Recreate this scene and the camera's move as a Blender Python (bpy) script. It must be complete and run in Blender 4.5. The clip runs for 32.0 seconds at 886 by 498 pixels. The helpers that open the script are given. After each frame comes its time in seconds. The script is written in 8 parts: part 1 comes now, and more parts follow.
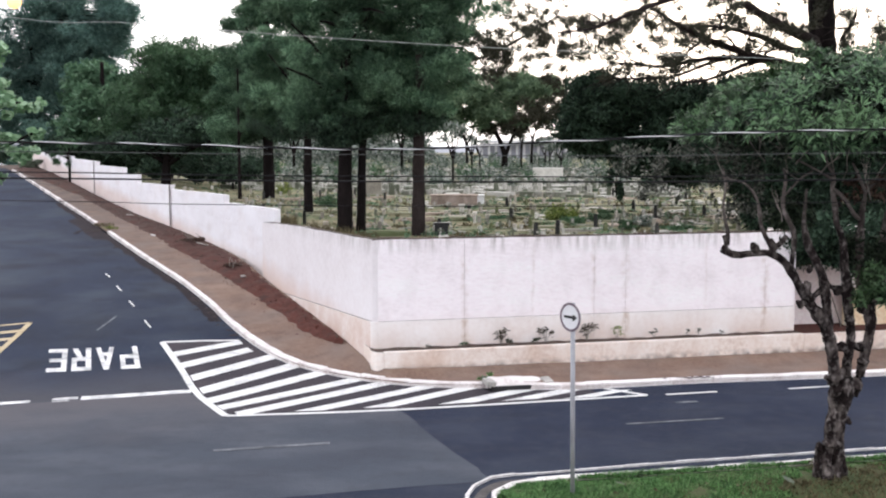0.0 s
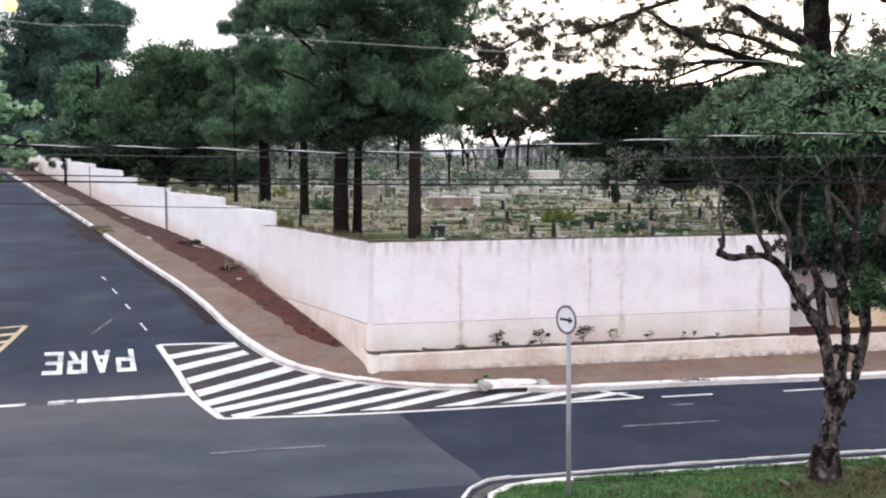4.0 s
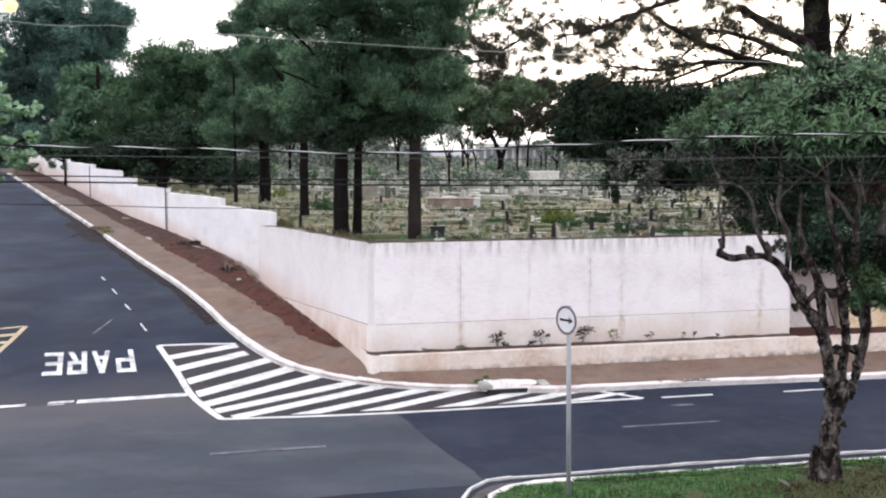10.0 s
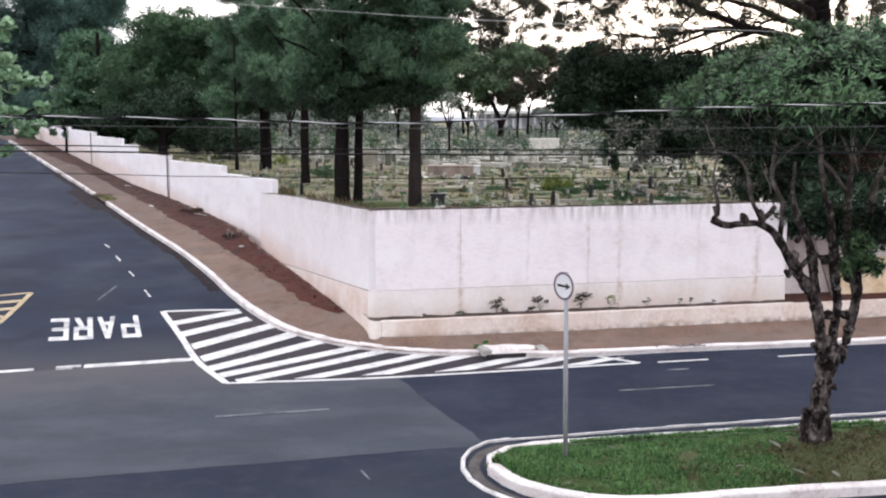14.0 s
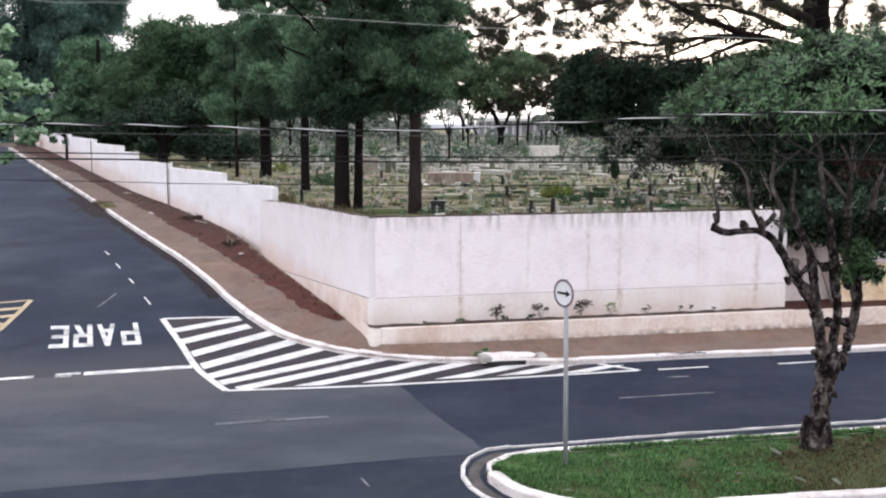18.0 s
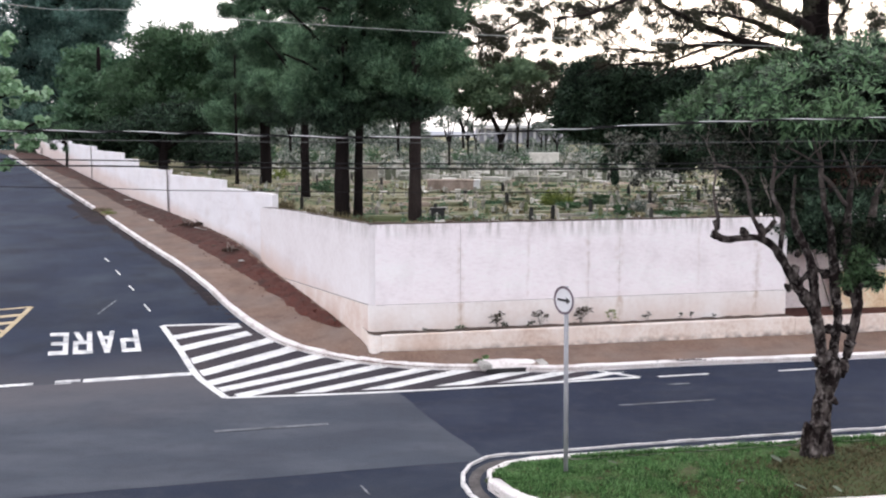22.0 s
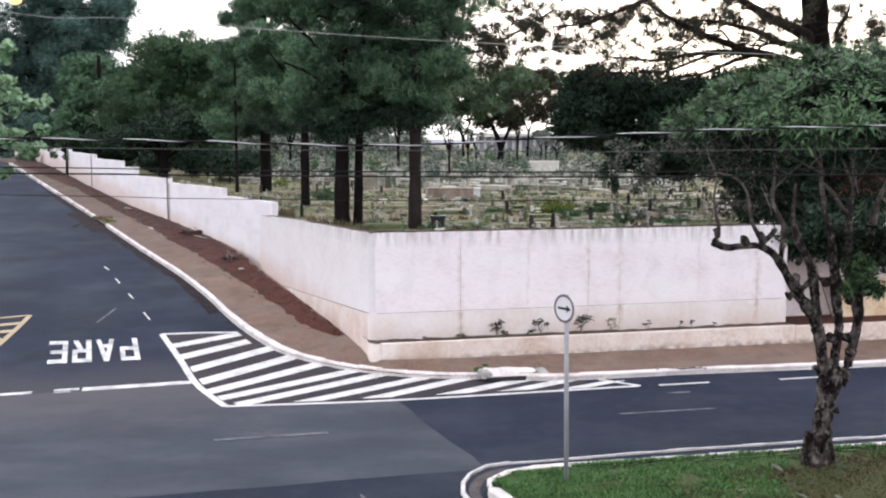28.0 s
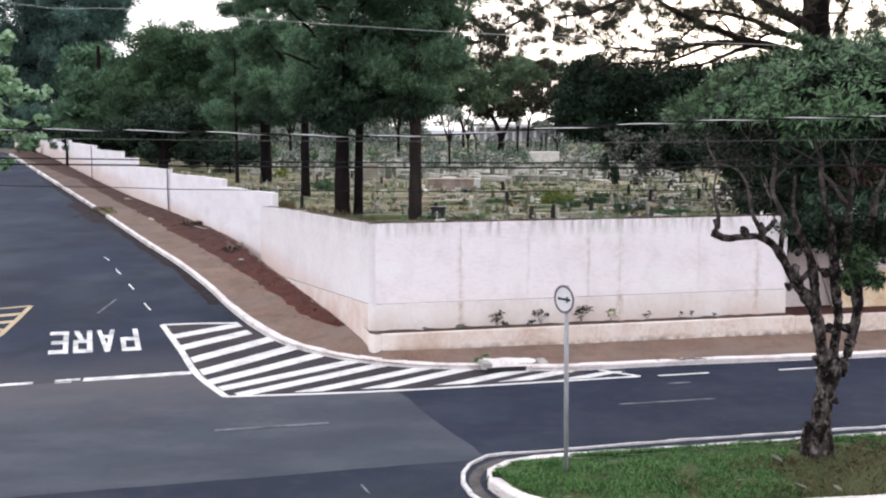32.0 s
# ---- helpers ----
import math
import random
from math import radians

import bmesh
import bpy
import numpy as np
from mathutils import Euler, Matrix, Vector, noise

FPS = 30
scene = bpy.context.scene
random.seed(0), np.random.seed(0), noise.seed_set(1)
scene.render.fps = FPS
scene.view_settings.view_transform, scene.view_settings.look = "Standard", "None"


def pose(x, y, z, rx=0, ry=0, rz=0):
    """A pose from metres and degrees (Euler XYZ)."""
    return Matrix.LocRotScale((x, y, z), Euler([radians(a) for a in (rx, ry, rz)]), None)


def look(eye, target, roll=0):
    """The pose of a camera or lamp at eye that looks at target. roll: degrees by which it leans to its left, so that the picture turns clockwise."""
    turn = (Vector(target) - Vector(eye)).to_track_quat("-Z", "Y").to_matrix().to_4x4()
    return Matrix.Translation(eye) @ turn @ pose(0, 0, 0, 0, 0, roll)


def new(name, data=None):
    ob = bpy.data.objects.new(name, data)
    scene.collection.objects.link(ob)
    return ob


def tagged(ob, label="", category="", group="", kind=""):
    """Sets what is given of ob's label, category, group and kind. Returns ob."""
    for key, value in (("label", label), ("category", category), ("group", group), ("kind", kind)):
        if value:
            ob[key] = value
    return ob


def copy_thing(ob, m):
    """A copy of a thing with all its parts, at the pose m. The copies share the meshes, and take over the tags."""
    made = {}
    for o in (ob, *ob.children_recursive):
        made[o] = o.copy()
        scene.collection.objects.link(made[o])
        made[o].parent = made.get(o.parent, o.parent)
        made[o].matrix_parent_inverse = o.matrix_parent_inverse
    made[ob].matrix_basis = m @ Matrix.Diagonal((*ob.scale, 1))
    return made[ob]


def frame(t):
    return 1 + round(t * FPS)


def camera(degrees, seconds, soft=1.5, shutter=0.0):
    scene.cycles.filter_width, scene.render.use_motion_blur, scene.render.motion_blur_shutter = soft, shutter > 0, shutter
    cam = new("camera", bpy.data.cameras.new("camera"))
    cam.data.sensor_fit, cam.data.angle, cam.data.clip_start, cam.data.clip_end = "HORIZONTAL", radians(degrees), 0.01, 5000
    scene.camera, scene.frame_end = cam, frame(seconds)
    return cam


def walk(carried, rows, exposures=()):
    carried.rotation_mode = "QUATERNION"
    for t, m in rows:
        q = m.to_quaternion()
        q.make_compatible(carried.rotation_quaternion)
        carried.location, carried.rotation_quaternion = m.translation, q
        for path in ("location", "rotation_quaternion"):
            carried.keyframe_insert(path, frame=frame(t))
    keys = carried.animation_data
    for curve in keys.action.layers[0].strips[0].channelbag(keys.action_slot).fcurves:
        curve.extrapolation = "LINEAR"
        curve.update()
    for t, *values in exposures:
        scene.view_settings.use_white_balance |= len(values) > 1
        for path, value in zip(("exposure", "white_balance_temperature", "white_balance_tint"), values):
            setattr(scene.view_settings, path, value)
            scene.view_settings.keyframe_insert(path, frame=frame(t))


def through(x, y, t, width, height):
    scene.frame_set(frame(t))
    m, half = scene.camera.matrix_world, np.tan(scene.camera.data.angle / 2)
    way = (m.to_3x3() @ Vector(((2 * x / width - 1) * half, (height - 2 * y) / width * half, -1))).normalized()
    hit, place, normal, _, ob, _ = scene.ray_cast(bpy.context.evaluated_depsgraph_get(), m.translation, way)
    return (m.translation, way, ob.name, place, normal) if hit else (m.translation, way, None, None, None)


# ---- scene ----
# One corner of two streets beside a walled cemetery at dusk, seen from a balcony 5.2 m up.

# ---- camera ----
FOV = 47.1
cam = camera(FOV, 32.0, soft=2.1, shutter=0.5)
EYE = Vector((0.0, 0.0, 5.2))


def cam_row(t, ahead, pitch, yaw):
    a = radians(pitch)
    return t, pose(0.0, EYE.y + ahead * math.cos(a), EYE.z + ahead * math.sin(a), 90 + pitch, 0, yaw)


walk(cam, [cam_row(*r) for r in (
        (0.0, 0.33, -5.60, 0.21),
        (0.5, 0.32, -5.49, 0.22),
        (1.0, 0.33, -5.41, 0.22),
        (1.5, 0.32, -5.35, 0.12),
        (2.0, 0.32, -4.91, 0.01),
        (2.5, 0.31, -5.35, -0.01),
        (3.0, 0.31, -5.42, -0.01),
        (3.5, 0.31, -5.47, -0.01),
        (5.5, 0.31, -5.33, -0.01),
        (6.0, 0.31, -5.33, -0.01),
        (6.5, 0.31, -5.23, -0.01),
        (7.0, 0.31, -5.13, -0.01),
        (7.5, 0.31, -5.23, -0.01),
        (8.0, 0.31, -5.18, -0.01),
        (8.5, 0.31, -5.33, -0.01),
        (9.0, 0.31, -5.23, -0.01),
        (9.5, 0.31, -5.21, -0.01),
        (10.0, 0.31, -5.42, -0.01),
        (10.5, 0.31, -5.72, -0.01),
        (11.0, 0.33, -5.54, 0.02),
        (11.5, 0.31, -5.71, -0.01),
        (12.0, 0.30, -5.81, 0.00),
        (12.5, 0.30, -6.64, 0.00),
        (13.0, 0.08, -7.53, -0.01),
        (13.5, -0.01, -7.76, -0.01),
        (14.0, -0.00, -7.26, -0.00),
        (14.5, -0.00, -6.82, 0.00),
        (16.5, 0.01, -6.55, -0.00),
        (17.0, -0.00, -6.96, -0.00),
        (17.5, 0.00, -6.82, 0.00),
        (18.0, 0.00, -6.85, 0.00),
        (18.5, -0.00, -7.16, -0.00),
        (19.0, 0.00, -7.16, -0.00),
        (19.5, -0.00, -7.21, -0.00),
        (20.0, -0.00, -7.07, -0.00),
        (20.5, 0.00, -7.01, -0.00),
        (21.0, -0.00, -6.82, -0.00),
        (21.5, -0.01, -6.96, -0.01),
        (22.0, 0.01, -6.46, 0.00),
        (22.5, 0.00, -6.38, 0.00),
        (23.0, 0.05, -6.18, 0.00),
        (23.5, 0.06, -6.07, 0.00),
        (24.0, 0.02, -6.62, -0.01),
        (24.5, 0.02, -6.68, -0.01),
        (25.0, 0.01, -6.72, -0.00),
        (25.5, 0.02, -6.67, 0.00),
        (27.5, 0.05, -5.98, 0.00),
        (28.0, 0.04, -6.00, 0.00),
        (28.5, 0.05, -6.13, 0.01),
        (29.0, 0.05, -6.21, 0.00),
        (29.5, 0.06, -6.18, 0.01),
        (30.0, 0.01, -6.61, -0.01),
        (30.5, 0.02, -6.48, 0.00),
        (31.0, 0.05, -6.51, -0.00),
        (31.5, 0.04, -6.33, 0.00),
        (32.0, 0.02, -6.52, 0.01),
)], [(0.0, 1.16, 6400, 9), (12.0, 1.16, 6400, 9), (13.5, 1.10, 6400, 10.5), (32.0, 1.10, 6400, 10.5)])

# ---- sky, sun, exposure ----
SUN_EL, SUN_AZ = 18.0, 15.0
world = bpy.data.worlds.new("dusk_sky")
scene.world = world
world.use_nodes = True
wn = world.node_tree
sky = wn.nodes.new("ShaderNodeTexSky")
sky.sky_type = "NISHITA"
sky.sun_disc = False
sky.sun_elevation, sky.sun_rotation = radians(SUN_EL), radians(SUN_AZ)
sky.air_density, sky.dust_density, sky.ozone_density = 1.0, 4.0, 1.0
wn.links.new(sky.outputs[0], wn.nodes["Background"].inputs[0])
wn.nodes["Background"].inputs[1].default_value = 0.014
# even layer of high cloud over the whole sky
cloud = wn.nodes.new("ShaderNodeBackground")
cloud.inputs[0].default_value, cloud.inputs[1].default_value = (0.975, 0.957, 0.995, 1), 0.865
both = wn.nodes.new("ShaderNodeAddShader")
wn.links.new(wn.nodes["Background"].outputs[0], both.inputs[0])
wn.links.new(cloud.outputs[0], both.inputs[1])
wn.links.new(both.outputs[0], wn.nodes["World Output"].inputs[0])
sun_data = bpy.data.lights.new("sun", "SUN")
sun_data.energy, sun_data.angle, sun_data.color = 0.3, radians(60), (1.0, 0.88, 0.80)
sun = new("sun", sun_data)
sun.matrix_world = look((math.sin(radians(SUN_AZ)) * 100, math.cos(radians(SUN_AZ)) * 100, 5.2 + 100 * math.tan(radians(SUN_EL))), (0, 0, 0))

# ---- materials ----
MATS = {}


def surf(name, cols, scale=6.0, rough=0.8, bump=0.2, metal=0.0, fine=9.0, island=0.0, spec=0.4, stretch=(1, 1, 1), per_object=0.0):
    """Colours blended by noise at two scales, with fine relief."""
    m = bpy.data.materials.new(name)
    m.use_nodes = True
    nt = m.node_tree
    N, L = nt.nodes, nt.links
    b = N["Principled BSDF"]
    b.inputs["Roughness"].default_value = rough
    b.inputs["Metallic"].default_value = metal
    b.inputs["Specular IOR Level"].default_value = spec
    tc = N.new("ShaderNodeTexCoord")
    mp = N.new("ShaderNodeMapping")
    mp.inputs["Scale"].default_value = stretch
    geo = N.new("ShaderNodeNewGeometry")
    L.new(geo.outputs["Position"] if not per_object else tc.outputs["Object"], mp.inputs[0])
    n1 = N.new("ShaderNodeTexNoise")
    n1.inputs["Scale"].default_value, n1.inputs["Detail"].default_value = scale, 6
    n2 = N.new("ShaderNodeTexNoise")
    n2.inputs["Scale"].default_value, n2.inputs["Detail"].default_value = scale * fine, 5
    for n in (n1, n2):
        L.new(mp.outputs[0], n.inputs["Vector"])
    mix = N.new("ShaderNodeMath")
    mix.operation = "MULTIPLY_ADD"
    L.new(n2.outputs[0], mix.inputs[0])
    mix.inputs[1].default_value = 0.45
    sub = N.new("ShaderNodeMath")
    sub.operation = "MULTIPLY"
    L.new(n1.outputs[0], sub.inputs[0])
    sub.inputs[1].default_value = 0.6
    L.new(sub.outputs[0], mix.inputs[2])
    fac = mix.outputs[0]
    if island or per_object:
        rnd = N.new("ShaderNodeMath")
        rnd.operation = "MULTIPLY_ADD"
        if per_object:
            oi = N.new("ShaderNodeObjectInfo")
            L.new(oi.outputs["Random"], rnd.inputs[0])
        else:
            L.new(geo.outputs["Random Per Island"], rnd.inputs[0])
        k = island or per_object
        rnd.inputs[1].default_value = k
        sh = N.new("ShaderNodeMath")
        sh.operation = "SUBTRACT"
        L.new(fac, sh.inputs[0])
        sh.inputs[1].default_value = k / 2
        L.new(sh.outputs[0], rnd.inputs[2])
        fac = rnd.outputs[0]
    ramp = N.new("ShaderNodeValToRGB")
    els = ramp.color_ramp.elements
    while len(els) < len(cols):
        els.new(0.5)
    for i, c in enumerate(cols):
        els[i].position = 0.34 + 0.36 * i / max(1, len(cols) - 1)
        els[i].color = (*c, 1)
    L.new(fac, ramp.inputs[0])
    L.new(ramp.outputs[0], b.inputs["Base Color"])
    if bump:
        bp = N.new("ShaderNodeBump")
        bp.inputs["Strength"].default_value, bp.inputs["Distance"].default_value = bump, 0.02
        L.new(n2.outputs[0], bp.inputs["Height"])
        L.new(bp.outputs[0], b.inputs["Normal"])
    MATS[name] = m
    return m


def overlay(m, color, z0, z1, strength, scale=2.0, stretch=(1, 1, 0.15), thresh=0.5):
    """Dirt of its own shape over a painted surface: noise in patches or runs between two heights."""
    nt = m.node_tree
    N, L = nt.nodes, nt.links
    b = N["Principled BSDF"]
    src = b.inputs["Base Color"].links[0].from_socket
    geo = N.new("ShaderNodeNewGeometry")
    sep = N.new("ShaderNodeSeparateXYZ")
    L.new(geo.outputs["Position"], sep.inputs[0])
    rng = N.new("ShaderNodeMapRange")
    rng.inputs["From Min"].default_value, rng.inputs["From Max"].default_value = z0, z1
    L.new(sep.outputs["Z"], rng.inputs["Value"])
    mp = N.new("ShaderNodeMapping")
    mp.inputs["Scale"].default_value = stretch
    L.new(geo.outputs["Position"], mp.inputs[0])
    nz = N.new("ShaderNodeTexNoise")
    nz.inputs["Scale"].default_value, nz.inputs["Detail"].default_value = scale, 7
    L.new(mp.outputs[0], nz.inputs["Vector"])
    r2 = N.new("ShaderNodeMapRange")
    r2.inputs["From Min"].default_value, r2.inputs["From Max"].default_value = thresh - 0.12, thresh + 0.16
    L.new(nz.outputs[0], r2.inputs["Value"])
    mu = N.new("ShaderNodeMath")
    mu.operation = "MULTIPLY"
    L.new(rng.outputs[0], mu.inputs[0])
    L.new(r2.outputs[0], mu.inputs[1])
    mu2 = N.new("ShaderNodeMath")
    mu2.operation = "MULTIPLY"
    L.new(mu.outputs[0], mu2.inputs[0])
    mu2.inputs[1].default_value = strength
    mx = N.new("ShaderNodeMix")
    mx.data_type = "RGBA"
    L.new(mu2.outputs[0], mx.inputs["Factor"])
    L.new(src, mx.inputs["A"])
    mx.inputs["B"].default_value = (*color, 1)
    L.new(mx.outputs["Result"], b.inputs["Base Color"])


def leafmat(name, cols, rough=0.55, spread=0.5, through=0.25, scale=0.5, spec=0.3):
    m = surf(name, cols, scale, rough, 0, island=spread, fine=6, spec=spec)
    N, L = m.node_tree.nodes, m.node_tree.links
    b = N["Principled BSDF"]
    tr = N.new("ShaderNodeBsdfTranslucent")
    L.new(b.inputs["Base Color"].links[0].from_socket, tr.inputs[0])
    ms = N.new("ShaderNodeMixShader")
    ms.inputs[0].default_value = through
    out = N["Material Output"]
    L.new(b.outputs[0], ms.inputs[1])
    L.new(tr.outputs[0], ms.inputs[2])
    L.new(ms.outputs[0], out.inputs[0])
    return m


def glow(name, color, strength):
    m = bpy.data.materials.new(name)
    m.use_nodes = True
    b = m.node_tree.nodes["Principled BSDF"]
    b.inputs["Base Color"].default_value = (*color, 1)
    b.inputs["Emission Color"].default_value = (*color, 1)
    b.inputs["Emission Strength"].default_value = strength
    MATS[name] = m
    return m



def streak(m, p0, width, z0, z1, color, strength):
    """A run of rust down the main wall, p0 metres from its corner, ragged by noise."""
    nt = m.node_tree
    N, L = nt.nodes, nt.links
    b = N["Principled BSDF"]
    src = b.inputs["Base Color"].links[0].from_socket
    geo = N.new("ShaderNodeNewGeometry")
    dot = N.new("ShaderNodeVectorMath")
    dot.operation = "DOT_PRODUCT"
    L.new(geo.outputs["Position"], dot.inputs[0])
    dot.inputs[1].default_value = (0.9741, 0.2260, 0.0)
    nz = N.new("ShaderNodeTexNoise")
    nz.inputs["Scale"].default_value, nz.inputs["Detail"].default_value = 2.6, 6
    L.new(geo.outputs["Position"], nz.inputs["Vector"])
    wob = N.new("ShaderNodeMath")
    wob.operation = "MULTIPLY_ADD"
    L.new(nz.outputs[0], wob.inputs[0])
    wob.inputs[1].default_value = width * 3.0
    L.new(dot.outputs["Value"], wob.inputs[2])
    off = N.new("ShaderNodeMath")
    off.operation = "SUBTRACT"
    L.new(wob.outputs[0], off.inputs[0])
    off.inputs[1].default_value = 3.550 + p0 + width * 1.5
    ab = N.new("ShaderNodeMath")
    ab.operation = "ABSOLUTE"
    L.new(off.outputs[0], ab.inputs[0])
    r = N.new("ShaderNodeMapRange")
    r.inputs["From Min"].default_value, r.inputs["From Max"].default_value = width, width * 0.15
    L.new(ab.outputs[0], r.inputs["Value"])
    sep = N.new("ShaderNodeSeparateXYZ")
    L.new(geo.outputs["Position"], sep.inputs[0])
    rz = N.new("ShaderNodeMapRange")
    rz.inputs["From Min"].default_value, rz.inputs["From Max"].default_value = z1, z1 - 0.5
    L.new(sep.outputs["Z"], rz.inputs["Value"])
    n2 = N.new("ShaderNodeTexNoise")
    n2.inputs["Scale"].default_value, n2.inputs["Detail"].default_value = 7.0, 5
    L.new(geo.outputs["Position"], n2.inputs["Vector"])
    r2 = N.new("ShaderNodeMapRange")
    r2.inputs["From Min"].default_value, r2.inputs["From Max"].default_value = 0.35, 0.65
    L.new(n2.outputs[0], r2.inputs["Value"])
    last = r.outputs[0]
    for o in (rz.outputs[0], r2.outputs[0]):
        mu = N.new("ShaderNodeMath")
        mu.operation = "MULTIPLY"
        L.new(last, mu.inputs[0])
        L.new(o, mu.inputs[1])
        last = mu.outputs[0]
    mu = N.new("ShaderNodeMath")
    mu.operation = "MULTIPLY"
    L.new(last, mu.inputs[0])
    mu.inputs[1].default_value = strength
    mx = N.new("ShaderNodeMix")
    mx.data_type = "RGBA"
    L.new(mu.outputs[0], mx.inputs["Factor"])
    L.new(src, mx.inputs["A"])
    mx.inputs["B"].default_value = (*color, 1)
    L.new(mx.outputs["Result"], b.inputs["Base Color"])


def band(m, axis, c0, c1, color, strength):
    """Dust laid over a surface: full at the distance c0 along a plan direction, thinning in patches to none at c1."""
    nt = m.node_tree
    N, L = nt.nodes, nt.links
    b = N["Principled BSDF"]
    src = b.inputs["Base Color"].links[0].from_socket
    geo = N.new("ShaderNodeNewGeometry")
    dot = N.new("ShaderNodeVectorMath")
    dot.operation = "DOT_PRODUCT"
    L.new(geo.outputs["Position"], dot.inputs[0])
    dot.inputs[1].default_value = axis
    nz = N.new("ShaderNodeTexNoise")
    nz.inputs["Scale"].default_value, nz.inputs["Detail"].default_value = 0.8, 6
    L.new(geo.outputs["Position"], nz.inputs["Vector"])
    shift = N.new("ShaderNodeMath")
    shift.operation = "MULTIPLY_ADD"
    L.new(nz.outputs[0], shift.inputs[0])
    shift.inputs[1].default_value = (c1 - c0) * 0.9
    L.new(dot.outputs["Value"], shift.inputs[2])
    r = N.new("ShaderNodeMapRange")
    r.inputs["From Min"].default_value, r.inputs["From Max"].default_value = c0 + (c1 - c0) * 1.45, c0 + (c1 - c0) * 0.45
    L.new(shift.outputs[0], r.inputs["Value"])
    mu = N.new("ShaderNodeMath")
    mu.operation = "MULTIPLY"
    L.new(r.outputs[0], mu.inputs[0])
    mu.inputs[1].default_value = strength
    mx = N.new("ShaderNodeMix")
    mx.data_type = "RGBA"
    L.new(mu.outputs[0], mx.inputs["Factor"])
    L.new(src, mx.inputs["A"])
    mx.inputs["B"].default_value = (*color, 1)
    L.new(mx.outputs["Result"], b.inputs["Base Color"])


M_SOIL = surf("soil", [(0.035, 0.024, 0.018), (0.075, 0.048, 0.036)], 1.2)
M_ASPH = surf("asphalt_new", [(0.007, 0.011, 0.028), (0.010, 0.016, 0.038), (0.014, 0.021, 0.045)], 0.5, 0.92, 0.5, fine=60, spec=0.25)
M_ASPH_OLD = surf("asphalt_old", [(0.033, 0.039, 0.055), (0.044, 0.053, 0.072), (0.056, 0.066, 0.086)], 0.45, 0.92, 0.5, fine=60, spec=0.25)
M_PAINT = surf("road_paint_white", [(0.386, 0.386, 0.396), (0.644, 0.644, 0.644), (0.736, 0.736, 0.736)], 3.0, 0.7, 0.3, fine=8)
M_WORN = surf("road_paint_worn", [(0.085, 0.090, 0.108), (0.157, 0.165, 0.190), (0.242, 0.255, 0.281)], 4.0, 0.8, 0.2)
overlay(M_PAINT, (0.30, 0.28, 0.28), -10, -9, 0.35, 2.6, (1, 1, 1), 0.64)
M_PAINT_OLD = surf("road_paint_chipped", [(0.46, 0.46, 0.47), (0.68, 0.68, 0.69), (0.78, 0.78, 0.79)], 3.0, 0.7, 0.3, fine=8)
overlay(M_PAINT_OLD, (0.06, 0.065, 0.075), -10, -9, 0.9, 1.7, (1, 1, 1), 0.575)
overlay(M_PAINT_OLD, (0.22, 0.22, 0.23), -10, -9, 0.7, 9.0, (1, 1, 1), 0.58)
overlay(M_ASPH, (0.040, 0.047, 0.066), -10, -9, 0.5, 0.5, (1, 1, 1), 0.58)
overlay(M_ASPH, (0.012, 0.014, 0.025), -10, -9, 0.5, 1.1, (0.5, 2.0, 1), 0.60)
overlay(M_ASPH_OLD, (0.037, 0.043, 0.059), -10, -9, 0.55, 0.45, (0.7, 1.2, 1), 0.52)
overlay(M_ASPH_OLD, (0.097, 0.104, 0.125), -10, -9, 0.45, 0.7, (0.6, 1.5, 1), 0.56)
overlay(M_ASPH_OLD, (0.034, 0.038, 0.052), -10, -9, 0.5, 3.2, (1, 1, 1), 0.62)
overlay(M_ASPH, (0.039, 0.043, 0.058), -10, -9, 0.4, 3.0, (1, 1, 1), 0.62)
M_ASPH_SIDE = surf("asphalt_side_street", [(0.008, 0.013, 0.030), (0.013, 0.020, 0.043), (0.021, 0.032, 0.058)], 0.35, 0.92, 0.5, fine=60, spec=0.25)
overlay(M_ASPH_SIDE, (0.050, 0.062, 0.080), -10, -9, 0.55, 0.4, (1, 1, 1), 0.56)
overlay(M_ASPH_SIDE, (0.009, 0.010, 0.016), -10, -9, 0.5, 0.9, (1, 1, 1), 0.60)
band(M_ASPH_SIDE, (-0.279, 0.960, 0), 22.0, 24.6, (0.054, 0.053, 0.064), 0.8)
band(M_ASPH_OLD, (-0.279, 0.960, 0), 22.2, 18.6, (0.090, 0.084, 0.094), 0.8)
band(M_ASPH, (-0.24, 0.97, 0), 12.8, 16.6, (0.022, 0.030, 0.040), 0.4)
overlay(M_WORN, (0.03, 0.035, 0.045), -10, -9, 0.95, 3.5, (1, 1, 1), 0.50)
M_DUSTY = surf("dusty_asphalt", [(0.030, 0.028, 0.036), (0.042, 0.037, 0.045), (0.060, 0.050, 0.056)], 0.8, 0.95, 0.4, fine=40, spec=0.2)
M_YELLOW = surf("road_paint_yellow", [(0.290, 0.225, 0.130), (0.400, 0.320, 0.200), (0.460, 0.385, 0.260)], 3.0, 0.7, 0.2)
M_KERB = surf("kerb_whitewash", [(0.50, 0.44, 0.43), (0.74, 0.70, 0.70), (0.82, 0.80, 0.80)], 2.2, 0.85, 0.4, fine=7)
overlay(M_KERB, (0.13, 0.10, 0.09), 0.8, 2.6, 0.8, 1.6, (1, 1, 1), 0.50)
overlay(M_KERB, (0.30, 0.25, 0.23), -10, -9, 0.28, 2.6, (1, 1, 1), 0.60)
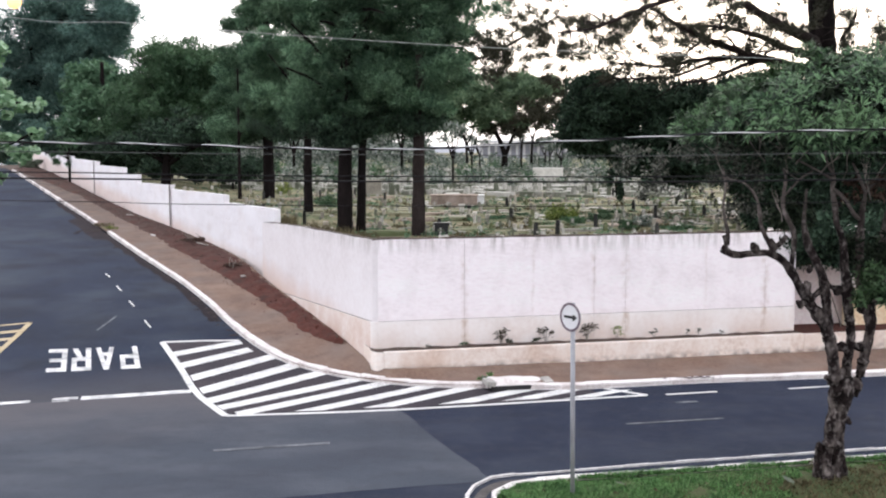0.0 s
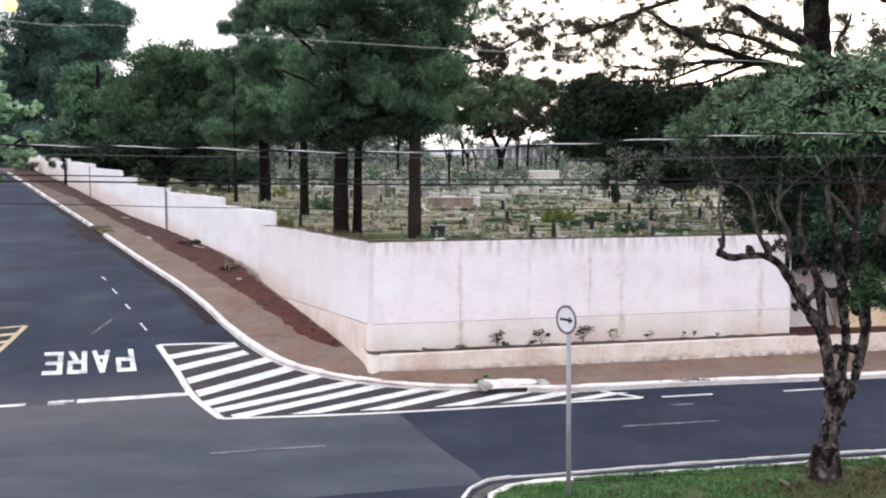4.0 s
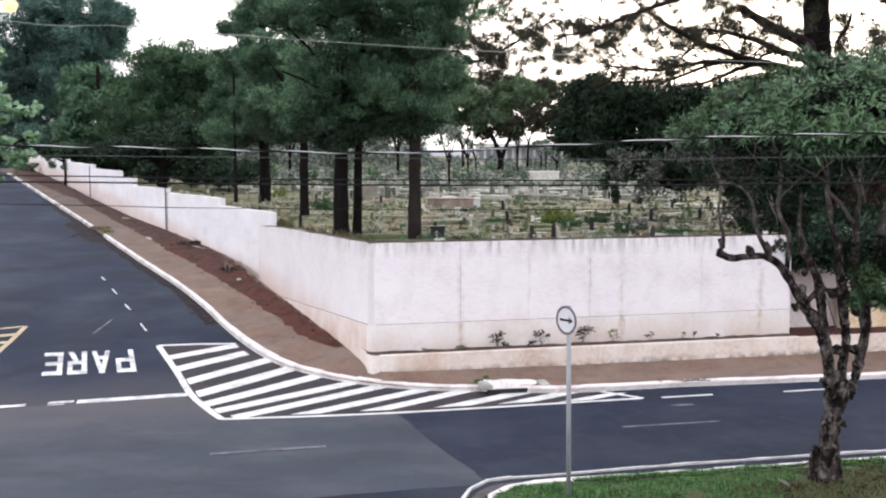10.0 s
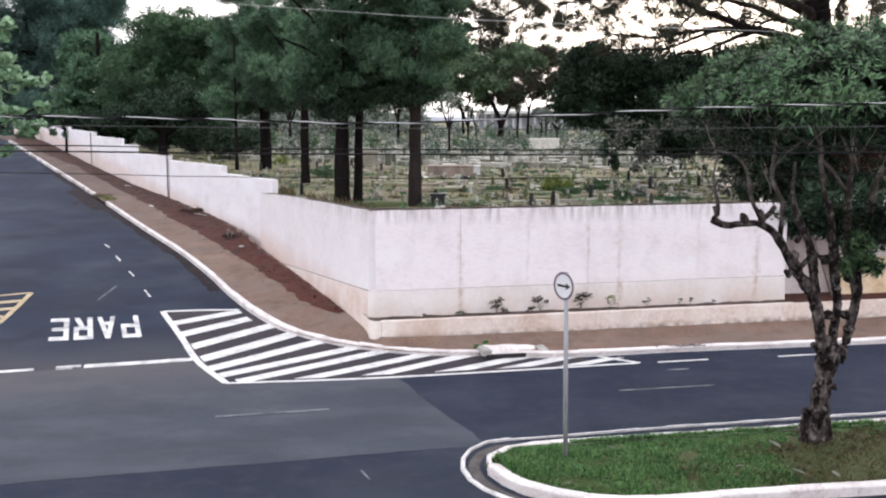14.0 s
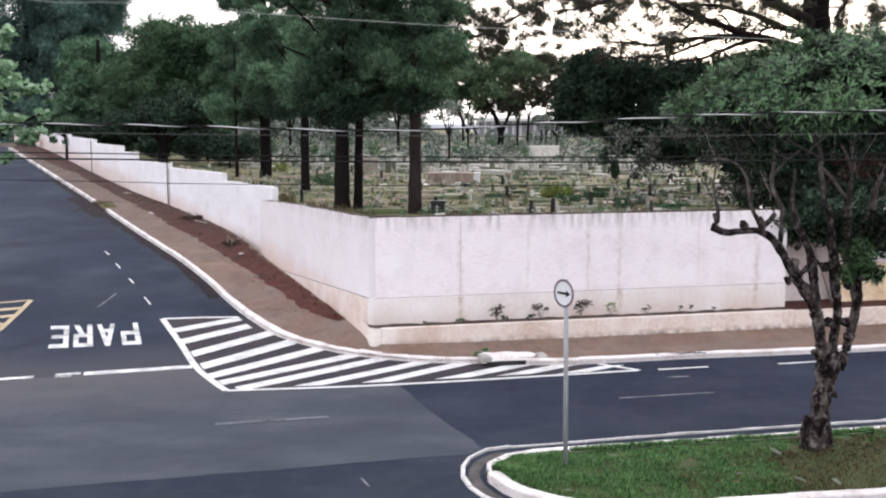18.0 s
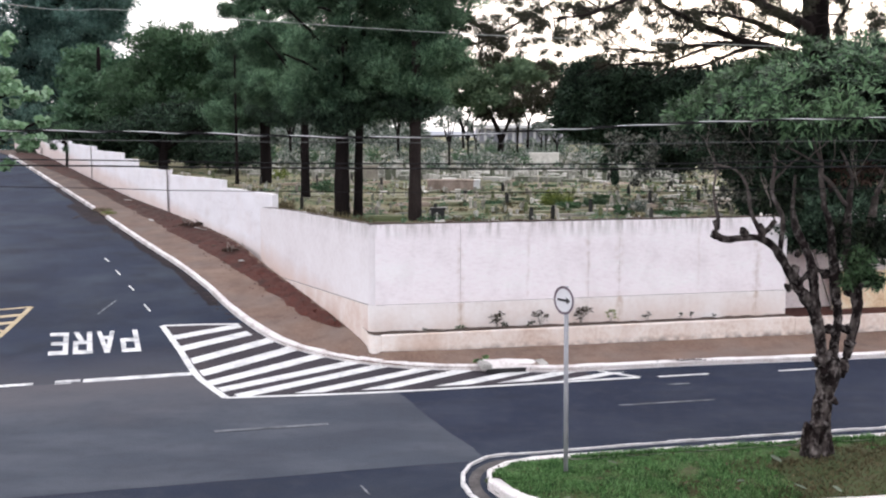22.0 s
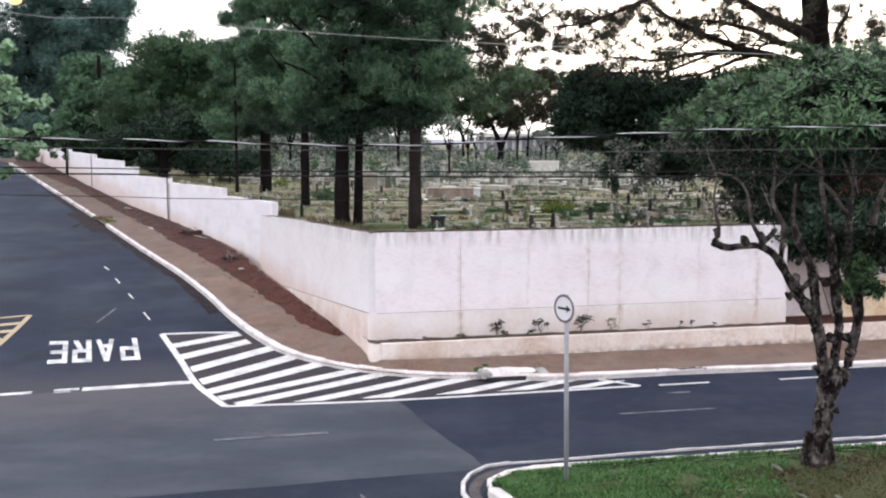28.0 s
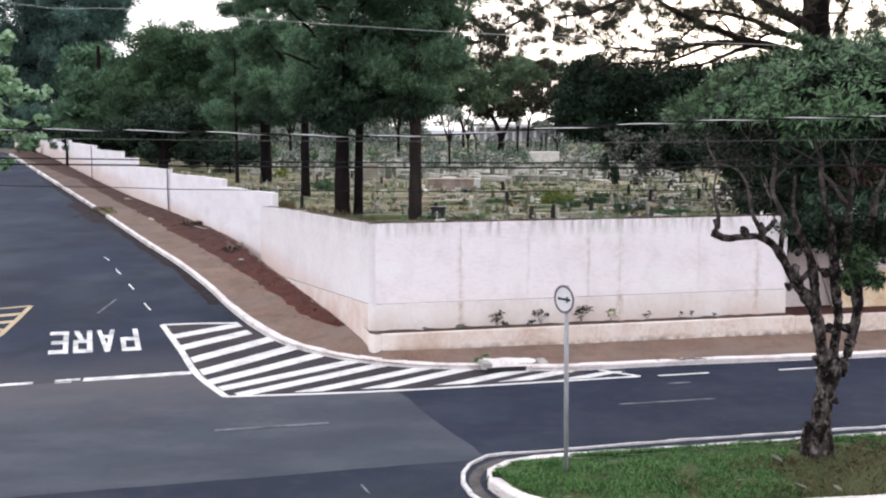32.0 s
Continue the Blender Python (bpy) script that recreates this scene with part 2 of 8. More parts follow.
M_KERB_OLD = surf("worn_concrete_edging", [(0.400, 0.384, 0.382), (0.600, 0.588, 0.592), (0.800, 0.793, 0.805)], 2.5, 0.9, 0.4, fine=7)
M_CHANNEL = surf("worn_gutter_concrete", [(0.045, 0.040, 0.040), (0.075, 0.068, 0.068), (0.13, 0.12, 0.118)], 2.5, 0.9, 0.4)
overlay(M_CHANNEL, (0.03, 0.026, 0.026), -10, -9, 0.7, 3.0, (1, 1, 1), 0.56)
M_GUTTER = surf("gutter_silt", [(0.016, 0.011, 0.012), (0.030, 0.020, 0.020), (0.045, 0.030, 0.028)], 3.0, 0.95, 0.3)
M_WALK = surf("earthy_pavement", [(0.130, 0.079, 0.058), (0.186, 0.121, 0.093), (0.233, 0.163, 0.130)], 0.9, 0.9, 0.5, fine=14)
overlay(M_WALK, (0.16, 0.13, 0.12), -10, -9, 0.6, 0.8, (1, 1, 1), 0.54)
overlay(M_WALK, (0.10, 0.062, 0.046), -10, -9, 0.6, 2.2, (1, 1, 1), 0.60)
overlay(M_WALK, (0.065, 0.048, 0.042), 1.0, 2.9, 0.85, 1.0, (1, 1, 1), 0.36)
M_DIRT = surf("red_earth", [(0.040, 0.010, 0.007), (0.088, 0.022, 0.014), (0.140, 0.040, 0.028)], 1.6, 0.95, 0.8, fine=7)
overlay(M_DIRT, (0.018, 0.009, 0.007), -10, -9, 0.75, 1.6, (1, 1, 1), 0.53)
overlay(M_DIRT, (0.040, 0.021, 0.016), 0.9, 2.0, 0.85, 1.2, (1, 1, 1), 0.36)
M_WALL = surf("wall_whitewash", [(0.799, 0.741, 0.772), (0.872, 0.821, 0.855), (0.880, 0.862, 0.880)], 0.8, 0.85, 0.3, fine=9, stretch=(1, 1, 2.2))
overlay(M_WALL, (0.25, 0.23, 0.21), 2.76, 3.16, 0.9, 8.0, (1, 1, 0.16), 0.57)
overlay(M_WALL, (0.50, 0.47, 0.45), 2.3, 3.2, 0.35, 5.0, (1, 1, 0.06), 0.62)
overlay(M_WALL, (0.62, 0.47, 0.40), 1.5, 1.0, 0.35, 1.3, (1, 1, 0.7), 0.5)
overlay(M_WALL, (0.50, 0.46, 0.46), -10, -9, 0.2, 1.6, (1.3, 1.3, 0.8), 0.62)
for p0, w, z1 in ((2.11, 0.10, 3.1), (5.25, 0.08, 3.2), (6.04, 0.11, 3.05), (9.68, 0.12, 3.0), (3.75, 0.05, 3.2), (8.1, 0.05, 3.2)):
    streak(M_WALL, p0, w, 0.9, z1, (0.50, 0.40, 0.35), 0.42 if w > 0.06 else 0.28)
overlay(M_WALL, (0.60, 0.56, 0.57), -10, -9, 0.3, 7.0, (1, 1, 2.6), 0.66)
M_WALL_L = surf("street_wall_whitewash", [(0.72, 0.69, 0.73), (0.79, 0.77, 0.81), (0.82, 0.805, 0.845)], 0.8, 0.85, 0.15, fine=9)
overlay(M_WALL_L, (0.62, 0.46, 0.40), -10, -9, 0.18, 0.8, (1, 1, 1.6), 0.60)
overlay(M_WALL_L, (0.50, 0.48, 0.49), -10, -9, 0.16, 0.9, (0.4, 0.4, 1), 0.55)
overlay(M_WALL_L, (0.40, 0.34, 0.32), -10, -9, 0.22, 2.4, (0.4, 0.4, 1.2), 0.63)
M_WALL_S = surf("corner_wall_whitewash", [(0.66, 0.615, 0.63), (0.73, 0.69, 0.71), (0.77, 0.74, 0.765)], 0.9, 0.85, 0.18, fine=9)
overlay(M_WALL_S, (0.30, 0.28, 0.26), 2.75, 3.15, 0.6, 6.0, (1, 1, 0.22), 0.50)
FOOT = (0.017, -0.071, 1.0)      # height above the sloping foot of the street walls
band(M_WALL_S, FOOT, -1.25, -0.45, (0.60, 0.42, 0.34), 0.75)
band(M_WALL_L, FOOT, -1.25, -0.80, (0.60, 0.42, 0.34), 0.48)
M_PLANTER = surf("planter_whitewash", [(0.630, 0.514, 0.452), (0.777, 0.693, 0.640), (0.840, 0.788, 0.756)], 1.1, 0.85, 0.4, fine=10)
overlay(M_PLANTER, (0.10, 0.085, 0.08), 0.42, 0.26, 0.85, 5.0, (1, 1, 1), 0.50)
overlay(M_PLANTER, (0.50, 0.33, 0.24), -10, -9, 0.5, 1.4, (1, 1, 0.6), 0.58)
M_PLINTH = surf("plinth_whitewash", [(0.72, 0.66, 0.64), (0.80, 0.76, 0.75), (0.84, 0.81, 0.81)], 1.0, 0.85, 0.2, fine=9)
overlay(M_PLINTH, (0.58, 0.38, 0.28), 1.30, 0.60, 0.55, 1.1, (1, 1, 0.8), 0.43)
for p0 in (6.04, 9.68, 2.11):
    streak(M_PLINTH, p0, 0.12, 0.5, 1.8, (0.50, 0.38, 0.30), 0.8)
M_PLINTH_S = surf("street_plinth_whitewash", [(0.66, 0.54, 0.48), (0.76, 0.69, 0.66), (0.82, 0.78, 0.77)], 1.4, 0.85, 0.4, fine=9)
overlay(M_PLINTH_S, (0.54, 0.36, 0.29), 1.5, 0.6, 0.75, 1.6, (1, 1, 0.8), 0.42)
M_RUST = surf("dirty_mortar", [(0.10, 0.09, 0.085), (0.17, 0.15, 0.145), (0.26, 0.23, 0.22)], 4.0, 0.9, 0.2)
M_GREY = surf("grey_render", [(0.633, 0.562, 0.566), (0.820, 0.737, 0.738), (0.880, 0.842, 0.823)], 1.5, 0.9, 0.3)
M_OCHRE = surf("ochre_stained_wall", [(0.600, 0.388, 0.213), (0.825, 0.650, 0.450), (0.880, 0.825, 0.688)], 1.6, 0.9, 0.3)
M_CONC = surf("concrete", [(0.26, 0.25, 0.24), (0.38, 0.37, 0.35), (0.48, 0.46, 0.44)], 2.5, 0.9, 0.4)
M_LAWN = surf("cemetery_grass", [(0.041, 0.062, 0.022), (0.091, 0.105, 0.044), (0.160, 0.139, 0.077), (0.247, 0.219, 0.140)], 0.7, 0.95, 0.6, fine=9)
M_TURF = surf("island_turf", [(0.029, 0.040, 0.013), (0.044, 0.066, 0.017), (0.073, 0.062, 0.031)], 1.2, 0.95, 0.6)
M_BLADE = leafmat("grass_blades", [(0.026, 0.072, 0.022), (0.068, 0.186, 0.052), (0.172, 0.322, 0.118)], 0.6, 0.9, 0.3, 2.6)
M_STRAW = leafmat("dry_grass", [(0.052, 0.045, 0.022), (0.095, 0.080, 0.042), (0.140, 0.118, 0.066)], 0.8, 0.5, 0.2, 0.9)
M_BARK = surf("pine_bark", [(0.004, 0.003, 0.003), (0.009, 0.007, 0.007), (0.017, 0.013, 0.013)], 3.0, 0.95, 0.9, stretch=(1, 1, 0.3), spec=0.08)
M_BARK2 = surf("reddish_bark", [(0.012, 0.009, 0.009), (0.022, 0.017, 0.016), (0.038, 0.030, 0.029)], 3.0, 0.95, 0.9, stretch=(1, 1, 0.3), spec=0.08)
M_BARK3 = surf("mottled_bark", [(0.004, 0.003, 0.003), (0.009, 0.007, 0.007), (0.018, 0.013, 0.013), (0.034, 0.026, 0.026)], 5.0, 0.9, 0.9, fine=3, spec=0.08)
overlay(M_BARK3, (0.17, 0.150, 0.138), 3.7, 4.5, 0.8, 4.5, (1, 1, 0.4), 0.42)
overlay(M_BARK3, (0.19, 0.165, 0.155), -10, -9, 0.75, 7.0, (1, 1, 0.6), 0.605)
overlay(M_BARK3, (0.30, 0.27, 0.26), -10, -9, 0.8, 15.0, (1, 1, 0.7), 0.645)
M_TWIG = surf("grey_twigs", [(0.10, 0.088, 0.078), (0.19, 0.17, 0.15), (0.29, 0.26, 0.235)], 5.0, 0.9, 0.4)
M_PINE = leafmat("pine_needles", [(0.027, 0.060, 0.037), (0.080, 0.160, 0.096), (0.230, 0.372, 0.225)], 0.6, 0.3, 0.46)
overlay(M_PINE, (0.013, 0.024, 0.016), -10, -9, 0.6, 0.6, (1, 1, 0.7), 0.53)
overlay(M_PINE, (0.15, 0.22, 0.135), -10, -9, 0.55, 0.65, (1, 1, 0.55), 0.57)
# own dark green of the evergreens; on other foliage it puts shade into colour
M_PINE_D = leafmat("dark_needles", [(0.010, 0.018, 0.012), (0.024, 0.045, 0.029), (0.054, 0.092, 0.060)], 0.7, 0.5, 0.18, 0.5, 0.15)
M_SPRIG = leafmat("brown_tinged_needles", [(0.018, 0.020, 0.012), (0.035, 0.040, 0.022), (0.065, 0.055, 0.040)], 0.7, 0.5, 0.2)
M_ROUND = leafmat("broad_leaves", [(0.022, 0.050, 0.029), (0.043, 0.100, 0.049), (0.092, 0.173, 0.088)], 0.6, 0.3, 0.2)
overlay(M_ROUND, (0.016, 0.032, 0.014), -10, -9, 0.65, 0.35, (1, 1, 1), 0.52)
overlay(M_ROUND, (0.13, 0.21, 0.11), -10, -9, 0.45, 0.38, (1, 1, 1), 0.54)
# haze before the wide far tree is put into this greyed leaf colour
M_HAZY = leafmat("haze_greyed_leaves", [(0.062, 0.104, 0.062), (0.125, 0.190, 0.112), (0.205, 0.285, 0.172)], 0.7, 0.4, 0.4, 0.5, 0.2)
M_PALE = leafmat("pale_leaves", [(0.044, 0.092, 0.054), (0.080, 0.160, 0.090), (0.132, 0.228, 0.132)], 0.6, 0.3, 0.2)
M_CONIFER = leafmat("blue_green_needles", [(0.042, 0.086, 0.080), (0.094, 0.182, 0.158), (0.182, 0.298, 0.244)], 0.6, 0.3, 0.38)
overlay(M_CONIFER, (0.030, 0.052, 0.052), -10, -9, 0.4, 0.3, (1, 1, 0.6), 0.50)
M_LEAF = leafmat("glossy_leaves", [(0.011, 0.026, 0.013), (0.029, 0.071, 0.033), (0.116, 0.214, 0.104)], 0.5, 0.8, 0.12, 0.9, 0.25)
overlay(M_LEAF, (0.070, 0.090, 0.034), -10, -9, 0.3, 0.9, (1, 1, 1), 0.56)
# darker copy of the glossy leaf colour, with shade put into it
M_LEAF_D = leafmat("shade_darkened_leaves", [(0.008, 0.013, 0.008), (0.017, 0.028, 0.017), (0.044, 0.062, 0.038)], 0.7, 0.5, 0.10, 0.5, 0.15)
M_DRYLEAF = leafmat("grey_green_leaves", [(0.020, 0.022, 0.017), (0.048, 0.054, 0.042), (0.128, 0.134, 0.112)], 0.7, 0.7, 0.2)
M_GREYLEAF = leafmat("pale_grey_green_leaves", [(0.10, 0.125, 0.09), (0.17, 0.205, 0.15), (0.26, 0.30, 0.235)], 0.7, 0.5, 0.3)
M_LIME = leafmat("light_green_leaves", [(0.080, 0.158, 0.079), (0.170, 0.297, 0.158), (0.296, 0.436, 0.289)], 0.5, 0.5, 0.35, 1.5)
M_LITTER = leafmat("dead_litter", [(0.035, 0.019, 0.014), (0.065, 0.037, 0.028), (0.13, 0.085, 0.065)], 0.8, 0.8, 0.1)
M_PLUM = leafmat("reddish_brown_leaves", [(0.018, 0.014, 0.010), (0.040, 0.030, 0.022), (0.070, 0.062, 0.040)], 0.6, 0.5, 0.2)
M_YGREEN = leafmat("yellow_green_leaves", [(0.07, 0.10, 0.02), (0.15, 0.20, 0.04), (0.24, 0.28, 0.08)], 0.6, 0.5, 0.3)
M_STEEL = surf("galvanised_steel", [(0.30, 0.31, 0.34), (0.40, 0.41, 0.44)], 5.0, 0.6, 0.1, 0.1)
M_SIGN = surf("sign_white", [(0.72, 0.72, 0.75), (0.80, 0.80, 0.82)], 4.0, 0.4, 0)
M_SIGNRIM = surf("sign_rim_faded_red", [(0.13, 0.10, 0.125), (0.19, 0.145, 0.175)], 6.0, 0.5, 0)
M_BLACK = surf("black", [(0.010, 0.010, 0.012), (0.018, 0.018, 0.020)], 6.0, 0.5, 0)
M_CABLE = surf("cable_sheath", [(0.008, 0.008, 0.009), (0.018, 0.018, 0.02)], 8.0, 0.8, 0, spec=0.15)
M_BAREWIRE = surf("bare_aluminium", [(0.50, 0.51, 0.53), (0.66, 0.67, 0.69)], 8.0, 0.5, 0, 0.7)
M_GREYWIRE = surf("grey_cable_sheath", [(0.05, 0.055, 0.055), (0.09, 0.095, 0.095)], 8.0, 0.7, 0)
M_WIRE_PALE = surf("pale_wire", [(0.280, 0.294, 0.280), (0.350, 0.364, 0.350)], 8.0, 0.6, 0)
M_CARPAINT = surf("dark_blue_car_paint", [(0.0015, 0.0026, 0.005), (0.0025, 0.004, 0.007)], 3.0, 0.10, 0, spec=0.28)
M_CARPAINT.node_tree.nodes["Principled BSDF"].inputs["Specular Tint"].default_value = (0.34, 0.50, 0.80, 1)
M_GLASS = surf("tinted_glass", [(0.003, 0.006, 0.009), (0.005, 0.009, 0.013)], 3.0, 0.05, 0, spec=1.0)
M_GLASS.node_tree.nodes["Principled BSDF"].inputs["IOR"].default_value = 1.8
M_GLASS.node_tree.nodes["Principled BSDF"].inputs["Coat Weight"].default_value = 0.6
M_GLASS_SIDE = surf("dark_side_glass", [(0.002, 0.004, 0.007), (0.004, 0.007, 0.010)], 3.0, 0.08, 0, spec=0.12)
M_TYRE = surf("tyre_rubber", [(0.005, 0.005, 0.006), (0.009, 0.009, 0.010)], 9.0, 0.85, 0.2)
M_RIM = surf("alloy_rim", [(0.36, 0.36, 0.38), (0.46, 0.46, 0.48)], 6.0, 0.5, 0)
M_TRIM = surf("black_trim", [(0.003, 0.003, 0.004), (0.006, 0.006, 0.007)], 6.0, 0.5, 0, spec=0.2)
M_HEAD = glow("headlamp_glow", (1.0, 0.82, 0.55), 4.0)
M_AMBER = surf("amber_lens", [(0.50, 0.20, 0.03), (0.58, 0.26, 0.05)], 6.0, 0.3, 0)
M_TAIL = surf("tail_lamp_red", [(0.28, 0.02, 0.02), (0.36, 0.03, 0.03)], 6.0, 0.25, 0)
M_LAMP = glow("sodium_glow", (1.0, 0.56, 0.20), 0.95)
# haze is put into the colours of the far ridge, leaves and render
M_HAZE = surf("haze_toned_hill", [(0.42, 0.43, 0.49), (0.48, 0.49, 0.55)], 0.01, 1.0, 0)
M_FARTREE = leafmat("haze_paled_leaves", [(0.052, 0.078, 0.061), (0.110, 0.143, 0.110), (0.277, 0.299, 0.276)], 0.8, 0.7, 0.2)
M_FARGRAVE = surf("far_stone", [(0.10, 0.11, 0.08), (0.22, 0.22, 0.19), (0.42, 0.41, 0.38)], 0.6, 0.9, 0, island=0.6)
# shade between the far piers is put into this colour
M_FARSHADE = surf("shade_toned_render", [(0.26, 0.26, 0.31), (0.32, 0.32, 0.37)], 0.2, 0.9, 0)
M_FARWALL = surf("haze_paled_render", [(0.52, 0.52, 0.55), (0.62, 0.62, 0.64)], 0.2, 0.9, 0)

# ---- building helpers ----


def ob_of(name, bm, material, parent=None, label="", smooth=False):
    me = bpy.data.meshes.new(name)
    bm.to_mesh(me)
    bm.free()
    if smooth:
        me.shade_smooth()
    for m in (material if isinstance(material, (list, tuple)) else (material,)):
        me.materials.append(m)
    ob = new(name, me)
    if parent:
        ob.parent = parent
    if label:
        ob["label"] = label
    return ob


def part(name, bm, material, parent, label="", smooth=False):
    return ob_of(name, bm, material, parent, label, smooth)


def mesh_of(name, verts, faces, material, parent=None, label="", smooth=False):
    me = bpy.data.meshes.new(name)
    me.from_pydata([tuple(v) for v in verts], [], [tuple(f) for f in faces])
    if smooth:
        me.shade_smooth()
    me.materials.append(material)
    ob = new(name, me)
    if parent:
        ob.parent = parent
    if label:
        ob["label"] = label
    return ob


def thing(name, at, label, category, group="", kind=""):
    ob = new(name)
    ob.matrix_basis = at if isinstance(at, Matrix) else Matrix.Translation(at)
    ob.empty_display_size = 0.2
    return tagged(ob, label, category, group, kind)


def box(bm, cx, cy, cz, sx, sy, sz, bevel=0.0, m=None):
    r = bmesh.ops.create_cube(bm, size=1.0)
    vs = r["verts"]
    bmesh.ops.scale(bm, vec=(sx, sy, sz), verts=vs)
    bmesh.ops.translate(bm, vec=(cx, cy, cz), verts=vs)
    if m is not None:
        bmesh.ops.transform(bm, matrix=m, verts=vs)
    if bevel:
        es = list({e for v in vs for e in v.link_edges})
        bmesh.ops.bevel(bm, geom=es, offset=bevel, segments=2, affect="EDGES", profile=0.6)
    return bm


def cyl(bm, p, q, r0, r1=None, seg=16):
    r1 = r0 if r1 is None else r1
    p, q = Vector(p), Vector(q)
    d = q - p
    m = Matrix.Translation((p + q) / 2) @ d.to_track_quat("Z", "Y").to_matrix().to_4x4()
    bmesh.ops.create_cone(bm, cap_ends=True, segments=seg, radius1=r0, radius2=r1, depth=d.length, matrix=m)
    return bm


def smooth_line(pts, step):
    """Points along a curve that passes through pts."""
    P = [Vector(p) for p in pts]
    P = [2 * P[0] - P[1]] + P + [2 * P[-1] - P[-2]]
    out = []
    for i in range(1, len(P) - 2):
        a, b, c, d = P[i - 1:i + 3]
        k = max(1, round((c - b).length / step))
        for j in range(k):
            t = j / k
            out.append(0.5 * (2 * b + (c - a) * t + (2 * a - 5 * b + 4 * c - d) * t * t + (3 * b - a - 3 * c + d) * t ** 3))
    out.append(P[-2])
    return out


def tube(bm, pts, radii, seg=8, wob=0.0, rng=None):
    """A tapered tube along pts."""
    P = [Vector(p) for p in pts]
    rings = []
    for i, p in enumerate(P):
        d = (P[min(i + 1, len(P) - 1)] - P[max(i - 1, 0)]).normalized()
        a = d.orthogonal().normalized() if abs(d.z) > 0.95 else d.cross(Vector((0, 0, 1))).normalized()
        b = d.cross(a)
        r = radii[i] if isinstance(radii, (list, tuple)) else radii
        ring = []
        for j in range(seg):
            t = 2 * math.pi * j / seg
            k = r * (1 + (rng.uniform(-wob, wob) if rng else 0))
            ring.append(bm.verts.new(p + (a * math.cos(t) + b * math.sin(t)) * k))
        rings.append(ring)
    for r0, r1 in zip(rings, rings[1:]):
        for j in range(seg):
            bm.faces.new((r0[j], r0[(j + 1) % seg], r1[(j + 1) % seg], r1[j]))
    bm.faces.new(list(reversed(rings[0])))
    bm.faces.new(rings[-1])
    return bm


def limb(bm, pts, r0, r1, seg=8, rng=None, wob=0.12, step=0.35):
    L = smooth_line(pts, step)
    n = len(L)
    rad = [r0 + (r1 - r0) * i / (n - 1) for i in range(n)]
    return tube(bm, L, rad, seg, wob, rng)


def leaves(name, blobs, n, length, width, material, seed, parent=None, shell=0.55, label="", up=0.0, bend=0.25, out=0.9):
    """n small folded leaves spread through ellipsoids (centre and radii), denser towards their skins, as one mesh."""
    R = np.random.default_rng(seed)
    B = np.array(blobs, float)
    vol = (B[:, 3] * B[:, 4] * B[:, 5]) ** 0.7
    which = R.choice(len(B), n, p=vol / vol.sum())
    v = R.normal(size=(n, 3))
    v /= np.linalg.norm(v, axis=1)[:, None]
    rad = shell + (1 - shell) * R.random(n) ** 0.6
    deep = R.random(n) < 0.3
    rad[deep] = R.random(deep.sum()) ** 0.5 * shell
    C = B[which, :3] + v * rad[:, None] * B[which, 3:6]
    d = R.normal(size=(n, 3)) + v * out
    d[:, 2] += up
    d /= np.linalg.norm(d, axis=1)[:, None]
    w = np.cross(d, R.normal(size=(n, 3)))
    w /= np.linalg.norm(w, axis=1)[:, None]
    nn = np.cross(d, w)
    s = R.uniform(0.6, 1.35, n)[:, None]
    a = C - d * s * length / 2
    b = C + d * s * length / 2
    mid = C + nn * s * length * bend * 0.4
    return kites(name, a, b, mid, w * s * width / 2, material, parent, label)


def kites(name, a, b, mid, w, material, parent, label):
    """Folded four-cornered leaves from their roots, tips, middles and half widths, as one mesh."""
    n = len(a)
    V = np.stack([a, mid + w, b, mid - w], 1).reshape(-1, 3)
    F = np.arange(n * 4).reshape(-1, 4)
    me = bpy.data.meshes.new(name)
    me.vertices.add(n * 4)
    me.vertices.foreach_set("co", V.astype(np.float32).ravel())
    me.loops.add(n * 4)
    me.loops.foreach_set("vertex_index", F.astype(np.int32).ravel())
    me.polygons.add(n)
    me.polygons.foreach_set("loop_start", np.arange(0, n * 4, 4, dtype=np.int32))
    me.update(calc_edges=True)
    me.materials.append(material)
    ob = new(name, me)
    if parent:
        ob.parent = parent
        ob.matrix_parent_inverse = parent.matrix_basis.inverted()
    if label:
        ob["label"] = label
    return ob


def rosettes(name, tips, per, length, width, material, seed, parent, label=""):
    """Stars of narrow drooping leaves round the shoot tips (place and direction of each), as one mesh."""
    R = np.random.default_rng(seed)
    P = np.repeat(np.array([t[0][:] for t in tips]), per, 0)
    D = np.repeat(np.array([t[1][:] for t in tips]), per, 0)
    n = len(P)
    d = R.normal(size=(n, 3))
    d -= D * (d * D).sum(1)[:, None]
    d /= np.linalg.norm(d, axis=1)[:, None]
    d += D * R.uniform(0.15, 1.2, n)[:, None]
    d /= np.linalg.norm(d, axis=1)[:, None]
    w = np.cross(d, D)
    w /= np.linalg.norm(w, axis=1)[:, None] + 1e-6
    s = (R.uniform(0.7, 1.25, n) * np.repeat(R.uniform(0.75, 1.2, len(tips)), per))[:, None]
    b = P + d * s * length - np.array([0, 0, 1.0]) * s * length * R.uniform(0.05, 0.3, n)[:, None]
    mid = P + d * s * length * 0.5 + np.cross(w, d) * -0.008
    return kites(name, P, b, mid, w * s * width / 2, material, parent, label)


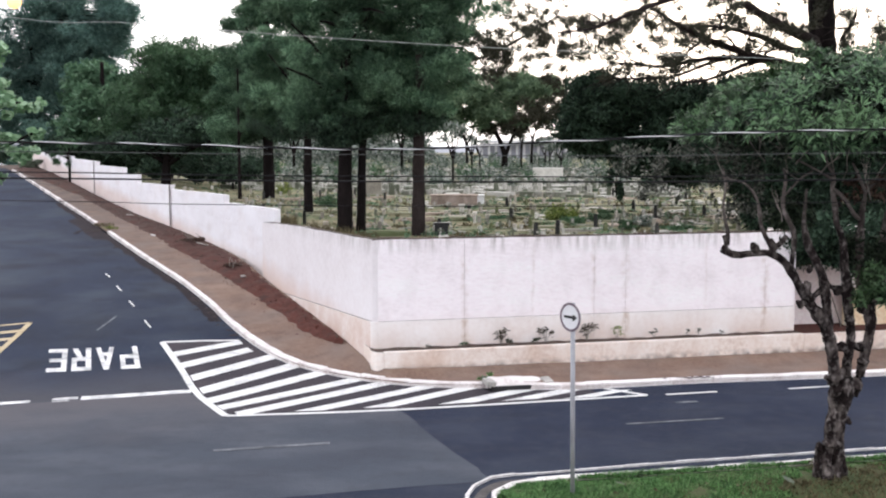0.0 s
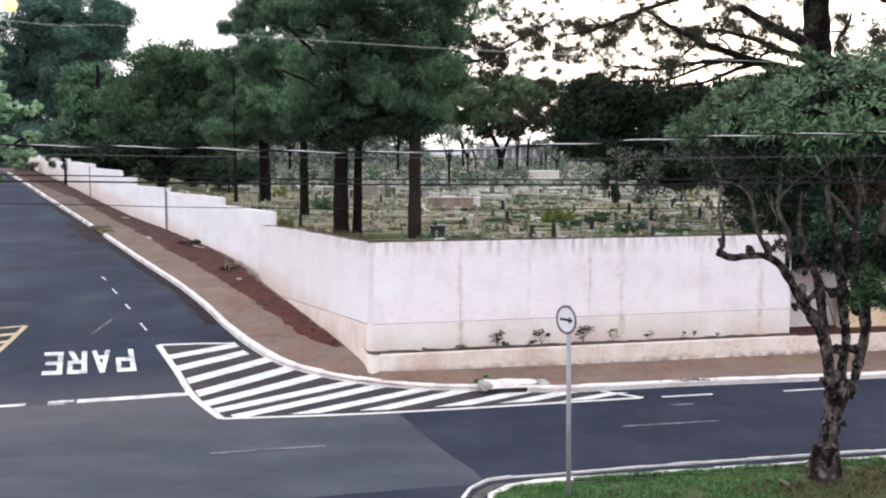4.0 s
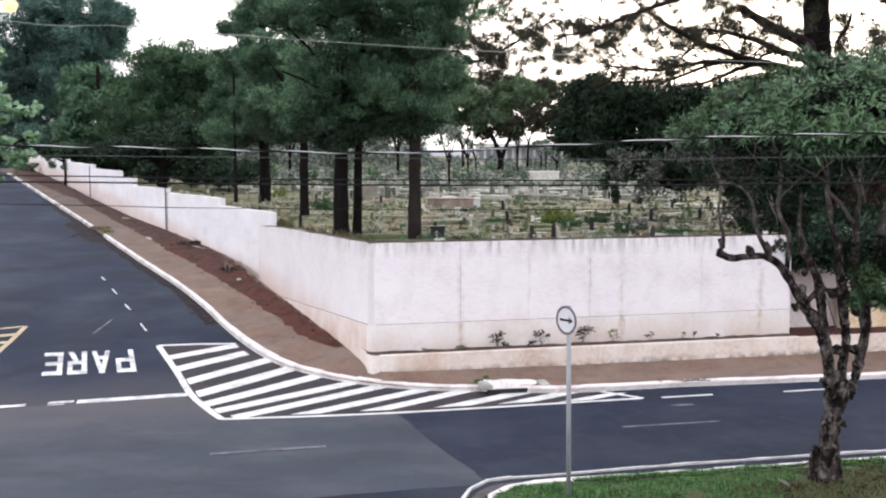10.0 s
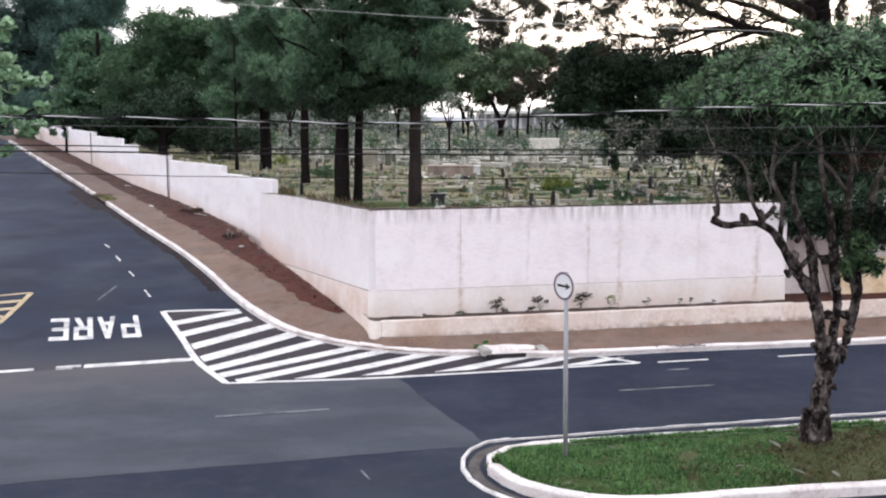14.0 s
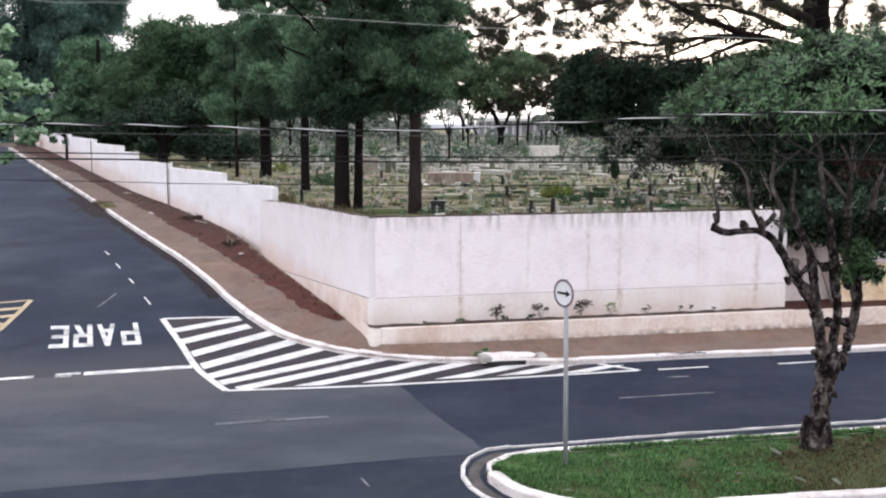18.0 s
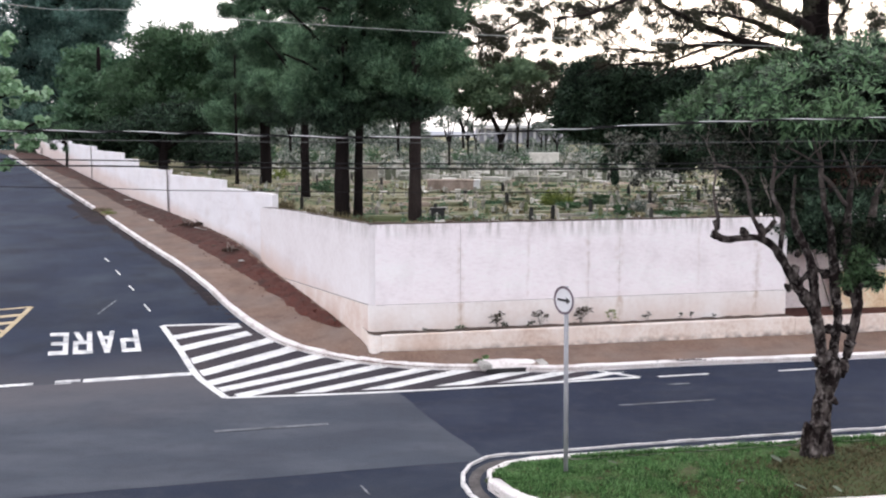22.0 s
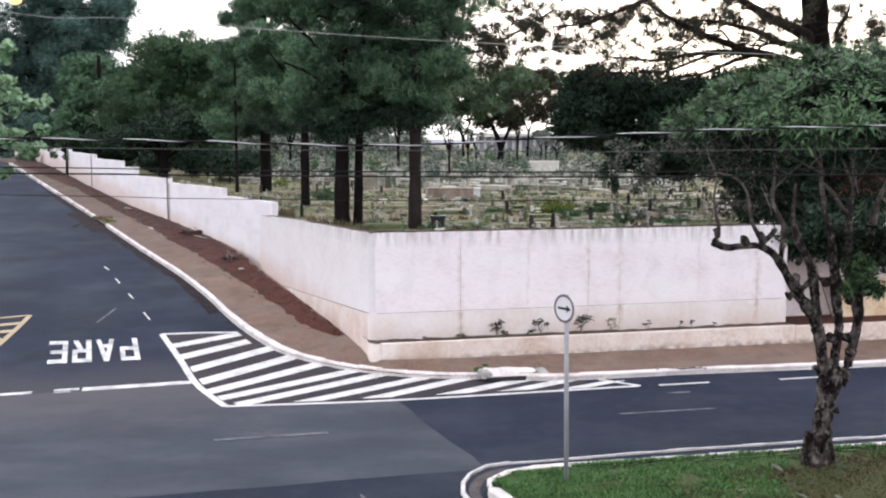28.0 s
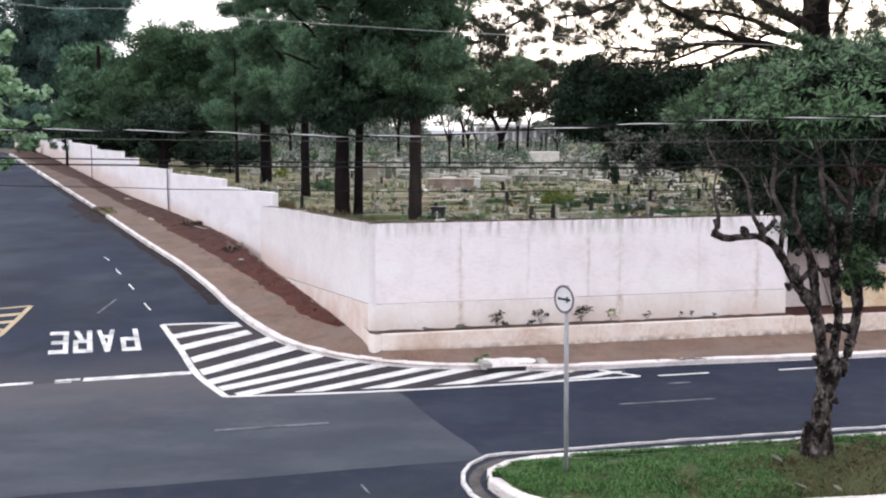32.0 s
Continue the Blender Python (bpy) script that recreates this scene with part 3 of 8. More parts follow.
def disc_leaves(name, blobs, n, radius, material, seed, parent):
    """n small rounded leaves, each a cupped seven-sided disc, through ellipsoids, as one mesh."""
    R = random.Random(seed)
    V, F = [], []
    size = [(b[3] * b[4] * b[5]) ** 0.6 for b in blobs]
    for b in R.choices(blobs, size, k=n):
        v = Vector((R.gauss(0, 1), R.gauss(0, 1), R.gauss(0, 1))).normalized() * R.random() ** 0.45
        m = Matrix.Translation((b[0] + v.x * b[3], b[1] + v.y * b[4], b[2] + v.z * b[5])) @ pose(0, 0, 0, R.gauss(50, 30), R.gauss(0, 30), R.uniform(-60, 60))
        r = radius * R.uniform(0.55, 1.2)
        k = len(V)
        for j in range(7):
            a = 6.2832 * j / 7
            V.append(m @ Vector((r * math.cos(a), r * math.sin(a) * 0.85, 0.25 * r * math.sin(a) ** 2)))
        F.append(tuple(range(k, k + 7)))
    ob = mesh_of(name, V, F, material)
    return hold(ob, parent)


def clumps(blobs, k, rel, seed, squash=0.8):
    """Small clumps scattered over the skins of large ellipsoids: gives a crown an uneven outline."""
    R = random.Random(seed)
    out = []
    for b in blobs:
        for _ in range(k):
            v = Vector((R.gauss(0, 1), R.gauss(0, 1), R.gauss(0, 1))).normalized()
            q = R.uniform(0.35, 1.0)
            r = R.uniform(0.6, 1.4) * rel
            out.append((b[0] + v.x * b[3] * q, b[1] + v.y * b[4] * q, b[2] + v.z * b[5] * q, r, r, r * squash))
    return out


def hold(ob, parent):
    """Parts built in world coordinates keep their place under a thing."""
    ob.parent = parent
    ob.matrix_parent_inverse = parent.matrix_basis.inverted()
    return ob


# ---- plan ----
ER = Vector((0.974, 0.226)).normalized()      # along the main road
NR = Vector((-ER.y, ER.x))                    # across it, towards the cemetery
EL = Vector((-0.495, 0.869)).normalized()     # up the side street
NL = Vector((EL.y, -EL.x))                    # from the side street towards the cemetery
CORNER = Vector((-1.65, 22.82))               # outer corner of the cemetery wall
GRADE, HINGE = 0.073, 21.6


def gz(x, y):
    """Height of the street: level along the main road, uphill into the side street."""
    d = -0.2331 * x + 0.9725 * y - HINGE
    d = min(d, 48 + 4 * math.tanh((d - 48) / 4)) if d > 48 else d
    return GRADE * 1.2 * (d / 1.2 if d > 20 else math.log1p(math.exp(d / 1.2)))


def lz(p, q):
    """Height of the cemetery lawn, p metres along the main wall and q up the street wall."""
    return 2.3 + min(0.045 * max(q - 6, 0), 2.0) * math.exp(-max(p, 0) / 9) + 0.06 * math.sin(p * 0.7) * math.sin(q * 0.5)


def pq(x, y):
    v = Vector((x, y)) - CORNER
    det = ER.x * EL.y - EL.x * ER.y
    return (v.x * EL.y - EL.x * v.y) / det, (ER.x * v.y - v.x * ER.y) / det



def TP(a, b, dist):
    """A point dist metres ahead of the balcony, by its bearing and height steps (1/1800 of the distance each)."""
    u, v = (a - 784) / 1800, (441 - b) / 1800
    k = dist / (0.99220 + v * 0.12464)
    return (u * k, dist, EYE.z + (v * 0.99220 - 0.12464) * k)


def GP(a, dist):
    """The point of the lawn at that bearing and distance."""
    x = (a - 784) / 1800 * dist
    return (x, dist, lz(*pq(x, dist)))


def drape(name, outline, material, off, parent=None, label="", step=0.6, thick=0.0):
    """A flat outline laid on the street, following its slope."""
    bm = bmesh.new()
    bm.faces.new([bm.verts.new((p[0], p[1], 0)) for p in outline])
    ds = [-0.2331 * p[0] + 0.9725 * p[1] for p in outline]
    d = max(min(ds), HINGE - 4)
    while d < max(ds):
        d += step
        bmesh.ops.bisect_plane(bm, geom=bm.verts[:] + bm.edges[:] + bm.faces[:], plane_co=(-0.2331 * d, 0.9725 * d, 0), plane_no=(-0.2331, 0.9725, 0))
    for v in bm.verts:
        v.co.z = gz(v.co.x, v.co.y) + off
    bmesh.ops.recalc_face_normals(bm, faces=bm.faces[:])
    if sum(f.normal.z for f in bm.faces) < 0:
        bmesh.ops.reverse_faces(bm, faces=bm.faces[:])
    return ob_of(name, bm, material, parent, label)


def ribbon(line, half):
    """The outline of a band of that half width along a line."""
    P = [Vector((p[0], p[1])) for p in line]
    a, b = [], []
    for i, p in enumerate(P):
        d = (P[min(i + 1, len(P) - 1)] - P[max(i - 1, 0)]).normalized()
        n = Vector((-d.y, d.x)) * half
        a.append(p + n)
        b.append(p - n)
    return a + b[::-1]


def prism(bm, a, b, za, zb, ta, tb, thick, n):
    """A wall piece from a to b (plan), feet za, zb, tops ta, tb, with its thickness along n."""
    n = Vector(n) * thick
    vs = []
    for off in (Vector((0, 0)), n):
        for p, z, t in ((a, za, ta), (b, zb, tb)):
            q = Vector(p[:2]) + off
            vs.append(bm.verts.new((q.x, q.y, z)))
            vs.append(bm.verts.new((q.x, q.y, t)))
    for f in ((0, 1, 3, 2), (4, 6, 7, 5), (0, 4, 5, 1), (2, 3, 7, 6), (1, 5, 7, 3), (0, 2, 6, 4)):
        bm.faces.new([vs[i] for i in f])
    bmesh.ops.recalc_face_normals(bm, faces=bm.faces[:])
    return bm

# ---- ground, roads ----


def span(edges):
    return sorted(set(edges))


def sheet(name, ps, qs, height, skip, material, label, category="ground"):
    verts, index, faces = [], {}, []
    for i, p in enumerate(ps):
        for j, q in enumerate(qs):
            v = CORNER + ER * (p + 1.35 * min(1.0, max(0.0, q) / 9.6)) + EL * q
            index[i, j] = len(verts)
            verts.append((v.x, v.y, height(v.x, v.y, p, q)))
    for i in range(len(ps) - 1):
        for j in range(len(qs) - 1):
            if not skip(ps[i] + 1e-4, qs[j] + 1e-4):
                faces.append((index[i, j], index[i + 1, j], index[i + 1, j + 1], index[i, j + 1]))
    return tagged(mesh_of(name, verts, faces, material, smooth=True), label, category, kind="structure")


def sunk(p, q):
    """How far the earth and asphalt dip under the pavement at the foot of the street wall."""
    return 0.9 if -0.7 < p < 0.7 and q > 2 else 0.0


far = [-3000, -1200, -600, -300, -150, -90]
near = [x * 1.5 for x in range(-40, 41)]
INSET = 0.1
sheet("ground", span(far + near + [INSET] + [90, 150, 300, 600, 1200, 3000]), span(far + near + [INSET] + [90, 150, 300, 600, 1200, 3000]),
      lambda x, y, p, q: gz(x, y) - 0.12 - sunk(p, q), lambda p, q: p >= INSET and q >= INSET, M_SOIL, "bare brown earth under and beside the streets")
sheet("cemetery_lawn", span([INSET] + [1.5 * k for k in range(1, 42)] + [75, 100, 150, 300, 600, 1500, 3000]), span([INSET] + [1.5 * k for k in range(1, 42)] + [75, 100, 150, 300, 600, 1500, 3000]),
      lambda x, y, p, q: lz(p, q), lambda p, q: False, M_LAWN, "patchy dry and green grass of the cemetery", "lawn")
# asphalt: the side street, the crossing and the main road
closed = lambda p, q: p >= -0.5 and q >= -0.5 or p > -0.2 and q > -1.6
sheet("road", span([x * 1.5 for x in range(-40, 41)]), span([x * 1.5 for x in range(-30, 41)]),
      lambda x, y, p, q: gz(x, y), lambda p, q: closed(p, q) or q > -1.5 and p < 0, M_ASPH, "dark new asphalt of the main road", "road")
sheet("side_street", span([x * 1.5 for x in range(-40, 1)]), span([x * 1.5 for x in range(-1, 41)]),
      lambda x, y, p, q: gz(x, y) - sunk(p, q), closed, M_ASPH_SIDE, "blue-grey patchy asphalt of the side street sloping uphill", "road")


def ragged(outline, step, amp):
    """The same outline with an uneven, hand-laid edge."""
    out = []
    for a, b in zip(outline, outline[1:] + outline[:1]):
        a, b = Vector(a), Vector(b)
        n = max(1, int((b - a).length / step))
        side = Vector((-(b - a).y, (b - a).x)).normalized()
        for k in range(n):
            p = a.lerp(b, k / n)
            out.append(p + side * amp * (noise.noise((p.x * 1.1, p.y * 1.1, 0)) + 0.6 * noise.noise((p.x * 4.3, p.y * 4.3, 5))))
    return out


old = drape("old_asphalt", ragged([(-0.96, 20.17), (-0.60, 19.35), (-0.30, 18.45), (0.06, 17.45), (0.40, 16.65), (0.69, 15.80), (0.2, 15.72), (-3.27, 14.85), (-6.35, 14.04), (-16.0, 11.7),
                            (-19.0, 16.9), (-12.0, 19.2), (-9.06, 20.2), (-7.74, 20.58), (-5.45, 21.28), (-4.95, 20.75)], 0.22, 0.06), M_ASPH_OLD, 0.004)
tagged(old, "paler worn asphalt across the junction", "road patch", kind="structure")

# painted markings
hatch = thing("hatched_marking", (0, 0, 0), "white diagonal hatching painted on the asphalt at the corner", "road marking")
KERB = [(-36.00, 80.45), (-29.00, 68.15), (-24.92, 61.10), (-20.82, 54.03), (-16.34, 46.33), (-11.24, 37.33), (-8.69, 32.93), (-7.04, 29.79), (-5.89, 27.34), (-4.89, 25.43), (-3.90, 23.90), (-2.95, 23.02), (-1.75, 22.28), (-0.45, 21.90), (0.82, 21.82), (2.67, 21.74), (5.26, 22.29), (7.95, 22.76), (10.30, 23.19), (15.80, 24.24), (23.66, 25.73)]
KL = smooth_line([(x, y, 0) for x, y in KERB], 0.5)


LEFT = smooth_line([(-7.12, 25.42, 0), (-6.09, 23.18, 0), (-5.33, 21.42, 0), (-4.80, 20.45, 0), (-4.28, 19.60, 0)], 0.4)
LOW = smooth_line([(-4.28, 19.60, 0), (-0.96, 20.10, 0), (4.18, 21.30, 0)], 0.5)
PAINT = 0.009
drape("border_line", ribbon(LEFT, 0.075), M_PAINT, PAINT, hatch)
drape("border_line", ribbon(LOW, 0.06), M_PAINT, PAINT, hatch)
drape("border_line", ribbon([(-7.12, 25.42), (-6.2, 25.62), (-5.25, 25.72)], 0.07), M_PAINT, PAINT + 0.001, hatch)
drape("border_line", ribbon([(3.40, 21.86), (4.22, 21.30)], 0.06), M_PAINT, PAINT + 0.001, hatch)
# reddish dust lying on the asphalt between the painted bars
near = [p.xy for p in KL if -5.25 < p.x < 3.6]
dust = drape("road_dust", [p.xy for p in LEFT] + [p.xy for p in LOW[1:-2]] + [p - Vector((0.02, 0.02)) for p in near[::-1]], M_DUSTY, 0.0065)
tagged(dust, "brownish dust on the asphalt under the hatched marking", "road patch", kind="structure")
# bars run from the left and lower borders up to the kerb
EDGE = [p.xy for p in LEFT] + [p.xy for p in LOW[1:]]
for start, end, w in (((-6.58, 24.30), (-5.18, 25.57), 0.19),
                      ((-6.10, 23.38), (-4.81, 24.88), 0.20),
                      ((-5.63, 22.36), (-4.15, 24.29), 0.20),
                      ((-5.19, 21.39), (-3.51, 23.57), 0.21),
                      ((-4.84, 20.66), (-2.73, 23.07), 0.19),
                      ((-4.52, 20.16), (-1.90, 22.53), 0.17),
                      ((-4.08, 19.70), (-1.19, 22.31), 0.17),
                      ((-2.72, 19.97), (-0.24, 22.06), 0.16),
                      ((-1.37, 20.25), (0.64, 21.99), 0.16),
                      ((0.19, 20.58), (1.74, 21.77), 0.16),
                      ((1.49, 20.87), (2.67, 21.74), 0.15),
                      ((2.77, 21.07), (3.71, 21.71), 0.13)):
    a, b = Vector(start), Vector(end)
    d = (b - a).normalized()
    near_edge = min(range(1, len(EDGE)), key=lambda k: (EDGE[k] - a).length)
    eb = (EDGE[near_edge] - EDGE[near_edge - 1]).normalized()
    near_kerb = min(range(1, len(KL)), key=lambda k: (KL[k].xy - b).length)
    ek = (KL[near_kerb].xy - KL[near_kerb - 1].xy).normalized()
    u, v = w / max(0.35, abs(d.cross(eb))), w / max(0.45, abs(d.cross(ek)))
    drape("bar", [a - eb * u, a + eb * u, b + ek * v, b - ek * v], M_PAINT, PAINT + 0.002, hatch)

stop = thing("stop_line", (0, 0, 0), "worn white stop line across the side street, partly broken", "road marking")
for line, half in (([(-7.5, 20.77), (-6.6, 21.03), (-5.40, 21.38)], 0.13), ([(-8.05, 20.66), (-7.58, 20.80)], 0.07), ([(-8.0, 20.50), (-7.7, 20.60)], 0.03), ([(-12.0, 19.40), (-9.4, 20.22), (-8.45, 20.50)], 0.09)):
    drape("stripe", ragged(ribbon(line, half), 0.12, 0.02), M_PAINT_OLD, PAINT, stop)
for name, line, half, material, label in (
        ("lane_dash", [(-11.39, 33.97), (-11.06, 33.42)], 0.023, M_PAINT, "short white dash on the side street"),
        ("lane_dash", [(-10.42, 32.09), (-10.04, 31.35)], 0.023, M_PAINT, "short white dash on the side street"),
        ("lane_dash", [(-9.35, 29.95), (-9.01, 29.30)], 0.023, M_PAINT, "short white dash on the side street"),
        ("lane_dash", [(-8.24, 27.68), (-7.84, 26.88)], 0.023, M_PAINT, "short white dash on the side street"),
        ("edge_dash", [(4.62, 21.36), (5.76, 21.62)], 0.05, M_PAINT, "thin white dash beside the kerb of the main road"),
        ("edge_dash", [(7.38, 21.90), (8.52, 22.17)], 0.05, M_PAINT, "thin white dash beside the kerb of the main road"),
        ("edge_dash", [(10.1, 22.53), (11.2, 22.79)], 0.05, M_PAINT, "thin white dash beside the kerb of the main road"),
        ("faded_dash", [(-4.01, 17.37), (-2.06, 17.83)], 0.06, M_WORN, "faded pale dash on the old asphalt"),
        ("faded_dash", [(3.39, 19.1), (5.35, 19.52)], 0.04, M_WORN, "faded pale dash on the main road"),
        ("faded_dash", [(4.66, 20.70), (5.15, 20.80)], 0.05, M_WORN, "faded pale dash on the main road"),
        ("faded_dash", [(-9.12, 26.48), (-9.13, 28.09)], 0.03, M_WORN, "faded scratch of paint on the side street"),
        ("faded_dash", [(-1.22, 14.62), (-1.06, 14.22)], 0.018, M_WORN, "pale scuff on the asphalt")):
    tagged(drape(name, ribbon(line, half), material, PAINT + 0.003), label, "road marking")

# the word on the asphalt, read by drivers coming down the side street
word = thing("stop_word", (0, 0, 0), "white capital letters PARE painted on the asphalt", "road marking")
W0, WX, WY = Vector((-6.98, 23.12)), Vector((-1.99, -0.46)), Vector((-0.66, 1.90))   # foot of the P, along the word, up the letters
LETTERS = {
    "P": [[(0, 0), (0.28, 0), (0.28, 1), (0, 1)], [(0.28, 0.84), (1, 0.84), (1, 1), (0.28, 1)], [(0.28, 0.38), (1, 0.38), (1, 0.54), (0.28, 0.54)], [(0.74, 0.54), (1, 0.54), (1, 0.84), (0.74, 0.84)]],
    "A": [[(0, 0), (0.26, 0), (0.63, 1), (0.37, 1)], [(0.74, 0), (1, 0), (0.63, 1), (0.50, 0.66)], [(0.22, 0.24), (0.78, 0.24), (0.70, 0.40), (0.30, 0.40)]]}
LETTERS.update({
    "R": [[(0, 0), (0.28, 0), (0.28, 1), (0, 1)], [(0.28, 0.84), (1, 0.84), (1, 1), (0.28, 1)], [(0.28, 0.42), (1, 0.42), (1, 0.57), (0.28, 0.57)], [(0.74, 0.57), (1, 0.57), (1, 0.84), (0.74, 0.84)], [(0.42, 0.42), (0.72, 0.42), (1, 0), (0.70, 0)]],
    "E": [[(0, 0), (0.28, 0), (0.28, 1), (0, 1)], [(0.28, 0.84), (1, 0.84), (1, 1), (0.28, 1)], [(0.28, 0.43), (0.9, 0.43), (0.9, 0.58), (0.28, 0.58)], [(0.28, 0), (1, 0), (1, 0.16), (0.28, 0.16)]]})
for k, ch in enumerate("PARE"):
    bm = bmesh.new()
    for shape in LETTERS[ch]:
        vs = []
        for u, v in shape:
            p = W0 + WX * ((k + u * 0.80) / 3.8) + WY * (1 - v)
            vs.append(bm.verts.new((p.x, p.y, gz(p.x, p.y) + PAINT)))
        bm.faces.new(vs)
    bmesh.ops.recalc_face_normals(bm, faces=bm.faces[:])
    for f in bm.faces:
        if f.normal.z < 0:
            f.normal_flip()
    part("letter", bm, M_PAINT_OLD, word)

# yellow hatched wedge at the middle of the side street
wedge = thing("yellow_wedge", (0, 0, 0), "yellow hatched wedge painted in the middle of the side street", "road marking")
drape("border_line", ribbon([(-16.0, 24.6), (-11.83, 26.79), (-11.15, 27.16)], 0.07), M_YELLOW, PAINT, wedge)
drape("border_line", ribbon([(-11.15, 27.16), (-10.95, 25.9), (-10.72, 24.2), (-10.70, 22.5)], 0.07), M_YELLOW, PAINT + 0.001, wedge)
for k in range(4):
    drape("bar", ribbon([(-11.02 + 0.08 * k, 26.30 - 0.8 * k), (-13.6 + 0.05 * k, 24.95 - 0.8 * k)], 0.13), M_YELLOW, PAINT + 0.002, wedge)

# ---- kerbs ----
rng = random.Random(4)


def kerb_run(name, line, inward, width, height, label, length=1.0, gap=0.012, broken=(0, 0), material=None):
    """Kerb stones laid end to end along a line; inward is the side on which they lie; none stand between the two broken distances."""
    run = thing(name, (0, 0, 0), label, "kerb", kind="structure")
    L = smooth_line([(p[0], p[1], 0) for p in line], 0.1)
    acc, start = 0.0, 0
    n = 0
    for i in range(1, len(L)):
        acc += (L[i] - L[i - 1]).length
        if acc >= length or i == len(L) - 1:
            a, b = L[start], L[i]
            start, acc = i, 0.0
            n += 1
            if broken[0] < a.y < broken[1] or (b - a).length < 0.1:
                continue
            d = (b - a).normalized()
            nn = Vector((-d.y, d.x, 0)) * inward
            a, b = a + d * gap / 2, b - d * gap / 2
            bm = bmesh.new()
            h = height + rng.uniform(-0.008, 0.008)
            for p in (a, b):
                deep = width * (1 - 0.28 * min(1.0, max(0.0, (p.y - 25) / 4)))
                for off, z in ((0.0, -0.1), (0.012, h - 0.02), (0.035, h), (deep, h), (deep, -0.1)):
                    q = p + nn * off
                    bm.verts.new((q.x, q.y, gz(p.x, p.y) + z))
            bm.verts.ensure_lookup_table()
            for k in range(4):
                bm.faces.new((bm.verts[k], bm.verts[k + 1], bm.verts[k + 6], bm.verts[k + 5]))
            bm.faces.new([bm.verts[k] for k in range(5)])
            bm.faces.new([bm.verts[k] for k in range(5, 10)])
            bmesh.ops.recalc_face_normals(bm, faces=bm.faces[:])
            part("kerb_stone", bm, material or M_KERB, run)
    return run


kerb_run("kerb_corner", KERB[1:], 1, 0.185, 0.13, "whitewashed kerb bending round the street corner", 0.5, 0.007, (42.7, 45.0))

# earth washed along the foot of the kerb
R = random.Random(77)
bm = bmesh.new()
side = [p for p in KL if -22 < p.x < -5.2]
for k in range(520):
    p = R.choice(side)
    x, y = p.x - abs(R.gauss(0, 0.13)) - 0.02, p.y - abs(R.gauss(0, 0.08))
    r = R.uniform(0.015, 0.06)
    m = Matrix.Translation((x, y, gz(x, y) + 0.006)) @ pose(0, 0, 0, 0, 0, R.uniform(0, 180)) @ Matrix.Diagonal((r * 1.6, r, r * 0.22, 1))
    bmesh.ops.create_icosphere(bm, subdivisions=1, radius=1, matrix=m)
for k in range(60):
    x, y = -15.0 + R.gauss(0, 0.4), 43.6 + R.gauss(0, 0.6)
    if Vector((x + 14.7, y - 43.9)).dot(NL) > -0.05:
        continue
    r = R.uniform(0.03, 0.12)
    m = Matrix.Translation((x, y, gz(x, y) + 0.004)) @ pose(0, 0, 0, 0, 0, R.uniform(0, 180)) @ Matrix.Diagonal((r * 1.8, r, r * 0.22, 1))
    bmesh.ops.create_icosphere(bm, subdivisions=1, radius=1, matrix=m)
tagged(ob_of("gutter_dirt", bm, M_GUTTER), "crumbs of red earth lying along the foot of the kerb", "earth", kind="stuff")

M_SILT = surf("reddish_road_silt", [(0.012, 0.010, 0.014), (0.020, 0.015, 0.019), (0.034, 0.024, 0.026)], 1.6, 0.95, 0.4, fine=10, spec=0.15)
edge = [p.xy for p in KL if 27.5 < p.y < 52]
strip = [p - Vector((0.03, 0.0)) for p in edge] + [p - NL.xy * (0.34 + 0.16 * noise.noise((p.x * 0.9, p.y * 0.9, 6)) + (0.45 if 41 < p.y < 46.5 else 0)) for p in edge[::-1]]
tagged(drape("gutter_silt", ragged(strip, 0.25, 0.07), M_SILT, 0.0055), "dark reddish silt washed along the kerb of the side street", "road patch", kind="structure")

# ---- pavement and bank ----
# feet of the walls along the pavement, from the far end of the side street to the main road
S2 = Vector((-5.42, 32.25))                                   # where the stepped street wall begins
S1 = Vector((-5.83, 32.35))                                   # end of the first street wall
FEET = [(-40.0, 92.5, 4.15), (-29.9, 75.2, 3.80), (-23.2, 63.4, 3.10), (-19.7, 57.2, 2.66), (-15.1, 49.1, 2.16), (-11.45, 42.75, 1.90), (-7.9, 36.5, 1.58), (-6.35, 33.3, 1.34), (-5.80, 32.2, 1.15), (-4.6, 29.45, 0.95),
        (-3.2, 26.3, 0.72), (-2.4, 24.45, 0.56), (-1.72, 22.95, 0.40), (-1.42, 22.44, 0.34), (0.2, 22.80, 0.31), (2.87, 23.46, 0.28), (8.48, 24.75, 0.25), (11.22, 25.38, 0.24), (24.0, 28.35, 0.24)]
FL = smooth_line(FEET, 0.5)
KLL = smooth_line([(x, y, 0) for x, y in KERB[:]], 0.25)


def resample(L, n):
    acc = [0.0]
    for a, b in zip(L, L[1:]):
        acc.append(acc[-1] + (b.xy - a.xy).length)
    out, j = [], 0
    for i in range(n):
        t = acc[-1] * i / (n - 1)
        while j < len(L) - 2 and acc[j + 1] < t:
            j += 1
        k = (t - acc[j]) / max(1e-6, acc[j + 1] - acc[j])
        out.append(L[j].lerp(L[j + 1], min(1, max(0, k))))
    return out


def nearest_feet(p):
    return min(FL, key=lambda q: (q.xy - p.xy).length)


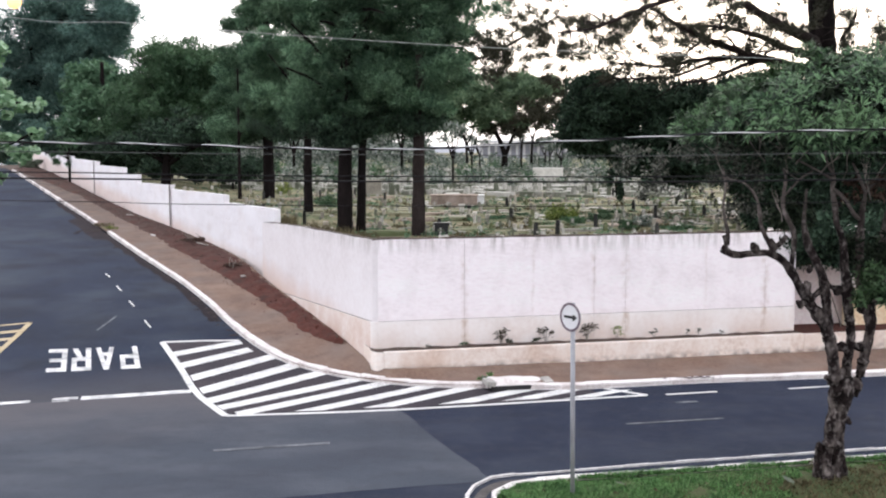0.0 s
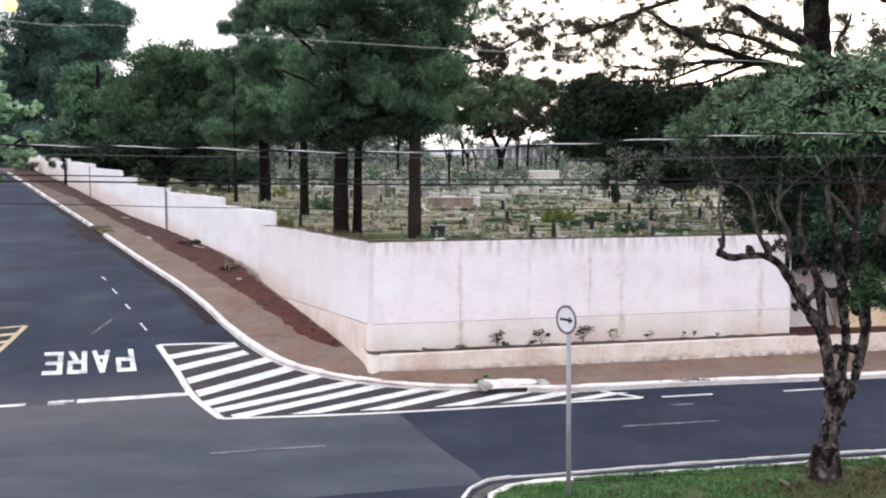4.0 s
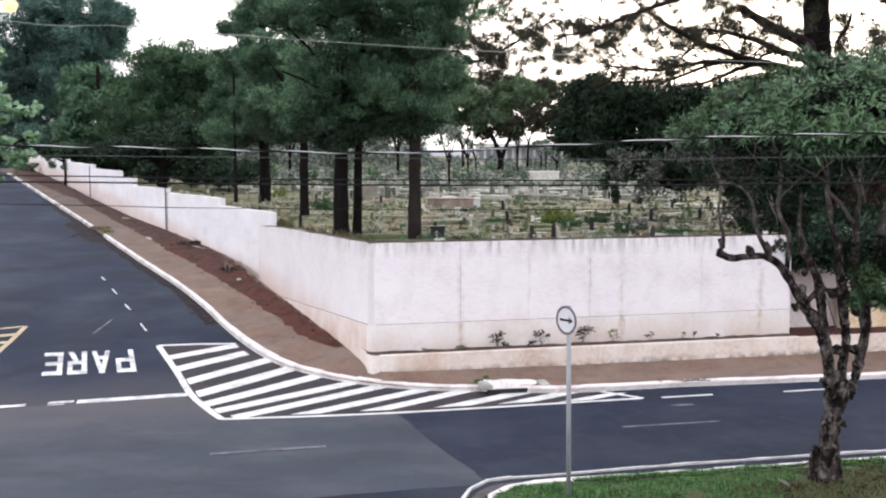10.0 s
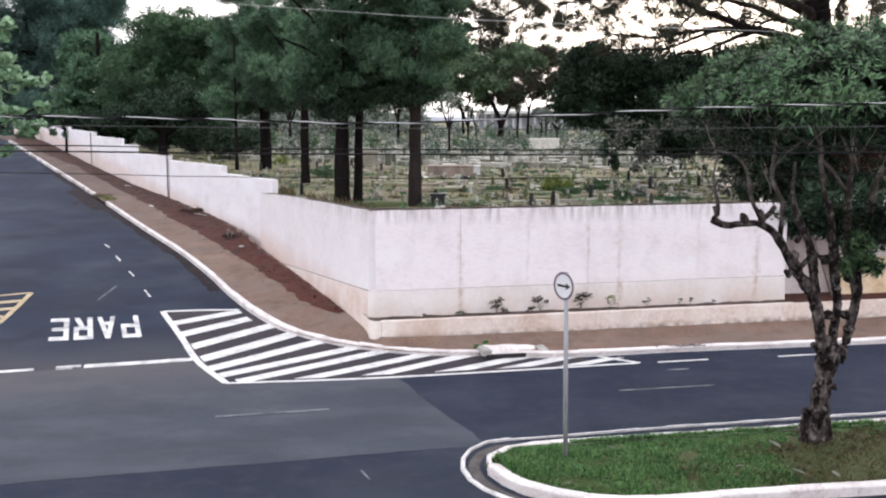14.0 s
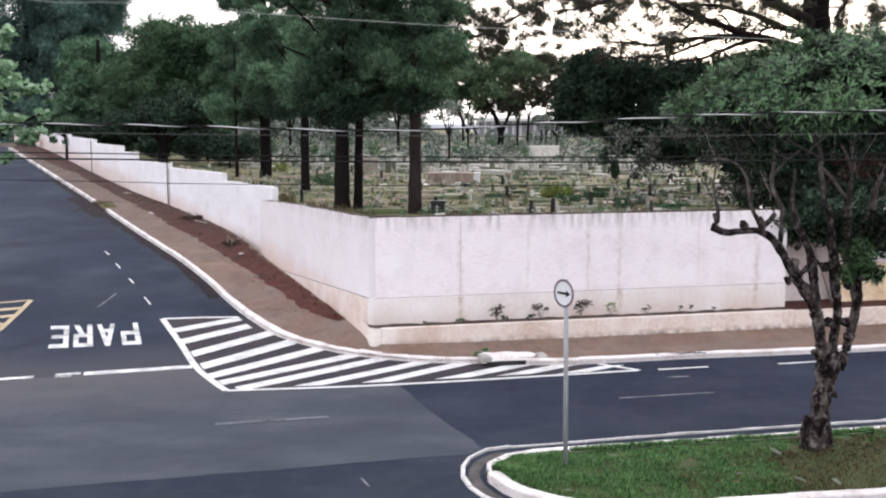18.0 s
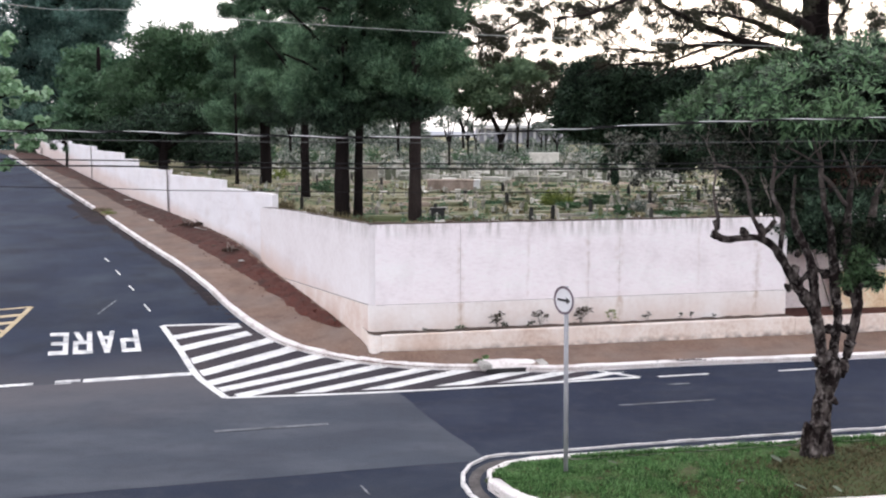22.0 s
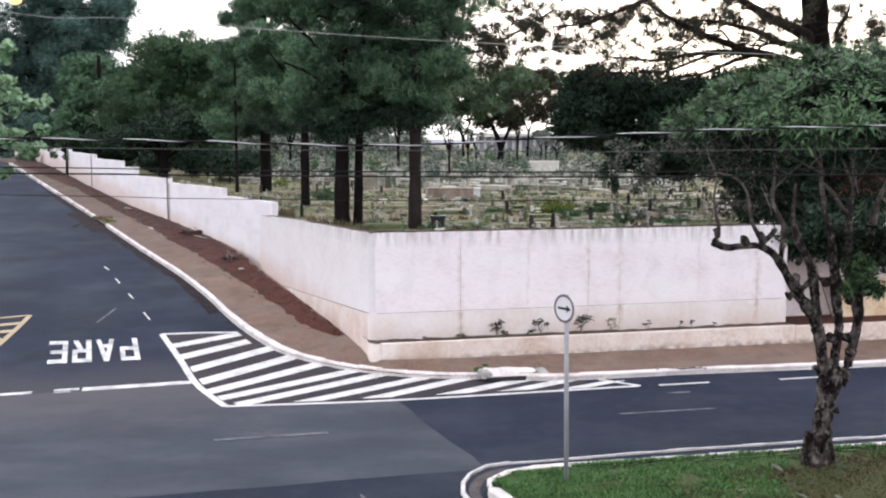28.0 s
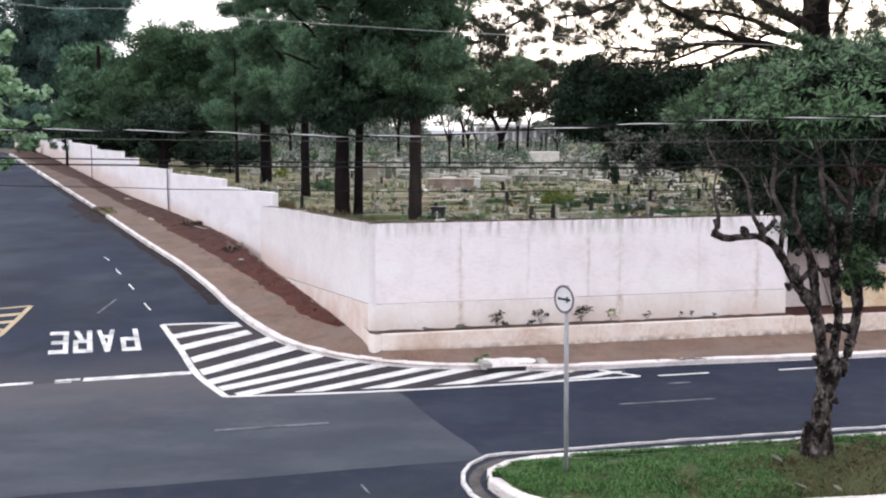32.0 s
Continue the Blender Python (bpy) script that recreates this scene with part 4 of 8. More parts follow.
verts, faces = [], []
bverts, bfaces = [], []
cross = 17
kpts = resample(KLL, 420)
fpts = []
for k in kpts:
    fpts.append(nearest_feet(k))
for it in range(6):
    fpts = [fpts[0]] + [(fpts[i - 1] + 2 * fpts[i] + fpts[i + 1]) / 4 for i in range(1, len(fpts) - 1)] + [fpts[-1]]
for i, (k, f) in enumerate(zip(kpts, fpts)):
    kz = gz(k.x, k.y) + 0.115
    for c in range(cross):
        v = c / (cross - 1)
        p = k.lerp(f, v)
        # pavement level across, then rising to the foot of the wall
        bank = max(0.0, (v - 0.45) / 0.55)
        z = kz + (f.z - kz) * (0.35 * v + 0.65 * bank ** 1.5) + 0.012 * noise.noise((p.x * 1.3, p.y * 1.3, 0)) - 0.05 * max(0.0, 1 - v * 9)
        verts.append((p.x, p.y, z))
    if i:
        for c in range(cross - 1):
            a = (i - 1) * cross + c
            faces.append((a, a + cross, a + cross + 1, a + 1))
pave = mesh_of("pavement", verts, faces, M_WALK, smooth=True)
tagged(pave, "reddish earth-stained pavement between kerb and wall", "pavement", kind="structure")
# heap of red earth against the street wall
cr = 18
for i, (k, f) in enumerate(zip(kpts, fpts)):
    if not (-30 < k.x < -3.75):
        continue
    fade = min(1, max(0, (-3.6 - k.x) / 0.9))
    w = (0.245 + 0.165 * min(1.0, max(0.0, (k.y - 26) / 8)) + 0.06 * noise.noise((k.x * 0.6, k.y * 0.6, 3)) + 0.05 * noise.noise((k.x * 2.1, k.y * 2.1, 8)) + 0.03 * noise.noise((k.x * 5.3, k.y * 5.3, 2)) + 0.42 * min(1.0, max(0.0, (k.y - 54) / 12))) * fade + 0.05
    kz = gz(k.x, k.y) + 0.115
    for c in range(cr):
        v = 1 - w * (1 - c / (cr - 1))
        p = k.lerp(f, v)
        bank = max(0.0, (v - 0.45) / 0.55)
        z = kz + (f.z - kz) * (0.35 * v + 0.65 * bank ** 1.5)
        u = c / (cr - 1)
        lump = math.sin(math.pi * min(1, u * 1.05)) ** 0.7 * (0.06 + 0.14 * abs(noise.noise((p.x * 1.7, p.y * 1.7, 5)))) + 0.05 * noise.noise((p.x * 5, p.y * 5, 1)) * min(1, u * 4)
        bverts.append((p.x, p.y, z - 0.01 + max(-0.01, lump)))
rows_n = len(bverts) // cr
for i in range(1, rows_n):
    for c in range(cr - 1):
        a = (i - 1) * cr + c
        bfaces.append((a, a + cr, a + cr + 1, a + 1))
bank_ob = mesh_of("earth_bank", bverts, bfaces, M_DIRT, smooth=True)
tagged(bank_ob, "dark red loose earth heaped along the foot of the street wall", "earth bank", kind="structure")
R = random.Random(12)
probe = bmesh.new()
bmesh.ops.create_icosphere(probe, subdivisions=1, radius=1)
ICO_V, ICO_F = [v.co.copy() for v in probe.verts], [[v.index for v in f.verts] for f in probe.faces]
probe.free()


def scatter_lumps(n, big, spread_x, spread_y, fall):
    """Low uneven lumps strewn over the bank, thinning towards the kerb."""
    V, F = [], []
    for _ in range(n):
        v = R.choice(bverts)
        r = R.uniform(0.3, 1.0) ** 2 * big
        m = Matrix.Translation((v[0] - abs(R.gauss(0, spread_x)) * fall + R.uniform(-0.1, 0.1), v[1] + R.gauss(0, spread_y), v[2] + 0.005)) @ pose(0, 0, 0, R.uniform(-25, 25), R.uniform(-25, 25), R.uniform(0, 180)) @ Matrix.Diagonal((r * R.uniform(1, 2.2), r, r * R.uniform(0.35, 0.7), 1))
        b = len(V)
        V += [m @ (c * R.uniform(0.75, 1.2)) for c in ICO_V]
        F += [[b + i for i in f] for f in ICO_F]
    return V, F


tagged(mesh_of("earth_clods", *scatter_lumps(2000, 0.030, 0.16, 0.2, 0.8), M_DIRT), "clods of red earth scattered on the bank", "earth", kind="stuff")
tagged(mesh_of("leaf_litter", *scatter_lumps(140, 0.055, 0.08, 0.2, 0.4), M_SOIL), "dark leaf litter and humus lying on the bank", "litter", kind="stuff")

bm = bmesh.new()
for hx, hy in ((-9.3, 38.2), (-9.0, 37.9), (-14.6, 46.9), (-14.4, 46.6), (-6.4, 32.0), (-12.0, 41.2)):
    b = min(bverts, key=lambda v: (v[0] - hx) ** 2 + (v[1] - hy) ** 2)
    box(bm, 0, 0, 0, R.uniform(0.16, 0.34), R.uniform(0.08, 0.16), 0.03, 0.008, Matrix.Translation((b[0], b[1], b[2] + 0.03)) @ pose(0, 0, 0, R.uniform(-12, 12), R.uniform(-12, 12), R.uniform(0, 180)))
tagged(ob_of("pale_scraps", bm, M_CONC), "pale broken bits of plaster on the earth bank", "rubble", kind="stuff")

# ---- cemetery walls ----
wall_main = thing("wall_main", (CORNER.x, CORNER.y, 0), "whitewashed plastered cemetery wall along the main road with rain streaks and a low plinth line", "wall", kind="structure")


def along(p, off=0.0):
    v = CORNER + ER * p + NR * off
    return v


TOP, LINE = 3.16, 1.32
cuts = [0.10, 2.11, 5.25, 6.04, 9.68, 10.5]
for a, b in zip(cuts, cuts[1:]):
    ga, gb = (0.003 if a > 0.2 else 0.0), 0.003
    bm = bmesh.new()
    prism(bm, along(a + ga), along(b - gb), LINE + 0.003, LINE + 0.003, TOP, TOP, 0.2, NR)
    bmesh.ops.subdivide_edges(bm, edges=[e for e in bm.edges if e.calc_length() > 0.5], cuts=10, use_grid_fill=True)
    for v in bm.verts:
        if v.co.z > TOP - 0.01:
            v.co.z += 0.012 * noise.noise((v.co.x * 2.2, v.co.y * 2.2, 0))
    hold(ob_of("wall_panel", bm, M_WALL), wall_main)
    bm = bmesh.new()
    prism(bm, along(a + ga, -0.022), along(b - gb, -0.022), 0.1, 0.1, LINE - 0.009, LINE - 0.009, 0.222, NR)
    hold(ob_of("plinth", bm, M_PLINTH, label="peach-stained plinth"), wall_main)
bm = bmesh.new()
prism(bm, along(0.13, 0.012), along(10.47, 0.012), 0.1, 0.1, TOP - 0.03, TOP - 0.03, 0.15, NR)
hold(ob_of("core", bm, M_RUST, label="dirty mortar in the joints"), wall_main)
# dark moss and dirt on the coping
bm = bmesh.new()
for (a, b, ta, tb, n) in ((along(0), along(10.5), TOP, TOP, NR),):
    for k in range(70):
        p, q = Vector(a).lerp(Vector(b), k / 70), Vector(a).lerp(Vector(b), (k + 1) / 70)
        h = 0.02 + 0.07 * abs(noise.noise((k * 0.8, 1, 0)))
        prism(bm, p + n * 0.01, q + n * 0.01, TOP - 0.01, TOP - 0.01, TOP + h, TOP + h, 0.17, n)
hold(ob_of("coping_moss", bm, M_SOIL, label="dark moss and dirt along the wall's top"), wall_main)

# low planter along the foot of the wall
planter = thing("planter", (CORNER.x, CORNER.y, 0), "low whitewashed planter wall along the foot of the cemetery wall", "planter", kind="structure")
PW = 0.40
pcuts = [0.18, 10.55, 26.0]
for k, (a, b) in enumerate(zip(pcuts, pcuts[1:])):
    bm = bmesh.new()
    drop = 0.0 if a < 10.5 else -0.02
    prism(bm, along(a, -PW), along(b - 0.002, -PW), 0.05, 0.05, 0.70 + drop, 0.70 + drop, 0.11, NR)
    bmesh.ops.bevel(bm, geom=bm.edges[:], offset=0.012, segments=1, affect="EDGES")
    hold(ob_of("planter_front", bm, M_PLANTER), planter)
d0 = (Vector((-5.83, 32.35)) - CORNER).normalized()
wrap = [along(0.176, -PW), along(0.10, -PW + 0.005), along(0.03, -PW + 0.04), along(-0.03, -PW + 0.11), along(-0.075, -PW + 0.21), CORNER + d0 * 0.10 - Vector((d0.y, -d0.x)) * 0.055, CORNER + d0 * 0.55 - Vector((d0.y, -d0.x)) * 0.034, along(0.176, -0.025)]
bm = bmesh.new()
lower = [bm.verts.new((p.x, p.y, 0.05)) for p in wrap]
upper = [bm.verts.new((p.x, p.y, z)) for p, z in zip(wrap, (0.70, 0.70, 0.70, 0.705, 0.71, 0.72, 0.73, 0.71))]
for k in range(len(wrap)):
    j = (k + 1) % len(wrap)
    bm.faces.new((lower[k], lower[j], upper[j], upper[k]))
bm.faces.new(upper).material_index = 1
bmesh.ops.recalc_face_normals(bm, faces=bm.faces[:])
hold(ob_of("planter_end", bm, (M_PLANTER, M_SOIL)), planter)
bm = bmesh.new()
prism(bm, along(0.176, -PW + 0.115), along(10.5, -PW + 0.115), 0.05, 0.05, 0.715, 0.715, PW - 0.14, NR)
bmesh.ops.subdivide_edges(bm, edges=[e for e in bm.edges if e.calc_length() > 1], cuts=60, use_grid_fill=True)
for v in bm.verts:
    if v.co.z > 0.5:
        v.co.z += 0.04 * noise.noise((v.co.x * 3, v.co.y * 3, 0))
hold(ob_of("planter_soil", bm, M_SOIL, label="dark soil"), planter)
# recess past the wall's end
bm = bmesh.new()
prism(bm, along(10.5, 1.0), along(26, 1.0), 0.1, 0.1, 3.2, 3.2, 0.2, NR)
prism(bm, along(10.3, 0.2), along(10.5, 0.2), 0.1, 0.1, 3.2, 3.2, 0.8, NR)
tagged(ob_of("wall_recess", bm, M_GREY), "grey shaded wall set back beyond the cemetery wall", "wall", kind="structure")
bm = bmesh.new()
prism(bm, along(12.35, 0.55), along(26, 0.55), 0.1, 0.1, 1.62, 1.62, 0.2, NR)
tagged(ob_of("wall_low", bm, M_OCHRE), "low ochre-stained wall beyond the recess", "wall", kind="structure")
bm = bmesh.new()
prism(bm, along(10.5, -PW + 0.115), along(26, -PW + 0.115), 0.05, 0.05, 0.67, 0.67, 1.25, NR)
tagged(ob_of("planting_bed", bm, M_DIRT), "bed of dark red soil in the recess", "soil", kind="structure")

# street walls, stepping uphill
wall_street = thing("wall_street", (CORNER.x, CORNER.y, 0), "whitewashed cemetery wall stepping uphill beside the side street, stained at the foot", "wall", kind="structure")
d1 = (S1 - CORNER).normalized()
n1 = Vector((d1.y, -d1.x))


def rise(run):
    """How far the top of the corner wall bows above its straight line."""
    u = min(1.0, max(0.0, run / 10.4))
    return 0.40 * u * u * (1 - u)


bm = bmesh.new()
prism(bm, CORNER + d1 * 0.10, S1, 0.1, 0.7, TOP, 2.85, 0.2, n1)
bmesh.ops.subdivide_edges(bm, edges=[e for e in bm.edges if e.calc_length() > 1], cuts=24, use_grid_fill=True)
for v in bm.verts:
    if v.co.z > 2.6:
        run = (v.co.xy - CORNER).dot(d1)
        v.co.z += 0.02 * noise.noise((v.co.x * 2.2, v.co.y * 2.2, 0)) + rise(run)
hold(ob_of("wall_segment", bm, M_WALL_S), wall_street)
bm = bmesh.new()
prism(bm, CORNER - n1 * 0.03 + d1 * 0.10, CORNER - n1 * 0.03 + d1 * 8.2, 0.1, 0.5, LINE - 0.012, 0.93, 0.028, n1)
hold(ob_of("plinth", bm, M_PLINTH_S, label="rust-stained plinth"), wall_street)
bm = bmesh.new()
prism(bm, CORNER - n1 * 0.006 + d1 * 0.10, CORNER - n1 * 0.006 + d1 * 8.2, LINE - 0.011, 0.931, LINE + 0.006, 0.95, 0.01, n1)
hold(ob_of("plinth_joint", bm, M_RUST, label="dirty joint above the plinth"), wall_street)
# rounded corner where the two walls meet
mid = CORNER + (ER.xy + d1).normalized() * 0.155
for name, r, z0, z1, m_ in (("corner_round", 0.121, LINE, TOP, M_WALL_S), ("corner_plinth", 0.148, 0.1, LINE - 0.011, M_PLINTH)):
    bm = bmesh.new()
    cyl(bm, (mid.x, mid.y, z0), (mid.x, mid.y, z1), r, r, 28)
    hold(ob_of(name, bm, m_, smooth=False), wall_street)
bm = bmesh.new()
for k in range(60):
    p, q = CORNER + d1 * (0.1 + 10.2 * k / 60), CORNER + d1 * (0.1 + 10.2 * (k + 1) / 60)
    z = TOP + (2.85 - TOP) * (k + 0.5) / 60 + rise(0.1 + 10.2 * (k + 0.5) / 60) - 0.035
    prism(bm, p + n1 * 0.03, q + n1 * 0.03, z, z, z + 0.05 + 0.04 * noise.noise((k * 0.7, 4, 0)), z + 0.05 + 0.04 * noise.noise((k * 0.7 + 0.7, 4, 0)), 0.15, n1)
hold(ob_of("coping_moss", bm, M_SOIL, label="dark moss and dirt along the wall's top"), wall_street)
# distance up the street of each end, height at each end, how far it stands out towards the street
for a, b, ta, tb, out in ((0.0, 5.2, 3.29, 3.27, 0.0), (5.2, 12.5, 3.54, 3.49, 0.0), (12.5, 19.9, 3.67, 3.60, 0.05), (18.6, 21.6, 4.0, 3.97, 0.0), (21.6, 28.4, 4.27, 4.29, 0.0),
                          (28.4, 36.2, 4.50, 4.60, 0.0), (36.2, 44.0, 4.75, 4.80, 0.0), (44.0, 62.0, 4.95, 4.95, 0.0)):
    bm = bmesh.new()
    A, B = S2 + EL * a - NL * out, S2 + EL * (b - 0.01) - NL * out
    prism(bm, A, B, 0.6 + 0.05 * a, 0.6 + 0.05 * b, ta, tb, 0.2, NL)
    bmesh.ops.subdivide_edges(bm, edges=[e for e in bm.edges if e.calc_length() > 1], cuts=8, use_grid_fill=True)
    for v in bm.verts:
        if v.co.z > ta - 0.15:
            v.co.z += 0.025 * noise.noise((v.co.x * 1.5, v.co.y * 1.5, 2))
    hold(ob_of("wall_segment", bm, M_WALL_L), wall_street)
for a, z0, z1, out in ((12.46, 1.7, 3.72, 0.08), (28.9, 2.6, 4.45, 0.05)):
    bm = bmesh.new()
    A = S2 + EL * a - NL * out
    cyl(bm, (A.x, A.y, z0), (A.x, A.y, z1), 0.026, 0.026, 10)
    hold(ob_of("drainpipe", bm, M_RUST, label="grey pipe standing against the wall"), wall_street)
bm = bmesh.new()
prism(bm, S1 + EL * 0.001 + NL * 0.2, S2 + NL * 0.2, 0.6, 0.6, 2.76, 2.76, 0.2, NL)
hold(ob_of("wall_return", bm, M_WALL_L), wall_street)

# plain unseen wall added behind the balcony, to darken the car's side reflections
bm = bmesh.new()
box(bm, 0, -1.6, 4.3, 30, 0.3, 8.8, 0.0)
tagged(ob_of("wall_house", bm, M_GREY), "plain unseen wall added behind the balcony to darken reflections", "wall", kind="structure")

# ---- traffic island ----
T0, TD = Vector((1.55, 15.62)), Vector((0.977, 0.205)).normalized()     # kerb towards the junction road
B0, BD = Vector((2.55, 13.04)), Vector((0.985, 0.165)).normalized()     # kerb towards the near carriageway
NOSE = [tuple(T0), (1.06, 15.42), (0.75, 15.12), (0.61, 14.75), (0.69, 14.35), (0.89, 13.94), (1.18, 13.58), (1.75, 13.21), tuple(B0)]
island_edge = [tuple(T0 + TD * s) for s in (22, 14, 8, 4, 1.5)] + NOSE + [tuple(B0 + BD * s) for s in (1.5, 4, 8, 14, 20.7)]
kerb_run("kerb_island", island_edge, 1, 0.19, 0.15, "whitewashed kerb round the grassy traffic island", 0.45, 0.006)
ring = [(24.0, 20.98), (16.0, 19.30), (7.92, 17.66), (4.03, 16.84), (1.43, 16.20), (0.92, 16.12), (0.60, 15.90), (0.38, 15.56), (0.25, 15.03), (0.28, 14.47), (0.46, 13.95), (0.76, 13.53), (1.3, 13.02), (2.4, 12.66), (5.0, 12.9), (10, 13.6), (24, 15.7)]
kerb_run("kerb_outer", ring[:13], 1, 0.078, 0.035, "low whitewashed concrete edging round the island gutter", 0.4, 0.004, material=M_KERB_OLD)

tagged(drape("island_gutter", ribbon(smooth_line([(2.4, 16.02, 0), (1.35, 15.82, 0), (0.90, 15.72, 0), (0.61, 15.38, 0), (0.47, 14.85, 0), (0.53, 14.32, 0), (0.72, 13.86, 0), (1.02, 13.48, 0), (1.6, 13.06, 0)], 0.2), 0.085), M_CHANNEL, 0.006), "grey concrete gutter round the nose of the island", "gutter", kind="structure")
el = smooth_line([(x, y, 0) for x, y in island_edge], 0.3)
half = len(el) // 2


def in_island(u, v):
    """Plan point: u from nose to far end, v across."""
    w = u * (half - 2)
    i, k = int(w), w - int(w)
    a = el[half - i - 1].lerp(el[half - i - 2], k)
    b = el[min(len(el) - 1, half + i + 1)].lerp(el[min(len(el) - 1, half + i + 2)], k)
    return a.lerp(b, v)


def mound(v):
    return 0.095 + 0.10 * math.sin(math.pi * v)


verts, faces = [], []
nu, nv = 150, 21
for i in range(nu):
    for j in range(nv):
        v = 0.045 + 0.91 * j / (nv - 1)
        p = in_island(i / (nu - 1), v)
        edge = min((p.xy - e.xy).length for e in el)
        verts.append((p.x, p.y, (mound(v) if edge > 0.2 else 0.06) + 0.02 * noise.noise((p.x * 2, p.y * 2, 0))))
for i in range(nu - 1):
    for j in range(nv - 1):
        a = i * nv + j
        faces.append((a, a + nv, a + nv + 1, a + 1))
tagged(mesh_of("island_turf", verts, faces, M_TURF, smooth=True), "grassed earth of the traffic island", "turf", kind="structure")


def blades(name, n, material, seed, size, keep, label):
    R = np.random.default_rng(seed)
    V, F = [], []
    k = 0
    while k < n:
        u, v = R.random() ** 1.0, R.random()
        p = in_island(u, 0.05 + 0.9 * v)
        far_side = v < 0.5 and p.x > 2.0
        if p.x > 10.5 or min((p.xy - e.xy).length_squared for e in el) < (0.012 + 0.02 * noise.noise((p.x * 1.5, 0, 1)) if far_side else 0.045) or not keep(p):
            k += 0 if p.x <= 10.5 else 1
            if p.x <= 10.5:
                k += 1
            continue
        z = mound(0.05 + 0.9 * v) + (0.05 if far_side and v < 0.08 else 0)
        a = R.random() * 6.283
        h = size * R.uniform(0.4, 1.2) * (1 + 0.9 * noise.noise((p.x * 2.6, p.y * 2.6, 7)))
        w = 0.012
        lx, ly = math.cos(a + 1.3) * h * R.uniform(0.3, 1.5), math.sin(a + 1.3) * h * R.uniform(0.3, 1.5)
        dx, dy = math.cos(a) * w, math.sin(a) * w
        b = len(V)
        V += [(p.x - dx, p.y - dy, z - 0.02), (p.x + dx, p.y + dy, z - 0.02), (p.x + lx, p.y + ly, z + h)]
        F.append((b, b + 1, b + 2))
        k += 1
    return tagged(mesh_of(name, V, F, material), label, "grass", kind="stuff")


TREE = Vector((6.0, 15.55))
def dryness(p):
    return min(1.0, max(0.0, 0.33 * p.x - 0.35 * (p.y - 14) - 0.85 + 0.3 * noise.noise((p.x * 1.5, p.y * 1.5, 6))))


blades("grass", 185000, M_BLADE, 3, 0.045, lambda p: -0.85 * dryness(p) + noise.noise((p.x * 0.8, p.y * 0.8, 4)) + 0.5 * noise.noise((p.x * 5, p.y * 5, 4)) + 0.8 * min(1.2, (p.xy - TREE).length / 1.3) > 0.25, "short green grass on the traffic island")
blades("dry_grass", 60000, M_STRAW, 4, 0.055, lambda p: noise.noise((p.x * 1.3, p.y * 1.3, 9)) + 0.5 * noise.noise((p.x * 4, p.y * 4, 3)) > 0.72 - dryness(p) * 1.5, "dry brownish grass round the foot of the tree")
R = random.Random(8)
bm = bmesh.new()
for _ in range(330):
    p = in_island(R.random() * 0.5, R.uniform(0.1, 0.9))
    if R.random() > 0.15 + dryness(p):
        continue
    r = R.uniform(0.025, 0.06)
    m = Matrix.Translation((p.x, p.y, 0.24)) @ pose(0, 0, 0, R.uniform(-40, 40), R.uniform(-40, 40), R.uniform(0, 360))
    vs = [bm.verts.new(m @ Vector(c)) for c in ((-r, 0, 0), (0, r * 0.45, 0.012), (r, 0, 0), (0, -r * 0.45, 0.012))]
    bm.faces.new(vs)
tagged(ob_of("fallen_leaves", bm, M_STRAW), "dry fallen leaves on the island grass", "leaves", kind="stuff")

# large fallen leaves lying on the grass
for a, b, turn, size in ((1372, 789, 20, 0.20), (1083, 795, 70, 0.13), (1310, 828, 140, 0.15), (1415, 838, 40, 0.16), (1006, 858, 100, 0.10), (1480, 842, 10, 0.15)):
    v = (441 - b) / 1800
    k = (0.28 - EYE.z) / (v * 0.99220 - 0.12464)
    at = ((a - 784) / 1800 * k, k * (0.99220 + v * 0.12464), 0.28)
    bm = bmesh.new()
    rim = [(0, -0.5, 0.02), (0.17, -0.25, 0.05), (0.22, 0.05, 0.06), (0.13, 0.35, 0.04), (0, 0.5, 0.0)]
    ring_v = [bm.verts.new(c) for c in rim] + [bm.verts.new((-x, y, z * 0.8)) for x, y, z in rim[3:0:-1]]
    mid_v = bm.verts.new((0, 0, -0.01))
    for i in range(len(ring_v)):
        bm.faces.new((mid_v, ring_v[i], ring_v[(i + 1) % len(ring_v)]))
    leaf = ob_of("fallen_leaf", bm, M_GREYLEAF, smooth=True)
    leaf.matrix_world = Matrix.Translation(at) @ pose(0, 0, 0, 8, 6, turn) @ Matrix.Diagonal((size * 1.4, size * 1.4, size, 1))
    tagged(leaf, "pale fallen leaf lying on the island grass", "leaf", "fallen leaves")

# ---- road sign ----
sign = thing("road_sign", (1.83, 14.68, 0.12), "round one-way arrow sign on a galvanised post in grass", "road sign")
bm = bmesh.new()
cyl(bm, (0, 0, -0.1), (-0.03, 0, 2.87), 0.034, 0.034, 14)
post = part("post", bm, M_STEEL, sign, smooth=True)
turn = pose(-0.03, 0, 2.668, 90, 0, -53)
R_D = 0.206
bm = bmesh.new()
bmesh.ops.create_cone(bm, cap_ends=True, segments=48, radius1=R_D, radius2=R_D, depth=0.006, matrix=turn @ Matrix.Translation((0, 0, 0.045)))
disc = part("disc", bm, M_SIGN, sign, "white round plate")
bm = bmesh.new()
ri, ro = R_D - 0.032, R_D + 0.002
for z in (0.046, 0.054):
    for r in (ri, ro):
        for k in range(48):
            t = 2 * math.pi * k / 48
            bm.verts.new(turn @ Vector((r * math.cos(t), r * math.sin(t), z)))
